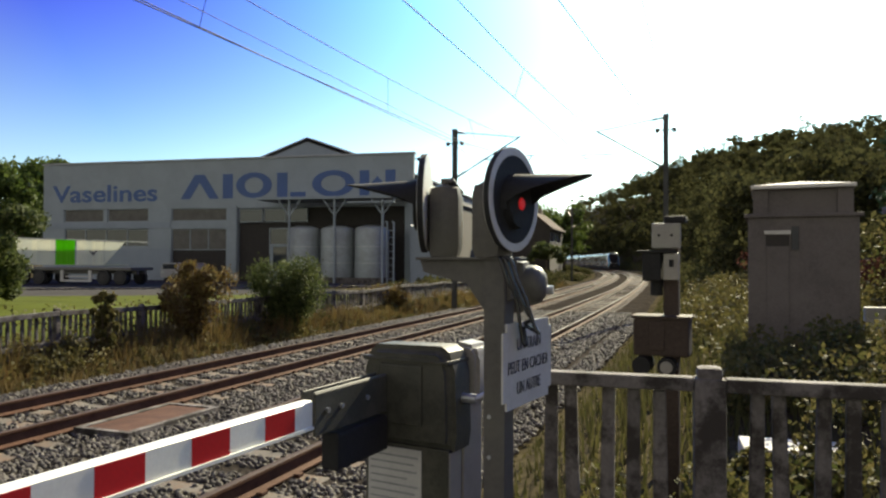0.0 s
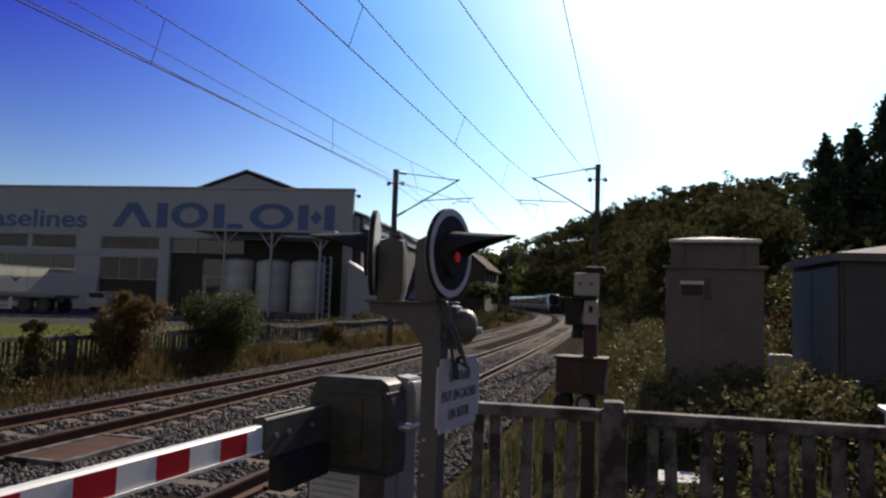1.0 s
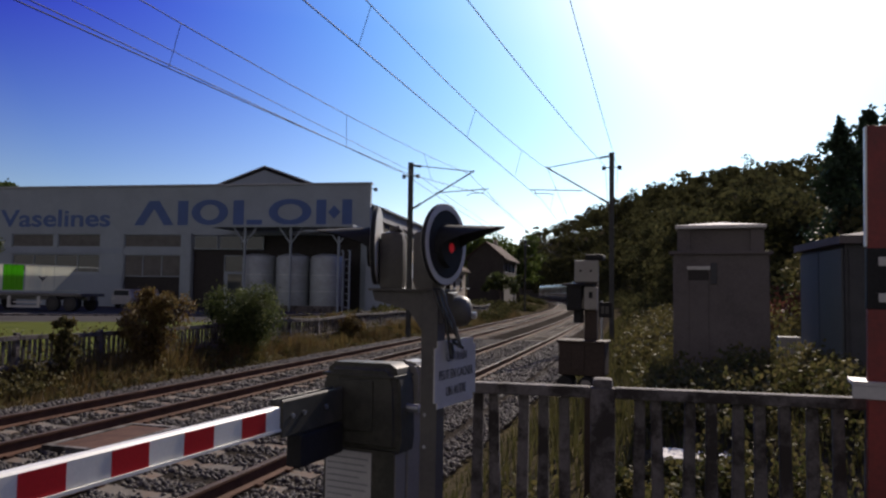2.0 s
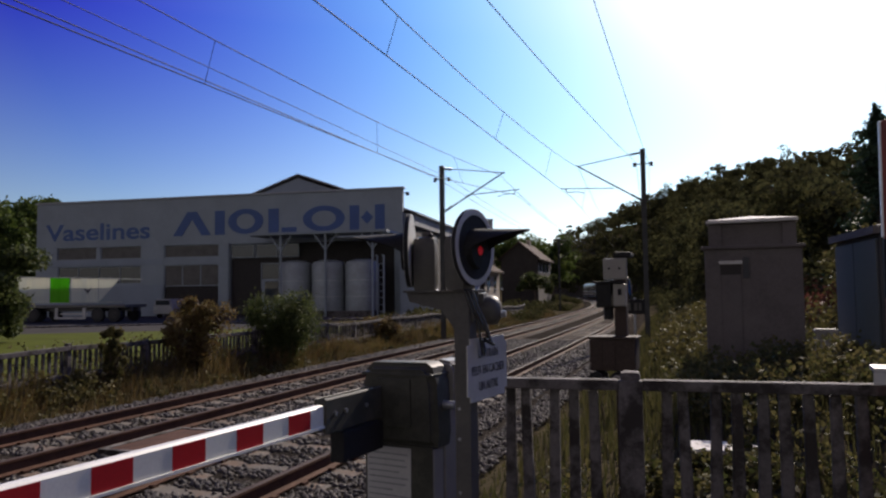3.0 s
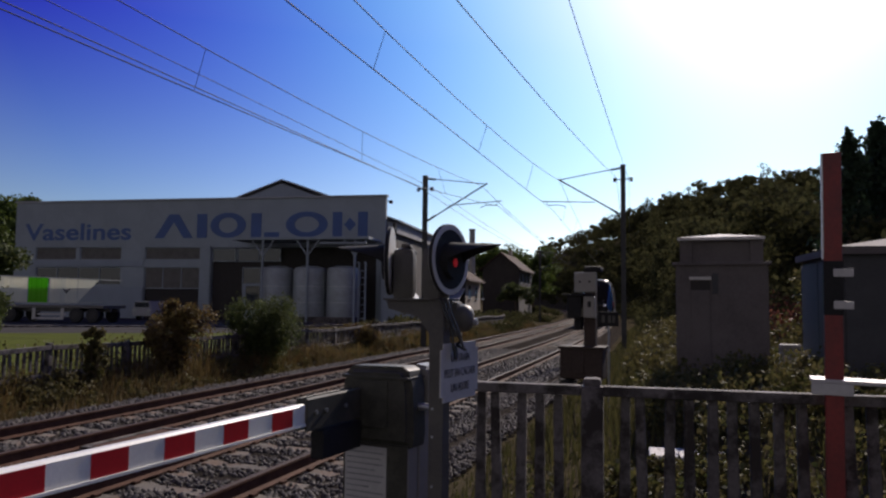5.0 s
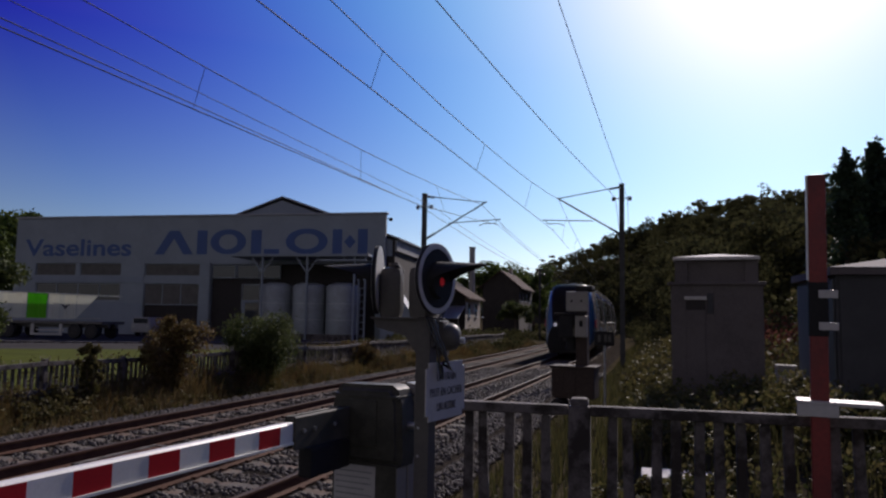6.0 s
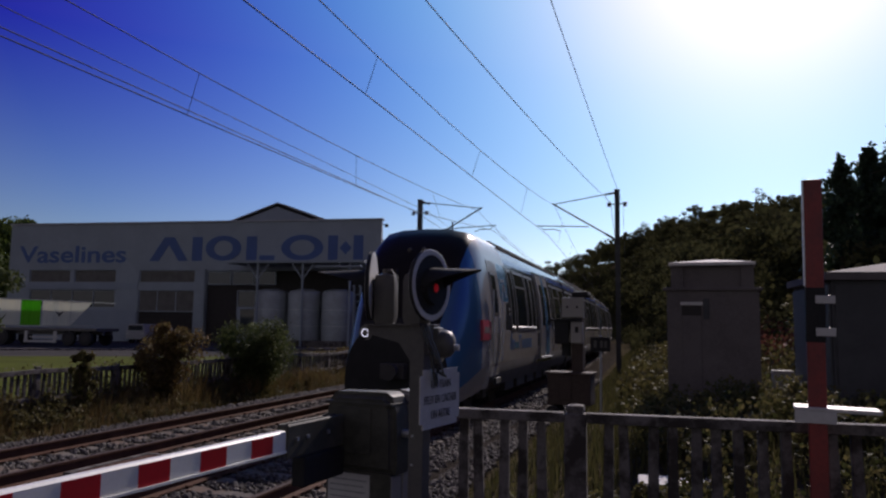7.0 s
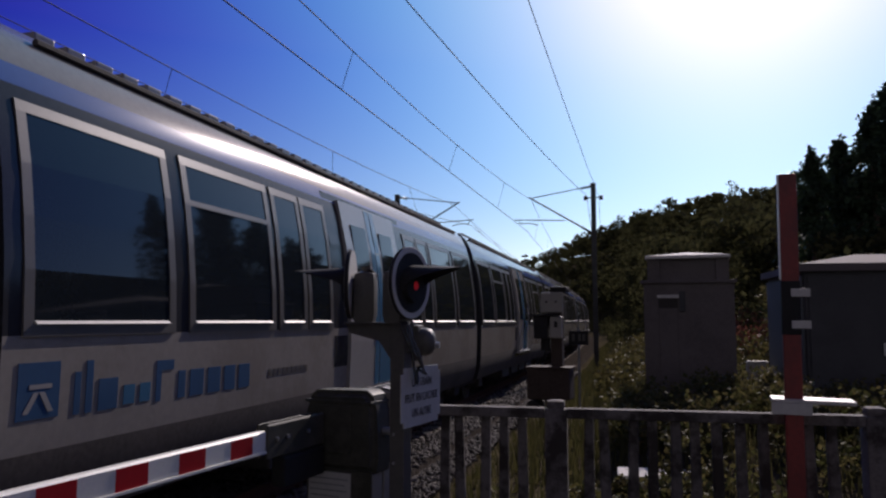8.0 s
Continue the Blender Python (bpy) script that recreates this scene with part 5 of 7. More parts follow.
# ---- barrier: machine, arm and striped boom ----
def build_barrier():
    t = thing("barrier_machine", "weathered grey-green barrier machine on a pale pedestal", "barrier machine", m=pose(-1.9, 4.53, 0, 0, 0, YAW))
    bm = bmesh.new()
    outline = [(-0.325, 0.70), (-0.345, 0.80), (-0.34, 1.17), (-0.30, 1.285), (-0.25, 1.335), (0.24, 1.345), (0.295, 1.31), (0.335, 1.19), (0.35, 0.80), (0.335, 0.70)]
    prism(bm, outline, -0.17, 0.12)
    bmesh.ops.bevel(bm, geom=[e for e in bm.edges if abs(e.verts[0].co.y - e.verts[1].co.y) < 1e-4], offset=0.05, segments=3, affect="EDGES")
    hood = part("hood", bm, M["gear_hood"], t, "weathered grey-green hood", smooth=True)
    bm = bmesh.new()
    box(bm, -0.19, 0.13, -0.183, -0.168, 0.84, 1.22, 0.012)
    part("front_panel", bm, M["gear_hood"], hood)
    bm = bmesh.new()
    box(bm, -0.325, 0.32, -0.178, 0.125, 1.235, 1.262, 0.01)
    part("hood_lip", bm, M["gear_hood"], hood)
    bm = bmesh.new()
    prism(bm, [(0.2, 0.98), (0.2, 1.355), (0.345, 1.335), (0.385, 1.27), (0.385, 0.98)], 0.10, 0.34)
    bmesh.ops.bevel(bm, geom=bm.edges[:], offset=0.025, segments=2, affect="EDGES")
    part("rear_cover", bm, M["gear_light"], t, "pale rear cover", smooth=True)
    bm = bmesh.new()
    rod(bm, (0.34, -0.02, 1.02), (0.44, -0.02, 1.02), 0.032, n=12)
    rod(bm, (0.43, -0.02, 1.02), (0.50, 0.06, 1.06), 0.02, n=8)
    part("crank_socket", bm, M["steel"], t, "metal crank socket")
    bm = bmesh.new()
    box(bm, -0.31, 0.31, -0.155, 0.115, -0.2, 0.71, 0.01)
    ped = part("pedestal", bm, M["gear_hood"], t)
    # thin skin that makes the pedestal's right side paler than its front
    bm = bmesh.new()
    box(bm, 0.3105, 0.318, -0.15, 0.0, -0.2, 0.69, 0.002)
    part("side_skin", bm, M["gear_light"], ped, "pale skin on the pedestal's side")
    bm = bmesh.new()
    box(bm, 0.16, 0.325, 0.02, 0.28, -0.2, 0.98, 0.012)
    part("rear_pedestal", bm, M["gear_light"], t, "pale rear pedestal")
    bm = bmesh.new()
    box(bm, -0.285, 0.12, -0.163, -0.156, 0.14, 0.685, 0.003)
    lab = part("notice", bm, M["label"], ped, "pale notice plate with unreadable print")
    for k in range(11):
        bm = bmesh.new()
        w = (0.36, 0.33, 0.35, 0.28, 0.36, 0.34, 0.22, 0.36, 0.31, 0.35, 0.25)[k]
        box(bm, -0.265, -0.265 + w, -0.166, -0.1635, 0.64 - 0.046 * k - 0.012, 0.64 - 0.046 * k)
        part("print_bar", bm, M["shed_wall"], lab)

    b = thing("barrier_boom", "lowered red and white striped barrier boom", "barrier boom", m=pose(-2.14, 3.6, 1.12, 0, 0, 180 - 4.0))
    # local +y runs along the boom, away from the machine
    bm = bmesh.new()
    w = 0.035
    prism(bm, [(-w, -0.15), (-w, -0.012), (-w + 0.012, 0), (w - 0.012, 0), (w, -0.012), (w, -0.15)], 0.035, 5.6)
    part("beam", bm, M["boom_white"], b, "white aluminium beam")
    bm = bmesh.new()
    prism(bm, [(-w - 0.012, -0.156), (-w - 0.012, -0.140), (w + 0.012, -0.140), (w + 0.012, -0.156)], 0.035, 5.6)
    part("lower_edge", bm, M["boom_white"], b)
    for k in range(11):
        y0 = 0.19 + 0.487 * k
        bm = bmesh.new()
        for s in (-1, 1):
            box(bm, s * w, s * (w + 0.0025), y0, y0 + 0.235, -0.138, -0.014)
        part("red_stripe", bm, M["boom_red"], b, "red reflective stripe")
    bm = bmesh.new()
    prism(bm, [(-0.05, -0.20), (-0.05, 0.035), (-0.03, 0.045), (-0.03, -0.20)], -0.75, 0.03)
    prism(bm, [(0.03, -0.20), (0.03, 0.045), (0.05, 0.035), (0.05, -0.20)], -0.75, 0.03)
    bmesh.ops.bevel(bm, geom=bm.edges[:], offset=0.006, segments=1, affect="EDGES")
    part("arm", bm, M["gear_hood"], b, "grey steel arm plates")
    bm = bmesh.new()
    box(bm, -0.06, 0.06, -0.75, -0.18, -0.44, -0.22, 0.02)
    part("counterweight", bm, M["black"], b, "dark counterweight block")
    for y in (-0.08, -0.22, -0.5):
        bm = bmesh.new()
        rod(bm, (-0.065, y, -0.07), (0.065, y, -0.07), 0.016, n=8)
        part("bolt", bm, M["steel"], b)


build_barrier()


# ---- concrete picket fence beside the signal ----
def build_side_fence():
    f = thing("picket_fence", "weathered concrete picket fence with peeling paint", "fence", "side fence")
    a, b = Vector((-1.02, 3.88, 0)), Vector((4.1, 4.42, 0))
    d = (b - a).normalized()
    ang = math.degrees(math.atan2(d.y, d.x))
    pm = bmesh.new()
    box(pm, -0.075, 0.075, -0.07, 0.07, -0.3, 1.31, 0.015)
    box(pm, -0.062, 0.062, -0.06, 0.06, 1.3, 1.365, 0.028)
    me = mesh_of("post", pm, M["concrete"], True)
    for s in (0.93, 2.93, 4.93):
        ob = new("post", me)
        ob.parent, ob.matrix_basis = f, Matrix.Translation(a + d * s) @ pose(0, 0, 0, 0, 0, ang)
    me = picket_mesh(0.084, 0.05, 1.42)
    rnd = random.Random(5)
    s = 0.14
    while s < 5.0:
        if min(abs(s - p) for p in (0.93, 2.93, 4.93)) > 0.1:
            ob = new("picket", me)
            ob.parent, ob.matrix_basis = f, Matrix.Translation(a + d * s) @ pose(0, 0.0, -0.17 + rnd.uniform(-0.01, 0.01), rnd.uniform(-0.8, 0.8), rnd.uniform(-1.2, 1.2), ang + rnd.uniform(-4, 4))
        s += 0.142
    for s0, s1 in ((0.08, 0.855), (1.005, 2.855), (3.005, 4.855)):
        for z0, z1 in ((1.247, 1.315), (0.03, 0.10)):
            bm = bmesh.new()
            box(bm, s0, s1, -0.06, 0.03, z0, z1, 0.01, Matrix.Translation(a) @ pose(0, -0.015, 0, 0, 0, ang))
            part("rail", bm, M["concrete"], f)


build_side_fence()


def build_red_boom():
    t = thing("raised_boom", "upright red barrier boom with dark bands, seen from behind", "barrier boom", m=pose(1.375, 3.95, 0, 0, 0.8, -4))
    bm = bmesh.new()
    box(bm, -0.052, 0.052, -0.03, 0.03, -0.15, 2.845, 0.008)
    beam = part("beam", bm, M["dull_red"], t, "dull red painted beam")
    bm = bmesh.new()
    box(bm, -0.056, 0.056, -0.034, 0.034, 1.82, 2.16, 0.006)
    part("dark_band", bm, M["black"], beam, "dark band")
    bm = bmesh.new()
    box(bm, -0.062, -0.0525, -0.032, 0.032, 2.17, 2.842, 0.002)
    part("pale_edge", bm, M["boom_white"], beam, "pale side edge")
    for z in (1.86, 2.06):
        bm = bmesh.new()
        box(bm, 0.0, 0.11, -0.042, -0.035, z, z + 0.05, 0.004)
        part("reflector", bm, M["label"], beam)
    bm = bmesh.new()
    box(bm, -0.13, 0.34, -0.06, 0.16, 1.40, 1.425, 0.006)
    box(bm, -0.13, 0.10, -0.062, -0.045, 1.33, 1.40, 0.004)
    part("clamp_plate", bm, M["label"], t, "flat pale clamp plate")


build_red_boom()


def build_back_signal():
    """The equipment post between the fence and the track."""
    t = thing("equipment_post", "grey railway equipment post with cable boxes", "post", m=pose(-0.45, 6.45, 0, 0, 0, -3))
    bm = bmesh.new()
    box(bm, -0.06, 0.06, -0.06, 0.06, -0.2, 2.18, 0.012)
    part("post", bm, M["box_brown"], t)
    bm = bmesh.new()
    box(bm, -0.29, 0.15, -0.16, 0.12, 1.11, 1.42, 0.02)
    bx = part("cable_box", bm, M["box_brown"], t, "weathered brown cable box")
    bm = bmesh.new()
    box(bm, -0.305, 0.165, -0.175, 0.135, 1.415, 1.44, 0.006)
    part("lid", bm, M["box_brown"], bx)
    bm = bmesh.new()
    box(bm, -0.16, -0.04, -0.172, -0.158, 1.16, 1.40, 0.006)
    part("hatch", bm, M["box_brown"], bx)
    bm = bmesh.new()
    box(bm, -0.15, 0.08, -0.10, -0.062, 1.99, 2.2, 0.012)
    pl = part("plate_box", bm, M["gear_light"], t, "small pale box on the post")
    for x in (-0.09, 0.01):
        bm = bmesh.new()
        rod(bm, (x, -0.106, 2.1), (x, -0.099, 2.1), 0.012, n=8)
        part("knob", bm, M["black"], pl)
    bm = bmesh.new()
    box(bm, -0.05, 0.12, -0.1, 0.1, 2.2, 2.26, 0.02)
    part("cap", bm, M["black"], t)
    bm = bmesh.new()
    box(bm, -0.22, -0.07, -0.14, 0.1, 1.72, 1.96, 0.02)
    box(bm, -0.26, 0.04, -0.16, 0.12, 1.955, 1.975, 0.006)
    part("dark_lamp_housing", bm, M["black"], t, "dark lamp housing")
    bm = bmesh.new()
    box(bm, -0.05, 0.07, -0.13, -0.062, 1.73, 1.95, 0.012)
    jb = part("junction_box", bm, M["gear_light"], t, "pale junction box")
    bm = bmesh.new()
    box(bm, -0.005, 0.03, -0.136, -0.129, 1.84, 1.9)
    part("keyhole_plate", bm, M["black"], jb)
    bm = bmesh.new()
    rod(bm, (-0.12, -0.02, 1.60), (-0.12, -0.02, 1.73), 0.05, n=12)
    part("stalk", bm, M["black"], t)
    for x in (-0.22, -0.02):
        bm = bmesh.new()
        rod(bm, (x, -0.2, 1.03), (x, 0.05, 1.03), 0.075, n=16)
        sd = part("sounder", bm, M["black"], t, smooth=True)
        if x > -0.1:
            bm = bmesh.new()
            rod(bm, (x, -0.206, 1.03), (x, -0.199, 1.03), 0.05, n=14)
            part("pale_cap", bm, M["gear_light"], sd)


build_back_signal()


def build_hut():
    t = thing("equipment_hut", "grey concrete equipment hut with a flat hipped roof", "hut", kind="structure", m=pose(0.99, 12.55, 0.0, 0, 0, -2))
    z0, w = 0.35, 0.72
    bm = bmesh.new()
    box(bm, -w, w, -0.85, 0.85, z0, 2.57, 0.02)
    body = part("body", bm, M["hut"], t)
    bm = bmesh.new()
    box(bm, -w + 0.09, w - 0.09, -0.78, 0.78, 2.55, 2.95, 0.02)
    part("upper_band", bm, M["hut"], t)
    for x in (-w + 0.07, w - 0.27):
        bm = bmesh.new()
        box(bm, x, x + 0.2, -0.82, -0.62, 2.57, 2.95, 0.01)
        part("corner_pier", bm, M["hut"], t)
    bm = bmesh.new()
    box(bm, -w - 0.05, w + 0.05, -0.9, 0.9, 2.535, 2.59, 0.012)
    part("ledge", bm, M["hut"], t)
    bm = bmesh.new()
    r = w - 0.04
    vs = [bm.verts.new(p) for p in ((-r, -0.9, 2.955), (r, -0.9, 2.955), (r, 0.9, 2.955), (-r, 0.9, 2.955), (-r, -0.9, 3.005), (r, -0.9, 3.005), (r, 0.9, 3.005), (-r, 0.9, 3.005), (0, 0, 3.13))]
    for f in ((3, 2, 1, 0), (0, 1, 5, 4), (1, 2, 6, 5), (2, 3, 7, 6), (3, 0, 4, 7), (4, 5, 8), (5, 6, 8), (6, 7, 8), (7, 4, 8)):
        bm.faces.new([vs[i] for i in f])
    # the sunlit top is carried by the pale colour
    part("roof", bm, M["sun_pale"], t, "slab roof with sunlight in its pale colour")
    bm = bmesh.new()
    box(bm, -0.50, -0.15, -0.88, -0.845, 2.29, 2.345, 0.006)
    part("vent_hood", bm, M["sun_pale"], body, "pale ventilation ledge")
    # flat dark plate stands in for the vent's shaded opening
    bm = bmesh.new()
    box(bm, -0.48, -0.17, -0.853, -0.849, 2.12, 2.28)
    part("vent", bm, M["shade_in"], body)
    bm = bmesh.new()
    box(bm, -0.47, -0.18, -0.866, -0.852, 0.5, 2.115, 0.005)
    part("cover_strip", bm, M["hut"], body, "shallow upright cover strip")
    bm = bmesh.new()
    box(bm, -0.14, -0.05, -0.88, -0.852, 2.06, 2.4, 0.008)
    part("wall_box", bm, M["cabinet"], body, "small dark wall box")


build_hut()


def build_cabinet():
    t = thing("relay_cabinet", "large grey metal relay cabinet with a shallow hipped roof", "cabinet", m=pose(3.52, 13.0, 0.07, 0, 0, 6))
    z0 = 0.25
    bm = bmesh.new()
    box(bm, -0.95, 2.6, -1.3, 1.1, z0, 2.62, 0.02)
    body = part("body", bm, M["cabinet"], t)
    bm = bmesh.new()
    vs = [bm.verts.new(p) for p in ((-1.05, -1.4, 2.62), (2.7, -1.4, 2.62), (2.7, 1.2, 2.62), (-1.05, 1.2, 2.62), (-1.05, -1.4, 2.74), (2.7, -1.4, 2.74), (2.7, 1.2, 2.74), (-1.05, 1.2, 2.74), (0.2, -0.1, 2.98), (1.5, -0.1, 2.98))]
    for f in ((3, 2, 1, 0), (0, 1, 5, 4), (1, 2, 6, 5), (2, 3, 7, 6), (3, 0, 4, 7), (4, 5, 9, 8), (5, 6, 9), (6, 7, 8, 9), (7, 4, 8)):
        bm.faces.new([vs[i] for i in f])
    part("roof", bm, M["hut"], t, "pale shallow roof")
    # side doors paler than the front, to carry the sky's reflection
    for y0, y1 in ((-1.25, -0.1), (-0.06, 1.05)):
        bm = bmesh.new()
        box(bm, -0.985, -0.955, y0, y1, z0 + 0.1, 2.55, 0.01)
        part("door", bm, M["cabinet_skylit"], t, "side door, made paler for the sky's sheen")
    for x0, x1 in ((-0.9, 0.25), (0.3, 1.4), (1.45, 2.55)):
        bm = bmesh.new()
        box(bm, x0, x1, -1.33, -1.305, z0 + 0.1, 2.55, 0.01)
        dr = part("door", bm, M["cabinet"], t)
        bm = bmesh.new()
        box(bm, x1 - 0.12, x1 - 0.08, -1.37, -1.33, 1.3, 1.5, 0.008)
        part("handle", bm, M["steel"], dr)


build_cabinet()


def build_number_sign():
    z = float(ground_z(-1.2, 13.6)) - 0.1
    t = thing("kilometre_plate", "small dark plate with pale figures on a thin post", "sign", m=pose(-1.05, 13.2, 0))
    bm = bmesh.new()
    rod(bm, (0, 0.03, z), (0, 0.03, 1.75), 0.022, n=8)
    part("post", bm, M["steel"], t)
    bm = bmesh.new()
    box(bm, -0.19, 0.19, -0.02, 0.0, 1.44, 1.72, 0.01)
    pl = part("plate", bm, M["black"], t)
    for x in (-0.1, 0.02, 0.1):
        bm = bmesh.new()
        box(bm, x - 0.025, x + 0.03, -0.026, -0.0205, 1.51, 1.65)
        part("figure_bar", bm, M["grey_paint"], pl)


build_number_sign()


def build_slabs():
    t = thing("pit_cover", "rusty steel pit cover between the tracks", "pit cover", m=pose(-6.93, 7.44, -0.2, 0, 0, 1.5))
    bm = bmesh.new()
    for a, b, c, d in ((-0.42, 0.42, -0.82, -0.74), (-0.42, 0.42, 0.74, 0.82), (-0.42, -0.34, -0.74, 0.74), (0.34, 0.42, -0.74, 0.74)):
        box(bm, a, b, c, d, -0.05, 0.075, 0.008)
    part("frame", bm, M["concrete"], t, "pale concrete frame")
    bm = bmesh.new()
    box(bm, -0.335, 0.335, -0.735, 0.735, -0.02, 0.06, 0.005)
    part("plate", bm, M["rail"], t, "rusty plate")
    for x, y, w, d in ((0.50, 7.1, 0.42, 0.24),):
        z = float(ground_z(x, y))
        bm = bmesh.new()
        box(bm, -w, w, -d, d, -0.3, 0.14, 0.02)
        # glaring sun on the lid is painted in as a pale tone
        s = part("concrete_slab", bm, M["sun_pale"], m=pose(x, y, z, 0, 0, 5))
        tagged(s, "concrete chamber lid behind the fence, sunlight in its pale colour", "slab", "chamber lids")
    z = float(ground_z(2.3, 13.4))
    bm = bmesh.new()
    box(bm, -0.18, 0.18, -0.12, 0.12, -0.1, 0.75, 0.02)
    tagged(part("cable_marker", bm, M["sun_pale"], m=pose(2.15, 13.3, z)), "short pale concrete marker near the cabinet", "marker")


build_slabs()


# ---- the train ----
HALF = [(0.0, 4.06), (0.55, 4.04), (0.9, 3.96), (1.06, 3.80), (1.16, 3.6), (1.205, 3.45), (1.27, 3.2), (1.345, 2.8), (1.40, 2.3), (1.42, 1.81), (1.415, 1.4), (1.405, 1.07), (1.385, 0.85), (1.30, 0.55)]
LAMP = 0.18


def side_x(z):
    zs, xs = [p[1] for p in HALF][::-1], [p[0] for p in HALF][::-1]
    return float(np.interp(z, zs, xs))


def loft(bm, sections, pick):
    """Skin the cross-sections (y, half outline); pick(y, x, z) gives the material of each face."""
    rows = []
    for y, half in sections:
        ring = [(x, z) for x, z in half] + [(-x, z) for x, z in half[::-1] if x > 1e-6]
        rows.append([bm.verts.new((x, y, z)) for x, z in ring])
    n = len(rows[0])
    for a, b in zip(rows, rows[1:]):
        for i in range(n):
            j = (i + 1) % n
            f = bm.faces.new((a[i], b[i], b[j], a[j]))
            c = f.calc_center_median()
            f.material_index = pick(c.y, abs(c.x), c.z)
    for r in (rows[0], rows[-1]):
        f = bm.faces.new(r)
        c = f.calc_center_median()
        f.material_index = pick(c.y, 0.0, c.z)
    bmesh.ops.recalc_face_normals(bm, faces=bm.faces)


def band(y, x, z):
    return 3 if z > 3.61 else 2 if z > 3.46 else 1 if z > 1.82 else 7 if z > 1.08 else 8


def side_panel(bm, y0, y1, z0, z1, out, thick=0.03, sides=(1, -1), mi=0):
    """A panel that follows the curve of the car's side."""
    for s in sides:
        zs = [z0 + (z1 - z0) * k / 4 for k in range(5)]
        a = [[bm.verts.new((s * (side_x(z) + o), y, z)) for z in zs] for y in (y0, y1) for o in (out, out - thick)]
        oa, ia, ob_, ib = a
        fs = []
        for k in range(4):
            fs += [bm.faces.new((oa[k], ob_[k], ob_[k + 1], oa[k + 1])), bm.faces.new((oa[k], oa[k + 1], ia[k + 1], ia[k])), bm.faces.new((ob_[k], ib[k], ib[k + 1], ob_[k + 1]))]
        fs += [bm.faces.new((oa[0], ia[0], ib[0], ob_[0])), bm.faces.new((oa[4], ob_[4], ib[4], ia[4]))]
        for f in fs:
            f.material_index = mi
        bmesh.ops.recalc_face_normals(bm, faces=fs)


def skin(bm, rows, out, s, thick=0.004):
    """One sheet on the car's side with a free outline: rows of (z, front y, rear y), from below upwards."""
    levels = sorted({z for z, a, b in rows} | {z for x, z in HALF if rows[0][0] < z < rows[-1][0]})
    zs, fronts, rears = [r[0] for r in rows], [r[1] for r in rows], [r[2] for r in rows]
    rows = [(z, float(np.interp(z, zs, fronts)), float(np.interp(z, zs, rears))) for z in levels]
    outer = [[bm.verts.new((s * (side_x(z) + out), y, z)) for y in (a, b)] for z, a, b in rows]
    inner = [[bm.verts.new((s * (side_x(z) + out - thick), y, z)) for y in (a, b)] for z, a, b in rows]
    fs = []
    for k in range(len(rows) - 1):
        fs.append(bm.faces.new((outer[k][0], outer[k][1], outer[k + 1][1], outer[k + 1][0])))
        for i in (0, 1):
            fs.append(bm.faces.new((outer[k][i], outer[k + 1][i], inner[k + 1][i], inner[k][i])))
    for k in (0, -1):
        fs.append(bm.faces.new((outer[k][0], outer[k][1], inner[k][1], inner[k][0])))
    bmesh.ops.recalc_face_normals(bm, faces=fs)
    for f in fs[:1]:
        if f.normal.x * s < 0:
            bmesh.ops.reverse_faces(bm, faces=fs)


def car_window(parent, y0, y1, z0=1.885, z1=3.27, hopper=False, sides=(1, -1)):
    for s in sides:
        bm = bmesh.new()
        e = 0.08
        for a, b, c, d in ((y0 - e, y1 + e, z0 - e, z0), (y0 - e, y1 + e, z1, z1 + e), (y0 - e, y0, z0, z1), (y1, y1 + e, z0, z1)):
            side_panel(bm, a, b, c, d, 0.016, 0.03, (s,))
        bmesh.ops.remove_doubles(bm, verts=bm.verts, dist=1e-4)
        fr = part("window", bm, M["t_frame"], parent)
        if hopper:
            bm = bmesh.new()
            side_panel(bm, y0 + 0.001, y1 - 0.001, z1 - 0.36, z1 - 0.31, 0.015, 0.03, (s,))
            part("hopper_bar", bm, M["t_frame"], fr)
        bm = bmesh.new()
        side_panel(bm, y0, y1, z0, z1, 0.008, 0.02, (s,))
        part("pane", bm, M["t_glass"], fr)
        # pale wedge, its slope and colour made to imitate a sun glint
        bm = bmesh.new()
        x = side_x(z0)
        ends = [[bm.verts.new((s * (x + o), y, z0 + h)) for o, h in ((-0.01, -0.004), (0.034, -0.004), (0.034, 0.0), (0.009, 0.02), (-0.01, 0.02))] for y in (y0 + 0.01, y1 - 0.01)]
        for k in range(5):
            bm.faces.new((ends[0][k], ends[1][k], ends[1][(k + 1) % 5], ends[0][(k + 1) % 5]))
        for e5 in ends:
            bm.faces.new(e5)
        bmesh.ops.recalc_face_normals(bm, faces=bm.faces)
        part("sill", bm, M["label"], fr, "sloping pale sill standing in for a sun glint")


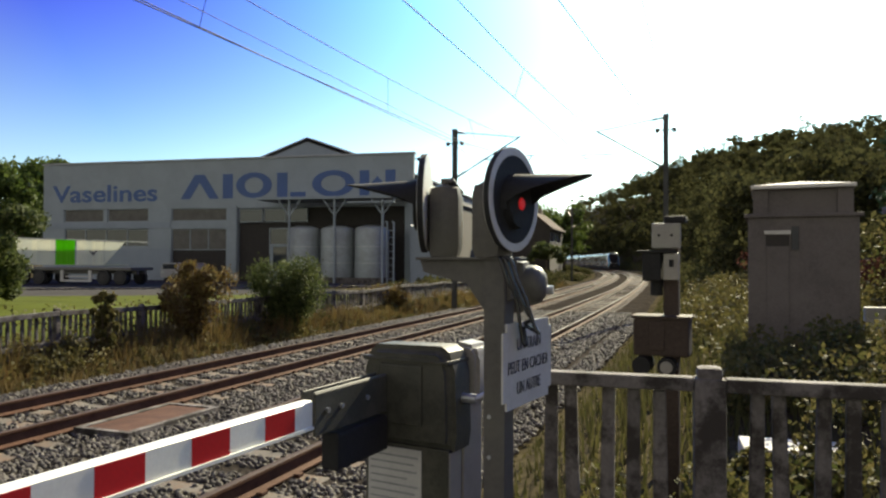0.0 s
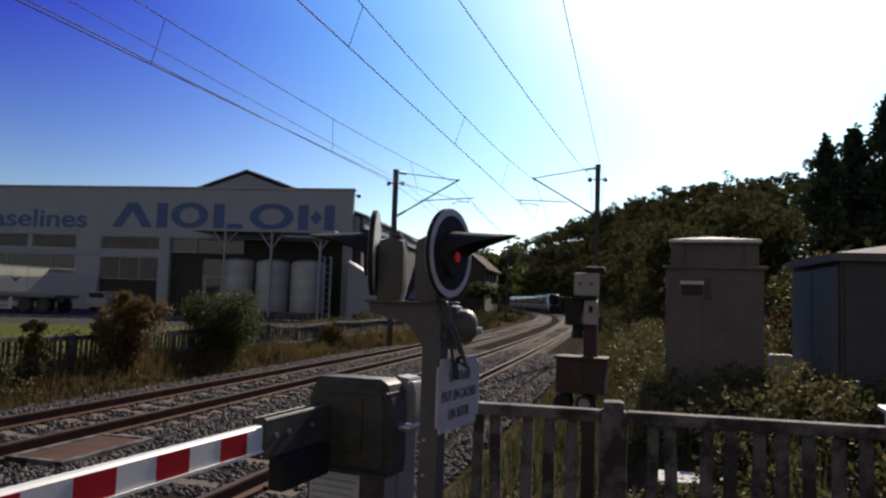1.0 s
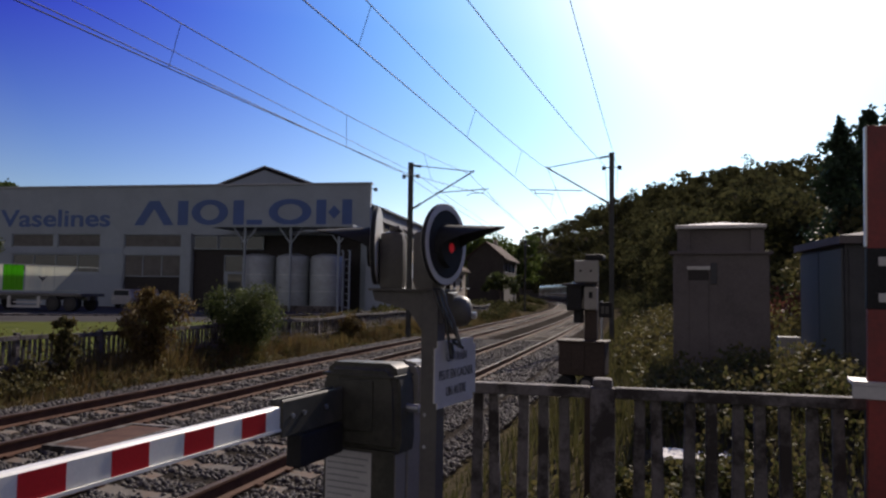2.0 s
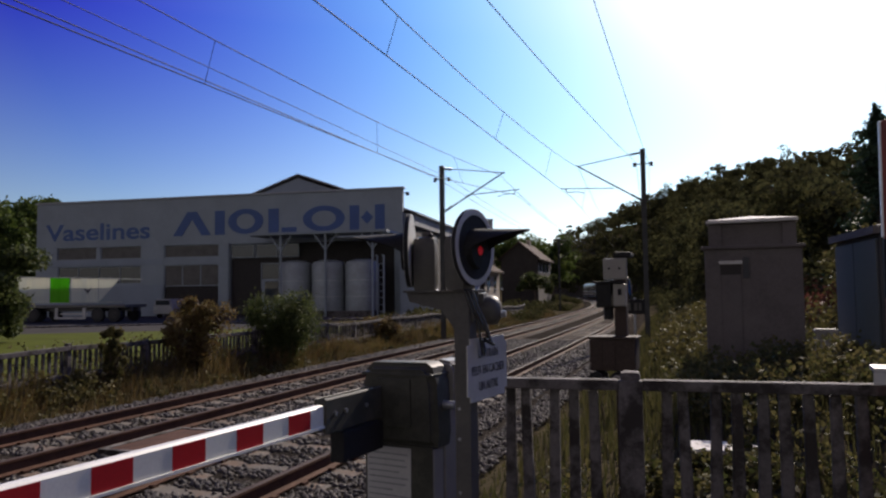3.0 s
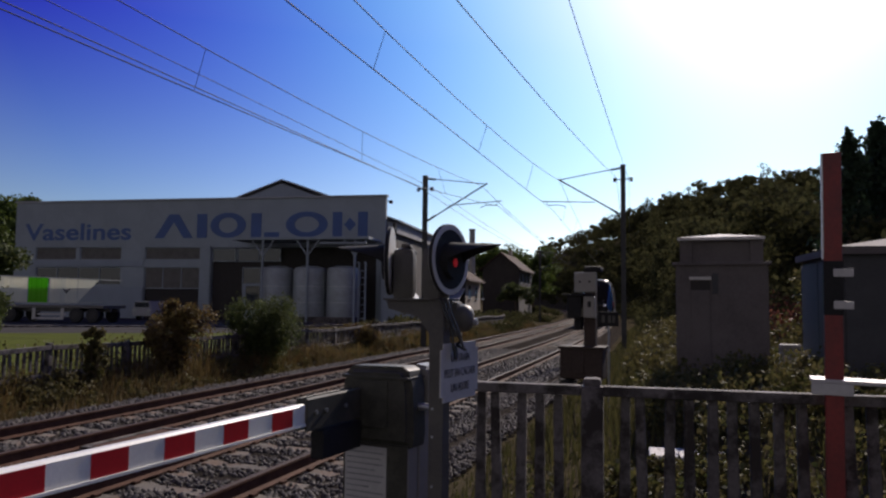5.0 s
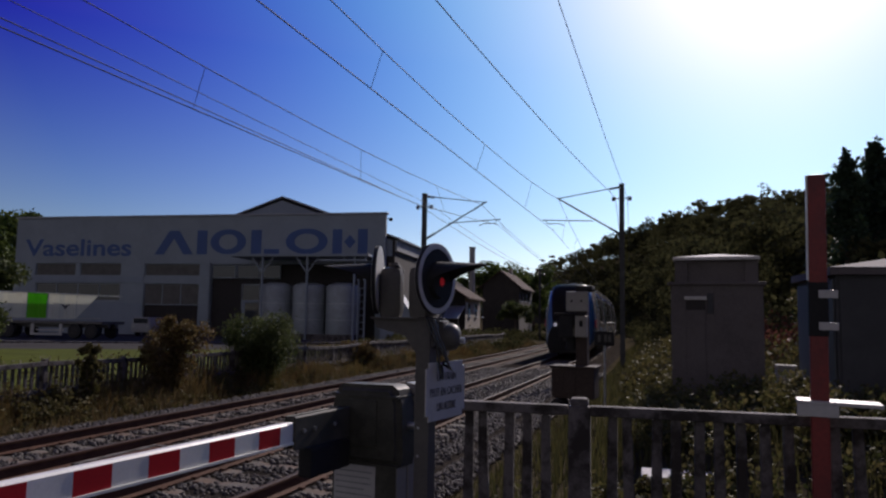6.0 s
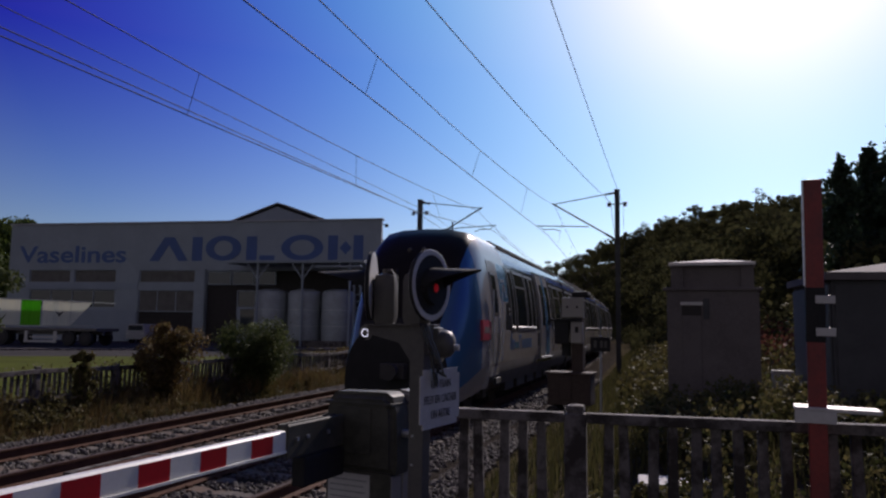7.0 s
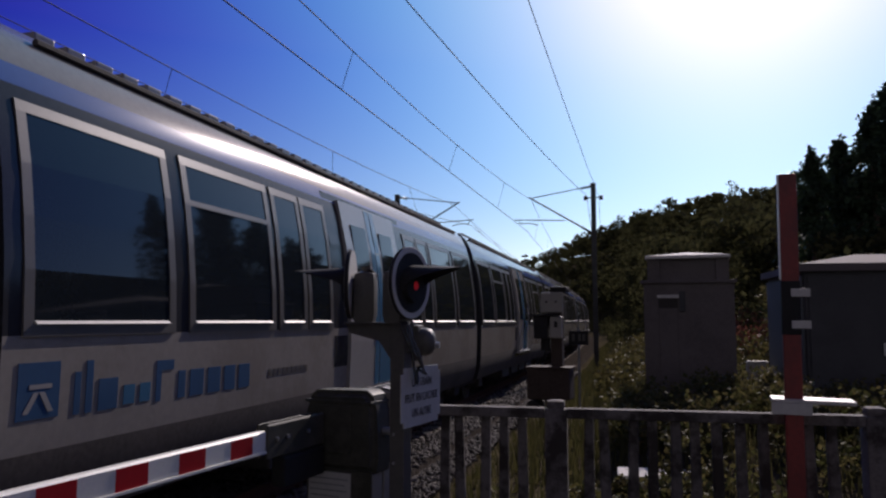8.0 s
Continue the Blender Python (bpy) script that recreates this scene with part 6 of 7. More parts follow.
def car_door(parent, y0, y1):
    """A plug door of two leaves, pale and blue, standing proud of a dark recess."""
    w = (y1 - y0) / 2
    for s in (1, -1):
        bm = bmesh.new()
        side_panel(bm, y0 - 0.42, y1 + 0.42, 0.84, 3.56, 0.006, 0.02, (s,))
        part("door_surround", bm, M["t_band"], parent, "dark door surround")
        for k in range(2):
            a, b = y0 + w * k, y0 + w * (k + 1) - 0.015
            bm = bmesh.new()
            side_panel(bm, a, b, 1.0, 3.5, 0.05, 0.05, (s,), 0)
            lf = part("door", bm, M["t_white"], parent, "pale plug door leaf")
            bm = bmesh.new()
            if k == 0:
                side_panel(bm, b - 0.16, b - 0.004, 1.02, 3.48, 0.054, 0.01, (s,))
            else:
                side_panel(bm, a + 0.004, a + 0.55, 1.02, 1.9, 0.054, 0.01, (s,))
                side_panel(bm, a + 0.004, a + 0.16, 1.9, 3.48, 0.054, 0.01, (s,))
            part("blue_strip", bm, M["t_sky"], lf, "light blue door strip")
            bm = bmesh.new()
            side_panel(bm, a + 0.26, b - 0.26, 1.95, 3.2, 0.056, 0.01, (s,))
            part("pane", bm, M["t_glass"], lf)
            bm = bmesh.new()
            box(bm, s * 1.47 - 0.02, s * 1.47 + 0.02, (b - 0.09 if k == 0 else a + 0.05), (b - 0.05 if k == 0 else a + 0.09), 1.65, 1.85, 0.008)
            part("handle", bm, M["black"], lf)
        bm = bmesh.new()
        side_panel(bm, y0 - 0.05, y1 + 0.05, 0.93, 0.985, 0.09, 0.09, (s,))
        part("step", bm, M["steel"], parent, "metal door step")


def bogie(parent, y):
    bm = bmesh.new()
    for s in (1, -1):
        box(bm, s * 0.95, s * 1.12, y - 1.6, y + 1.6, 0.42, 0.62, 0.03)
        for d in (-1.15, 1.15):
            box(bm, s * 0.98, s * 1.2, y + d - 0.17, y + d + 0.17, 0.32, 0.6, 0.03)
    box(bm, -1.12, 1.12, y - 0.25, y + 0.25, 0.45, 0.6, 0.03)
    b = part("bogie", bm, M["t_under"], parent, "dark bogie frame")
    for d in (-1.15, 1.15):
        for s in (1, -1):
            bm = bmesh.new()
            rod(bm, (s * 0.69, y + d, 0.44), (s * 0.82, y + d, 0.44), 0.44, n=20)
            rod(bm, (s * 0.82, y + d, 0.44), (s * 0.9, y + d, 0.44), 0.18, n=12)
            part("wheel", bm, M["t_under"], b, smooth=True)


def underframe(t, y0, y1):
    bm = bmesh.new()
    box(bm, -1.2, 1.2, y0, y1, 0.62, 0.9, 0.02)
    y = y0 + 3.4
    while y + 1.2 < y1 - 3.0:
        box(bm, -1.25, 1.25, y, y + 1.1, 0.32, 0.66, 0.03)
        y += 1.5
    part("underframe", bm, M["t_under"], t, "dark equipment under the floor")
    bm = bmesh.new()
    side_panel(bm, y0 + 2.8, y1 - 2.8, 0.58, 0.83, -0.03, 0.03)
    part("skirt", bm, M["t_under"], t)


def roof_kit(t, y0, y1):
    bm = bmesh.new()
    box(bm, -0.8, 0.8, -0.1, 0.1, 3.9, 4.07, 0.015)
    me = mesh_of("roof_rib", bm, M["t_roof"])
    y = y0 + 0.6
    while y < y1 - 0.4:
        rib = new("roof_rib", me)
        rib.parent, rib.matrix_basis = t, pose(0, y, 0)
        y += 0.32
    for s in (1, -1):
        bm = bmesh.new()
        rod(bm, (s * 1.02, y0 + 0.3, 3.88), (s * 1.02, y1 - 0.3, 3.88), 0.03, n=6)
        part("roof_gutter", bm, M["t_under"], t)


BODY = ["t_white", "t_band", "t_reflect", "t_roof", "t_blue", "t_screen", "black", "t_grey", "t_skirt"]


def name_bars(car, at, wide=1.09, low=1.33, tall=0.9):
    """The operator's name, as plain bars low on the side."""
    for s in (1, -1):
        for y0, y1, z0, z1, col in ((0.0, 0.07, 1.3, 1.66, "t_name"), (0.13, 0.21, 1.3, 1.75, "t_name"), (0.28, 0.52, 1.3, 1.58, "t_name"), (0.6, 0.75, 1.32, 1.5, "t_sky"), (0.82, 0.97, 1.32, 1.5, "t_sky"), (1.05, 1.13, 1.3, 1.7, "t_name"), (1.13, 1.32, 1.6, 1.7, "t_name"), (1.4, 1.52, 1.3, 1.58, "t_name"), (1.6, 1.84, 1.3, 1.58, "t_name"), (1.92, 2.16, 1.3, 1.58, "t_name"), (2.24, 2.46, 1.3, 1.58, "t_name"), (2.54, 2.78, 1.3, 1.58, "t_name")):
            bm = bmesh.new()
            side_panel(bm, at + wide * y0, at + wide * y1, low + tall * (z0 - 1.3), low + tall * (z1 - 1.3), 0.005, 0.004, (s,))
            part("name_bar", bm, M[col], car, "plain bar of the operator's name")


def build_middle_car(length=12.6):
    t = thing("train_carriage", "pale grey commuter train carriage with a dark window band", "train carriage", "carriages of the train")
    bm = bmesh.new()
    loft(bm, [(0.0, HALF), (length * 0.25, HALF), (length * 0.5, HALF), (length * 0.75, HALF), (length, HALF)], band)
    part("body", bm, [M[n] for n in BODY], t, smooth=True)
    c = length / 2
    car_door(t, c - 1.05, c + 1.05)
    for flip in (False, True):
        for a, b, h in ((0.22, 1.58, False), (1.93, 3.26, True), (3.50, 3.99, False), (4.19, 4.70, False)):
            car_window(t, *((length - b, length - a) if flip else (a, b)), hopper=h)
    underframe(t, 0.2, length - 0.2)
    bogie(t, length + 0.2)
    roof_kit(t, 0.2, length - 0.2)
    bm = bmesh.new()
    half = [(x * 0.94, 0.6 + (z - 0.6) * 0.965) for x, z in HALF]
    loft(bm, [(length + 0.002, half), (length + 0.2, half), (length + 0.448, half)], lambda y, x, z: 0)
    part("gangway_bellows", bm, M["t_under"], t, "black gangway bellows")
    return t


def build_lead_car():
    """The leading car: raked nose, cab and the first saloon. The nose tip lies at y = 0."""
    t = thing("train_leading_car", "leading commuter train car with a blue raked nose and black windscreen", "train carriage", "carriages of the train")
    L = 15.0

    def nose(y):
        """Height of the roof, width and height of the lower edge, y behind the tip."""
        top = 4.06 if y >= 1.9 else 1.75 + 2.31 * (1 - (1 - y / 1.9) ** 1.55)
        wide = 1.0 if y >= 2.2 else 0.76 + 0.24 * (1 - (1 - y / 2.2) ** 2.2)
        low = 0.55 if y >= 1.6 else 0.34 + 0.21 * (y / 1.6) ** 1.5
        return top, wide, low

    secs = []
    for y in (0.0, 0.05, 0.16, 0.32, 0.55, 0.8, 1.1, 1.45, 1.8, 2.2, 2.6, 3.0, 4.2, 8, 12, L):
        top, w, low = nose(y)
        half = []
        for x, z in HALF:
            zz = low + (z - 0.55) * (top - low) / (4.06 - 0.55)
            half.append((x * w, zz))
        secs.append((y, half))

    def pick(y, x, z):
        if y < 1.95:
            top, wide, low = nose(y)
            level = 0.55 + (z - low) * 3.51 / (top - low)
            if y < 0.02 or (x < 1.04 * wide and z > 0.95):
                return 5 if z > 1.95 else 6
            if level < 1.1:
                return 7 if y > 0.2 else 6
            return 4 if y < 1.6 else 0
        if y < 4.15:
            return 8 if z < 1.07 and y > 2.1 else 0
        return band(y, x, z)

    bm = bmesh.new()
    loft(bm, secs, pick)
    for e in bm.edges:
        e.smooth = True
    part("body", bm, [M[n] for n in BODY], t, smooth=True)
    for s in (1, -1):
        # cab door with rails, its window open
        bm = bmesh.new()
        side_panel(bm, 2.25, 3.02, 0.8, 3.38, 0.014, 0.03, (s,))
        cd = part("cab_door", bm, M["t_white"], t, "pale cab door")
        bm = bmesh.new()
        side_panel(bm, 2.38, 2.8, 2.2, 3.05, 0.018, 0.02, (s,))
        part("cab_window", bm, M["t_glass"], cd)
        bm = bmesh.new()
        for a, b, c, d in ((2.33, 2.85, 2.15, 2.2), (2.33, 2.85, 3.05, 3.1), (2.33, 2.38, 2.2, 3.05), (2.8, 2.85, 2.2, 3.05)):
            side_panel(bm, a, b, c, d, 0.024, 0.02, (s,))
        part("cab_window_frame", bm, M["t_frame"], cd)
        for y in (2.2, 3.1):
            bm = bmesh.new()
            rod(bm, (s * 1.46, y, 1.1), (s * 1.45, y, 2.7), 0.018, n=8)
            part("grab_rail", bm, M["steel"], cd, "steel grab rail")
        bm = bmesh.new()
        side_panel(bm, 2.72, 2.92, 1.3, 1.75, 0.018, 0.02, (s,))
        part("recess", bm, M["t_frame"], cd)
        bm = bmesh.new()
        box(bm, s * 1.40, s * 1.47, 2.4, 2.9, 0.62, 0.76, 0.02)
        part("cab_step", bm, M["black"], cd)
        bm = bmesh.new()
        for k in range(2):
            side_panel(bm, 1.95, 2.15, 1.45 - k * 0.42, 1.75 - k * 0.42, 0.006, 0.02, (s,))
        part("hatch", bm, M["t_white"], t)
        bm = bmesh.new()
        side_panel(bm, 1.95, 2.06, 1.62, 2.0, 0.014, 0.03, (s,))
        side_panel(bm, 1.35, 1.95, 1.60, 2.02, 0.012, 0.10, (s,))
        em = part("emblem", bm, M["t_red"], t, "plain dark red emblem")
        bm = bmesh.new()
        for k in range(4):
            side_panel(bm, 1.46 + k * 0.12, 1.54 + k * 0.12, 1.75, 1.88, 0.016, 0.01, (s,))
        part("emblem_bar", bm, M["t_white"], em)
        # rounded blue panel with a plain pale bar and chevron
        rows, r = [], 0.15
        for k in range(33):
            u = 0.5 - 0.5 * math.cos(math.pi * k / 32)
            z = 2.49 + 0.89 * u
            d = max(0.0, r - min(z - 2.49, 3.38 - z))
            e = r - math.sqrt(max(0.0, r * r - d * d))
            rows.append((z, 3.22 + e, 4.11 - e))
        bm = bmesh.new()
        skin(bm, rows, 0.006, s)
        logo = part("blue_panel", bm, M["t_sky"], t, "rounded light blue square panel")
        bm = bmesh.new()
        skin(bm, [(2.95, 3.44, 3.80), (2.985, 3.46, 3.86), (3.02, 3.52, 3.87)], 0.010, s)
        part("plain_bar", bm, M["t_white"], logo, "plain pale bar")
        for way in (-1, 1):
            bm = bmesh.new()
            skin(bm, [(2.58, 3.67 + way * 0.24 - 0.05, 3.67 + way * 0.24 + 0.05), (2.90, 3.67 + way * 0.05 - 0.05, 3.67 + way * 0.05 + 0.05)], 0.010 + 0.001 * way, s)
            part("plain_stripe", bm, M["t_white"], logo, "plain pale slanting stripe")
    for s in (1, -1):
        bm = bmesh.new()
        rows = [(1.81, 3.60, 4.29), (2.46, 3.79, 4.29), (2.475, 4.12, 4.29), (3.36, 4.13, 4.29), (3.40, 4.15, 4.29), (3.43, 4.19, 4.29), (3.448, 4.26, 4.29)]
        skin(bm, rows, 0.004, s)
        part("window_band", bm, M["t_band"], t, "dark band with a slanting front edge")
        bm = bmesh.new()
        skin(bm, [(1.07 + 0.74 * k / 12, 3.16 + 0.44 * (k / 12) ** 0.75, 4.21) for k in range(13)], 0.003, s, 0.003)
        part("dusty_panel", bm, M["t_grey"], t, "dusty grey lower side with a curved front edge")
        for k, z in enumerate((2.28, 2.16)):
            bm = bmesh.new()
            side_panel(bm, 4.12, 4.19, z, z + 0.07, 0.012, 0.012, (s,))
            part("door_button", bm, M["label"], t, "small pale notice beside the window")
    car_window(t, 4.40, 4.77)
    car_window(t, 5.16, 6.48, hopper=True)
    car_window(t, 6.74, 7.22)
    car_window(t, 7.42, 7.89)
    car_door(t, 8.68, 10.8)
    car_window(t, 11.45, 11.85)
    car_window(t, 12.05, 13.3, hopper=True)
    car_window(t, 13.5, 14.75)
    name_bars(t, 4.17)
    # lamps in the nose
    for s in (1, -1):
        bm = bmesh.new()
        rod(bm, (s * 0.64, 0.22, 1.73), (s * 0.66, 0.00, 1.73), 0.17, 0.15, n=20)
        hl = part("headlight", bm, M["t_frame"], t, "round headlamp unit", smooth=True)
        bm = bmesh.new()
        for k in range(20):
            p, q = 2 * math.pi * k / 20, 2 * math.pi * (k + 1) / 20
            vs = [bm.verts.new((s * 0.662 + r * math.cos(a), -0.006, 1.73 + r * math.sin(a))) for a in (p, q) for r in (0.062, 0.084)]
            bm.faces.new((vs[0], vs[1], vs[3], vs[2]))
        bmesh.ops.recalc_face_normals(bm, faces=bm.faces)
        part("lamp_ring", bm, M["headlight"], hl, "glowing white lamp ring")
        bm = bmesh.new()
        rod(bm, (s * 0.16, 1.22, 3.52), (s * 0.16, 1.1, 3.50), 0.04, n=12)
        part("roof_lamp", bm, M["t_frame"], t, "small unlit roof marker lamp")
    bm = bmesh.new()
    for k in range(3):
        box(bm, -0.75 + k * 0.085, -0.69 + k * 0.085, 0.02, 0.05, 2.02, 2.10)
    part("number_bar", bm, M["t_frame"], t, m=pose(1.2, 0.06, 0.06))
    bm = bmesh.new()
    box(bm, -0.5, 0.5, -0.02, 0.05, 1.715, 1.74, 0.006)
    part("nose_strip", bm, M["t_grey"], t, "thin pale strip between the lamps")
    for sd, turn in ((-1, 24), (1, 40)):
        bm = bmesh.new()
        rod(bm, (0, 0, 0), (0, 0.42, 0.62), 0.014, n=6)
        rod(bm, (0, 0.2, 0.33), (0, 0.62, 0.93), 0.02, n=6)
        part("wiper", bm, M["black"], t, "black windscreen wiper", m=pose(sd * 0.16, 0.16, 2.14, 0, turn - 32, 0))
    bm = bmesh.new()
    box(bm, -0.25, 0.25, -0.25, 0.3, 0.85, 1.15, 0.04)
    rod(bm, (0, -0.25, 1.0), (0, -0.42, 1.0), 0.16, n=12)
    part("coupler", bm, M["t_under"], t, "dark automatic coupler")
    bm = bmesh.new()
    box(bm, -1.05, 1.05, 0.1, 0.35, 0.2, 0.6, 0.06)
    part("snow_guard", bm, M["t_under"], t)
    underframe(t, 1.0, L - 0.2)
    bogie(t, 3.6)
    bogie(t, L + 0.2)
    roof_kit(t, 4.0, L - 0.2)
    bm = bmesh.new()
    rod(bm, (0.45, 2.3, 4.0), (0.45, 2.3, 4.25), 0.02, n=6)
    part("aerial", bm, M["black"], t)
    bm = bmesh.new()
    half = [(x * 0.94, 0.6 + (z - 0.6) * 0.965) for x, z in HALF]
    loft(bm, [(L + 0.002, half), (L + 0.448, half)], lambda y, x, z: 0)
    part("gangway_bellows", bm, M["t_under"], t, "black gangway bellows")
    return t, L


lead, lead_length = build_lead_car()
first = build_middle_car()
carriages = [(lead, 0.0, lead_length)]
at_y = lead_length + 0.45
for k in range(6):
    c = first if k == 0 else copy_thing(first, pose(0, 0, 0))
    carriages.append((c, at_y, 12.6))
    at_y += 12.6 + 0.45


name_bars(carriages[1][0], 0.6, 0.81, 1.27, 0.8)
for sd in (1, -1):
    bm = bmesh.new()
    side_panel(bm, 0.13, 0.47, 1.28, 1.64, 0.005, 0.004, (sd,))
    mark = part("name_mark", bm, M["t_name"], carriages[1][0], "plain blue mark beside the name")
    bm = bmesh.new()
    side_panel(bm, 0.22, 0.40, 1.47, 1.50, 0.008, 0.004, (sd,))
    part("plain_bar", bm, M["t_white"], mark)
    for way in (-1, 1):
        bm = bmesh.new()
        skin(bm, [(1.32, 0.30 + way * 0.1 - 0.022, 0.30 + way * 0.1 + 0.022), (1.45, 0.30 + way * 0.02 - 0.022, 0.30 + way * 0.02 + 0.022)], 0.008 + 0.001 * way, sd)
        part("plain_stripe", bm, M["t_white"], mark)
    bm = bmesh.new()
    for k in range(9):
        side_panel(bm, 3.22 + 0.1 * k, 3.29 + 0.1 * k, 1.34, 1.41, 0.005, 0.004, (sd,))
    part("small_name_bars", bm, M["t_frame"], carriages[1][0], "row of small grey bars")


# ---- plants ----
def leaf_cloud(rng, centres, radii, per, size, flat=0.75):
    """Leaves scattered through rounded clumps: an array of n x 4 x 3."""
    centres, radii = np.asarray(centres, float), np.asarray(radii, float)
    n = len(centres) * per
    d = rng.normal(size=(n, 3))
    d /= np.linalg.norm(d, axis=1, keepdims=True)
    r = rng.random(n) ** 0.45 * (1 + 0.25 * rng.normal(size=n) * (rng.random(n) < 0.25))
    p = np.repeat(centres, per, 0) + d * (r * np.repeat(radii, per))[:, None] * np.array([1, 1, flat])
    return leaves_at(rng, p, size * rng.uniform(0.6, 1.3, n))


def leaves_at(rng, p, size):
    n = len(p)
    u = rng.normal(size=(n, 3))
    u /= np.linalg.norm(u, axis=1, keepdims=True)
    v = np.cross(u, rng.normal(size=(n, 3)))
    v /= np.linalg.norm(v, axis=1, keepdims=True)
    a, b = u * size[:, None], v * size[:, None] * 0.6
    return np.stack([p - a * 0.5, p + b * 0.5, p + a * 0.5, p - b * 0.5], 1)


def blades(rng, x, y, z, height, width, lean=0.35):
    n = len(x)
    a = rng.uniform(0, 2 * math.pi, n)
    side = np.stack([np.cos(a), np.sin(a), np.zeros(n)], -1) * (width / 2)[:, None]
    b = rng.uniform(0, 2 * math.pi, n)
    tip = np.stack([np.cos(b) * lean * height * rng.random(n), np.sin(b) * lean * height * rng.random(n), height], -1)
    base = np.stack([x, y, z], -1)
    return np.stack([base - side, base + side, base + tip + side * 0.25, base + tip - side * 0.25], 1)


def tree_limbs(bm, rng, height, spread, trunk):
    pts = [Vector((0, 0, -0.2)), Vector((0.06 * height * rng.normal() * 0.3, 0, height * 0.35)), Vector((0.05 * rng.normal(), 0.1 * rng.normal(), height * 0.8))]
    for (p, q), (r0, r1) in zip(zip(pts, pts[1:]), ((trunk, trunk * 0.7), (trunk * 0.7, trunk * 0.2))):
        rod(bm, p, q, r0, r1, n=8)
    ends = []
    for k in range(9):
        s = 0.3 + 0.5 * k / 9
        a = k * 2.4 + rng.random()
        p = pts[1].lerp(pts[2], max(0.0, (s - 0.35) / 0.45))
        q = p + Vector((math.cos(a) * spread * (0.55 + 0.3 * rng.random()), math.sin(a) * spread * (0.55 + 0.3 * rng.random()), height * (0.08 + 0.15 * rng.random())))
        rod(bm, p, q, trunk * 0.35, trunk * 0.1, n=6)
        ends.append(q)
    return ends


def build_tree(name, label, x, y, height, spread, material, seed, per=260, size=0.16, trunk=0.14, skirt=0):
    rng = np.random.default_rng(seed)
    z = float(ground_z(x, y))
    t = thing(name, label, "tree", m=pose(x, y, z))
    bm = bmesh.new()
    ends = tree_limbs(bm, rng, height, spread, trunk)
    part("trunk", bm, M["bark"], t, smooth=True)
    cs, rs = [], []
    for e in ends:
        for _ in range(4):
            cs.append([e.x + rng.normal() * spread * 0.25, e.y + rng.normal() * spread * 0.25, e.z + rng.normal() * height * 0.09])
            rs.append(spread * rng.uniform(0.2, 0.38))
    for _ in range(6):
        cs.append([rng.normal() * spread * 0.3, rng.normal() * spread * 0.3, height * rng.uniform(0.75, 0.95)])
        rs.append(spread * rng.uniform(0.2, 0.35))
    for _ in range(skirt):
        a = rng.uniform(0, 6.283)
        cs.append([math.cos(a) * spread * 0.62, math.sin(a) * spread * 0.62, height * rng.uniform(0.16, 0.55)])
        rs.append(spread * rng.uniform(0.2, 0.34))
    crown = new("crown", quads("crown", leaf_cloud(rng, cs, rs, per, size), M[material]))
    crown.parent = t


build_tree("garden_tree", "leafy green tree on the lawn by the yard", -24.9, 17.8, 3.2, 1.8, "leaf_bush", 11, 420, 0.17, skirt=30)
for i, (x, y, h, s) in enumerate(((-62, 48, 10.5, 4.0), (-68, 54, 12, 4.5), (-74, 46, 11, 4.5), (-58.5, 52, 9, 3.5))):
    build_tree("yard_tree", "leafy tree behind the factory", x, y, h, s, "leaf", 20 + i, 200, 0.42, 0.25)
for i, (x, y, h, s) in enumerate(((-33, 126, 11.5, 4.5), (-28, 130, 11.0, 4.0), (-38, 128, 12, 4.5), (-31.0, 122, 9.5, 3.5))):
    build_tree("house_tree", "dark tree behind the barn", x, y, h, s, "leaf", 40 + i, 170, 0.5, 0.25)
build_tree("small_tree", "small tree beside the barn wall", -23.6, 98, 4.6, 2.0, "leaf_bush", 51, 150, 0.3, 0.1)


def build_bush(label, x, y, w, h, material, seed, per=420, size=0.085):
    rng = np.random.default_rng(seed)
    z = float(ground_z(x, y))
    t = thing("bush", label, "bush", "lineside bushes", m=pose(x, y, z))
    bm = bmesh.new()
    cs, rs = [], []
    for k in range(13):
        a = k * 2.4
        q = Vector((math.cos(a) * w * 0.42 * rng.random(), math.sin(a) * w * 0.42 * rng.random(), h * rng.uniform(0.5, 0.9)))
        rod(bm, (q.x * 0.15, q.y * 0.15, -0.1), q, 0.018, 0.006, n=5)
        for u in (0.3, 0.55, 0.8, 1.0):
            cs.append([q.x * u * 1.15 + rng.normal() * 0.05, q.y * u * 1.15 + rng.normal() * 0.05, q.z * u])
            rs.append(w * rng.uniform(0.09, 0.2))
    part("stems", bm, M["bark"], t)
    o = new("leaves", quads("leaves", leaf_cloud(rng, cs, rs, per, size, 1.0), M[material]))
    o.parent = t


build_bush("brown and ochre lineside bush", -12.15, 14.3, 1.7, 2.35, "leaf_brown", 61, 260)
build_bush("green leafy lineside bush", -12.35, 18.5, 2.5, 2.45, "leaf_bush", 62, 420)
build_bush("pale climbing plant on the fence", -12.1, 11.6, 0.55, 1.6, "weed_green", 63, 120)
build_bush("low brown shrub beside the far track", -13.0, 27.0, 1.6, 1.2, "leaf_brown", 64, 160)


def scatter(rng, n, o0, o1, y0, y1, power=1.5):
    y = y0 + (y1 - y0) * rng.random(n) ** power
    o = rng.uniform(o0, o1, n)
    x = line(y) + o
    return x, y, ground_z(x, y), o


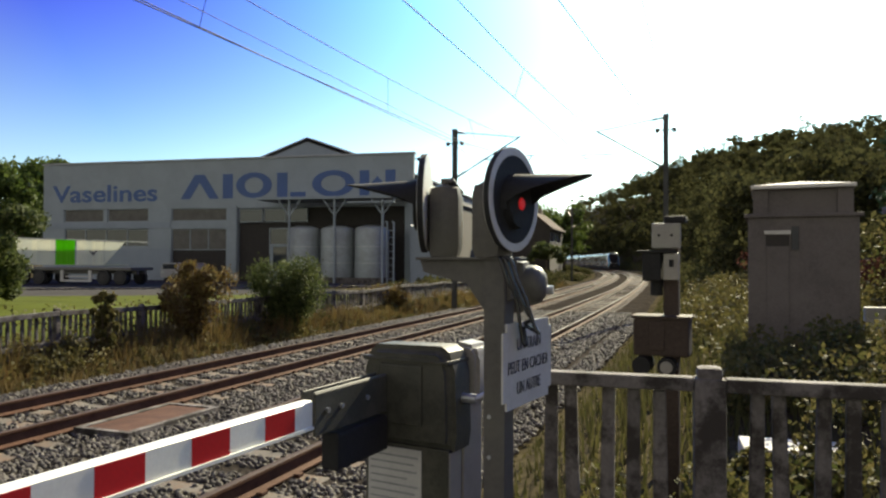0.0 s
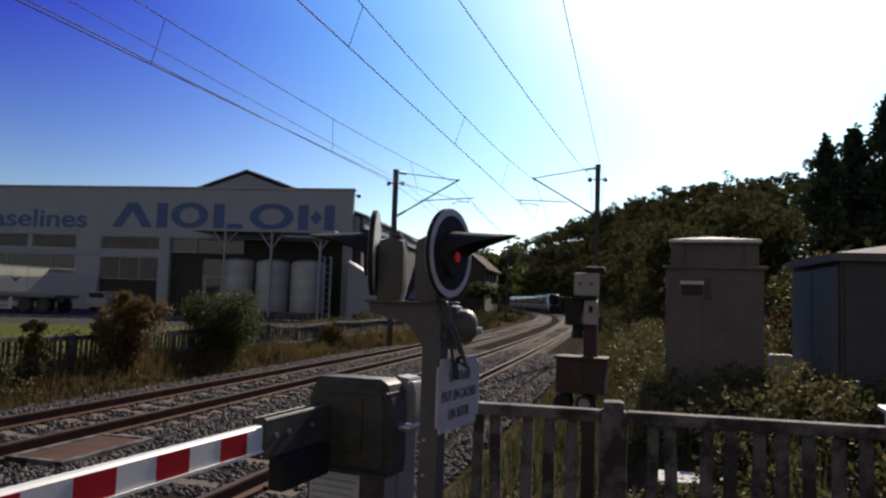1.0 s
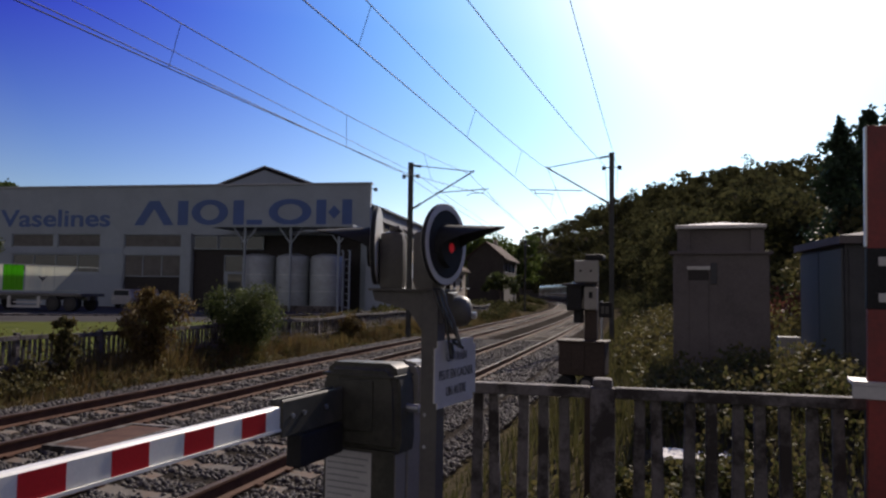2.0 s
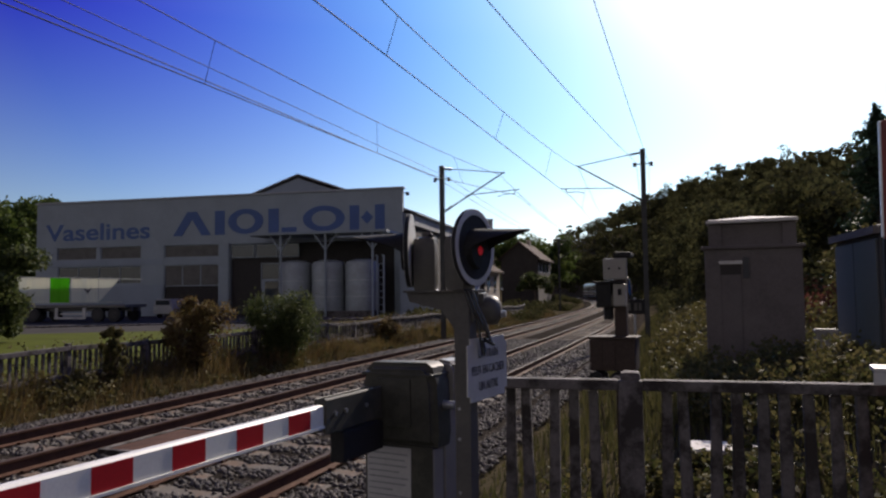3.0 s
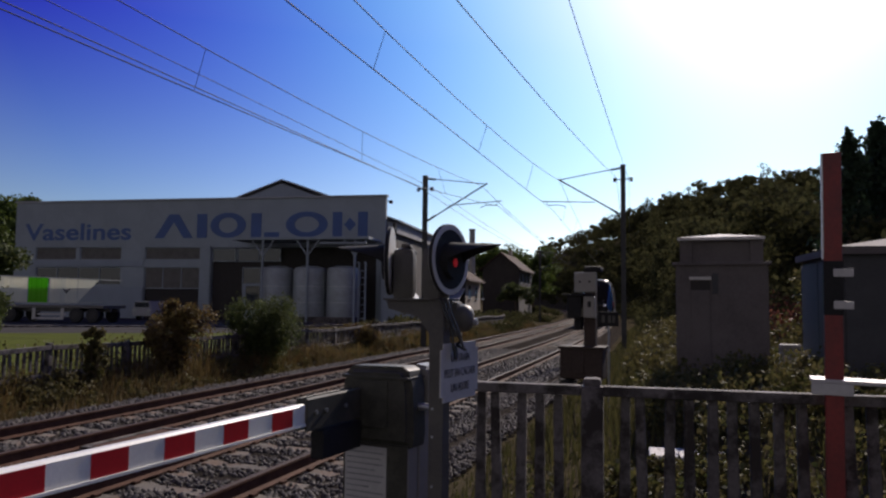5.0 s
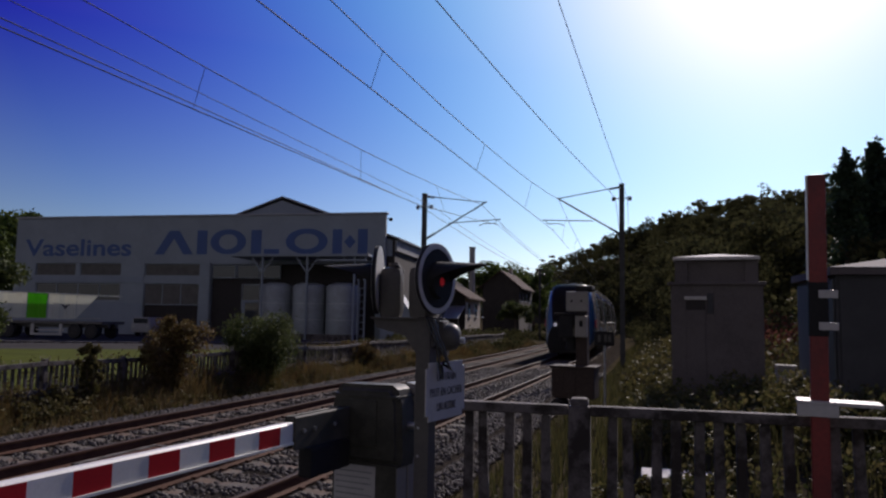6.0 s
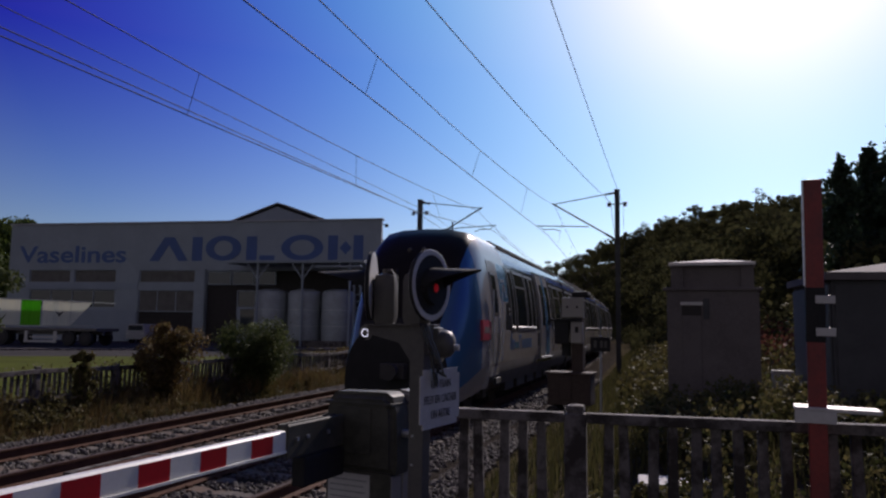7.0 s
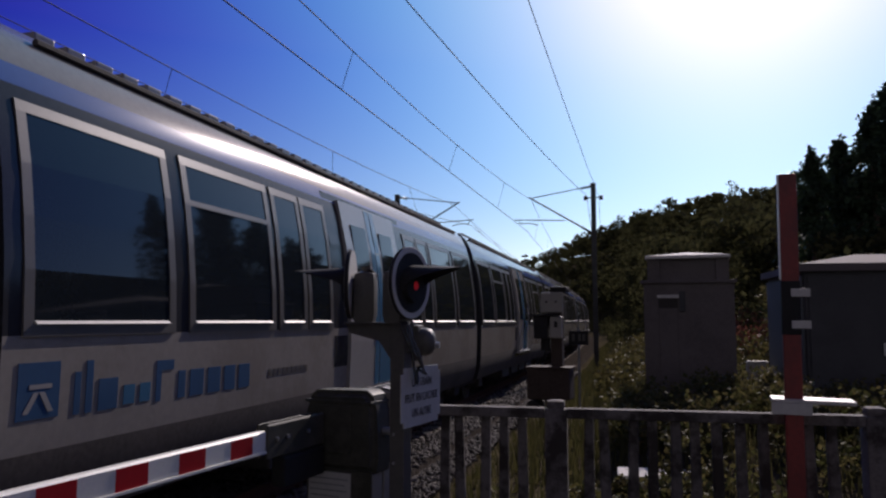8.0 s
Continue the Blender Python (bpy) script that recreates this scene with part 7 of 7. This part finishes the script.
def build_weeds():
    rng = np.random.default_rng(71)
    # dry strip between the far track and the fence
    x, y, z, o = scatter(rng, 26000, -7.9, -5.9, 2.8, 70)
    h = rng.uniform(0.12, 0.6, len(x)) * smooth(-5.7, -7.2, o) * (0.75 + 0.5 * np.sin(x * 1.7) * np.sin(y * 0.8)) + 0.06
    me = quads("dry_weeds", blades(rng, x, y, z, h, 0.012 + 0.018 * rng.random(len(x)) + 0.0006 * y), M["weed"])
    tagged(new("dry_weeds", me), "tall dry grass and weeds beside the far track", "weeds", kind="stuff")
    x, y, z, o = scatter(rng, 12000, -7.65, -6.6, 2.8, 45)
    h = rng.uniform(0.35, 0.95, len(x)) * (0.55 + 0.45 * np.sin(x * 2.3 + y * 0.9) * np.sin(y * 1.1))
    me = quads("brown_stalks", blades(rng, x, y, z, h, 0.008 + 0.014 * rng.random(len(x)) + 0.0006 * y, 0.5), M["leaf_brown"])
    tagged(new("brown_stalks", me), "tall reddish-brown dry stalks before the fence", "weeds", kind="stuff")
    x, y, z, o = scatter(rng, 16000, -9.6, -6.4, 2.8, 60)
    p = np.stack([x, y, z + rng.random(len(x)) ** 1.3 * 0.75 * smooth(-6.2, -7.4, o)], -1)
    tagged(new("leafy_weeds", quads("leafy_weeds", leaves_at(rng, p, rng.uniform(0.05, 0.13, len(x))), M["weed_green"])), "leafy green weeds along the fence", "weeds", kind="stuff")
    cs, rs = [], []
    for _ in range(330):
        yy = 3 + 52 * rng.random() ** 1.6
        oo = rng.uniform(-7.7, -6.3)
        xx = line(yy) + oo
        cs.append([xx, yy, float(ground_z(xx, yy)) + rng.uniform(0.05, 0.5) * float(smooth(-6.0, -7.3, oo))])
        rs.append(rng.uniform(0.12, 0.32))
    tagged(new("bushy_weeds", quads("bushy_weeds", leaf_cloud(rng, cs, rs, 90, 0.085), M["weed_green"])), "bushy olive weeds at the foot of the fence", "weeds", kind="stuff")
    # verge and bank on the near side
    x, y, z, o = scatter(rng, 30000, 2.5, 12, 4.7, 60, 1.8)
    keep = ~((np.abs(x - 0.99) < 0.8) & (np.abs(y - 12.55) < 0.9)) & ~((x > 2.2) & (x < 6.3) & (np.abs(y - 13) < 1.7)) & ~((x < 0.95) & (x > 0.05) & (np.abs(y - 7.1) < 0.38))
    x, y, z, o = x[keep], y[keep], z[keep], o[keep]
    h = rng.uniform(0.12, 0.5, len(x)) * smooth(2.3, 3.4, o) * (0.35 + 0.65 * smooth(5, 10, y))
    me = quads("verge_grass", blades(rng, x, y, z, h, 0.012 + 0.02 * rng.random(len(x)) + 0.0008 * y), M["verge"])
    tagged(new("verge_grass", me), "rough green grass on the near bank", "grass", kind="stuff")
    # brambles round the huts
    cs, rs = [], []
    for _ in range(260):
        yy = rng.uniform(6.3, 20)
        xx = rng.uniform(0.0, 7.5)
        if abs(xx - 0.99) < 0.95 and abs(yy - 12.55) < 0.95:
            continue
        if xx > 2.0 and xx < 6.5 and 11.1 < yy < 14.8:
            continue
        if 0.0 < xx < 1.0 and 6.6 < yy < 7.5 and rng.random() < 0.4:
            continue
        cs.append([xx, yy, float(ground_z(xx, yy)) + rng.uniform(0.05, 0.4)])
        rs.append(rng.uniform(0.2, 0.45))
    for _ in range(150):
        xx, yy = rng.uniform(-0.2, 4.6), rng.uniform(7.9, 11.0)
        cs.append([xx, yy, float(ground_z(xx, yy)) + rng.uniform(0.1, 0.62)])
        rs.append(rng.uniform(0.18, 0.36))
    for _ in range(60):
        xx, yy = rng.uniform(-0.9, 4.0), rng.uniform(4.9, 6.3)
        cs.append([xx, yy, float(ground_z(xx, yy)) + rng.uniform(0.05, 0.35)])
        rs.append(rng.uniform(0.15, 0.3))
    for _ in range(22):
        xx, yy = rng.uniform(0.02, 1.0), rng.uniform(6.45, 6.95)
        cs.append([xx, yy, float(ground_z(xx, yy)) + rng.uniform(0.02, 0.22)])
        rs.append(rng.uniform(0.09, 0.17))
    tagged(new("brambles", quads("brambles", leaf_cloud(rng, cs, rs, 120, 0.07), M["bramble"])), "tangled brambles round the concrete hut", "brambles", kind="stuff")
    cs, rs = [], []
    for _ in range(230):
        yy = rng.uniform(16, 44)
        xx = line(yy) + rng.uniform(4.2, 9.5)
        if xx > 2.0 and yy < 18.2:
            continue
        cs.append([xx, yy, float(ground_z(xx, yy)) + rng.uniform(0.1, 0.7)])
        rs.append(rng.uniform(0.35, 0.8))
    tagged(new("bank_shrubs", quads("bank_shrubs", leaf_cloud(rng, cs, rs, 130, 0.13), M["weed_green"])), "low green shrubs on the bank beside the track", "shrubs", kind="stuff")
    cs, rs = [], []
    for _ in range(420):
        yy = 40 + 170 * rng.random() ** 1.3
        xx = line(yy) + rng.uniform(4.0, 11.0)
        cs.append([xx, yy, float(ground_z(xx, yy)) + rng.uniform(0.0, 1.0)])
        rs.append(rng.uniform(0.7, 1.5))
    for _ in range(260):
        yy = 40 + 150 * rng.random() ** 1.3
        xx = line(yy) + rng.uniform(-13.5, -6.5)
        if -34 < xx < -19 and 66 < yy < 122:
            continue
        cs.append([xx, yy, float(ground_z(xx, yy)) + rng.uniform(0.0, 0.5)])
        rs.append(rng.uniform(0.5, 1.0))
    tagged(new("far_shrubs", quads("far_shrubs", leaf_cloud(rng, cs, rs, 90, 0.3), M["wood_leaf"])), "rough scrub on both sides of the distant track", "shrubs", kind="stuff")
    cs, rs = [], []
    for _ in range(26):
        yy = rng.uniform(22, 34)
        xx = line(yy) + rng.uniform(6.5, 9.5)
        cs.append([xx, yy, float(ground_z(xx, yy)) + rng.uniform(0.3, 1.6)])
        rs.append(rng.uniform(0.4, 0.8))
    slope = []
    for _ in range(70):
        xx, yy = rng.uniform(3.4, 12.0), rng.uniform(16.2, 21.5)
        slope.append([xx, yy, float(ground_z(xx, yy)) + rng.uniform(0.2, 2.6)])
    tagged(new("slope_shrubs", quads("slope_shrubs", leaf_cloud(rng, slope, rng.uniform(0.4, 0.85, len(slope)), 170, 0.13), M["bramble"])), "sunlit yellow-green shrubs on the slope behind the cabinet", "shrubs", kind="stuff")
    tagged(new("red_shrubs", quads("red_shrubs", leaf_cloud(rng, cs, rs, 150, 0.14), M["red_leaf"])), "reddish autumn shrubs on the bank", "shrubs", kind="stuff")


build_weeds()


def build_woods():
    rng = np.random.default_rng(81)
    cs, rs = [], []

    def crown(x, y, h, spread):
        z = float(ground_z(x, y))
        for _ in range(9):
            a, r = rng.uniform(0, 6.283), spread * rng.random() ** 0.6 * 0.75
            u = rng.random()
            cs.append([x + r * math.cos(a), y + r * math.sin(a), z + h * (0.28 + 0.66 * u * (1 - 0.35 * r / spread))])
            rs.append(spread * rng.uniform(0.28, 0.5))

    for _ in range(900):
        y = 34 + 330 * rng.random() ** 1.25
        o = 7.5 + 95 * rng.random() ** 1.5 + max(0.0, y - 220) * 0.03
        x = line(y) + o
        crown(x, y, rng.uniform(6.5, 11.5) * (0.55 + 0.45 * min(1.0, (y - 20) / 60)), rng.uniform(2.0, 3.6))
    for _ in range(70):
        y = rng.uniform(190, 340)
        crown(line(y) + rng.uniform(5.5, 11) + max(0.0, y - 250) * 0.02, y, rng.uniform(4, 6.5), rng.uniform(1.6, 2.6))
    far = np.array([c[1] > 110 for c in cs])
    cs, rs = np.array(cs), np.array(rs)
    pts = np.concatenate([leaf_cloud(rng, cs[~far], rs[~far], 90, 0.36), leaf_cloud(rng, cs[far], rs[far], 44, 0.72)])
    tagged(new("hillside_woods", quads("hillside_woods", pts, M["wood_leaf"])), "dense dark green woods on the hillside", "woods", kind="stuff")
    # a nearer belt of taller shrubs behind the huts
    cs, rs = [], []
    for _ in range(80):
        y = rng.uniform(19, 40)
        x = line(y) + rng.uniform(9, 34)
        crown(x, y, rng.uniform(2.8, 5.0), rng.uniform(1.3, 2.2))
    pts = leaf_cloud(rng, cs, rs, 80, 0.26)
    tagged(new("shrub_belt", quads("shrub_belt", pts, M["wood_leaf"])), "dark shrubs at the foot of the hill", "shrubs", kind="stuff")
    # far wooded skyline past the bend, closing the valley
    cs, rs = [], []
    for _ in range(330):
        y = rng.uniform(300, 520)
        x = line(y) + rng.uniform(-130, 40)
        if abs(x - line(y) + 1.7) < 7:
            continue
        cs.append([x, y, rng.uniform(0.5, 5)])
        rs.append(rng.uniform(2.5, 4.5))
    tagged(new("far_woods", quads("far_woods", leaf_cloud(rng, cs, rs, 60, 1.8), M["wood_leaf"])), "distant dark woods beyond the bend", "woods", kind="stuff")


build_woods()


def build_conifer(x, y, h, seed):
    rng = np.random.default_rng(seed)
    z = float(ground_z(x, y))
    t = thing("conifer", "tall dark conifer with drooping branches", "tree", "conifers on the slope", m=pose(x, y, z))
    bm = bmesh.new()
    rod(bm, (0, 0, -0.3), (0, 0, h * 0.98), 0.2, 0.02, n=8)
    pts = []
    spread = rng.uniform(0.3, 0.38)
    zz = h * 0.12
    while zz < h * 0.98:
        reach = (1 - zz / h) ** 0.8 * h * spread + 0.05
        fuzz = 0.03 + 0.1 * min(1.0, reach)
        for k in range(4):
            a = rng.uniform(0, 6.283)
            r = reach * rng.uniform(0.5, 1.15)
            root = zz + rng.uniform(-0.15, 0.15)
            q = Vector((math.cos(a) * r, math.sin(a) * r, root - rng.uniform(0.1, 0.45) * r + 0.1))
            rod(bm, (0, 0, root), q, 0.03, 0.008, n=4)
            for u in np.linspace(0.15, 1.0, 12):
                for _ in range(7):
                    pts.append([q.x * u + rng.normal() * fuzz, q.y * u + rng.normal() * fuzz, root + (q.z - root) * u + rng.normal() * 0.17 - 0.06])
        zz += 0.3
    part("trunk", bm, M["bark"], t)
    p = np.array(pts)
    o = new("needles", quads("needles", leaves_at(rng, p, rng.uniform(0.13, 0.28, len(p))), M["conifer"]))
    o.parent = t


for i, (x, y, top) in enumerate(((5.75, 28.0, 8.3), (7.0, 29.5, 8.9), (7.9, 28.5, 9.8), (8.8, 30.0, 10.9), (10.3, 29.5, 12.2), (12.0, 31.5, 13.0), (14.0, 30.0, 13.5))):
    build_conifer(x, y, top - float(ground_z(x, y)), 90 + i)


# ---- what moves ----
def motions():
    for car, back, length in carriages:
        rows = []
        for k in range(8):
            t = (0.0, 2.0, 4.5, 6.0, 6.5, 7.0, 7.5, 8.0)[k]
            y0 = (168.0, 129.0, 74.6, 38.3, 25.55, 12.3, -0.4, -13.0)[k] - LAMP + back
            y1 = y0 + length
            dx, dy = line(y1) - line(y0), y1 - y0
            rows.append((t, pose(line(y0), y0, 0, 0, 0, math.degrees(math.atan2(-dx, dy)))))
        walk(car, rows)


motions()
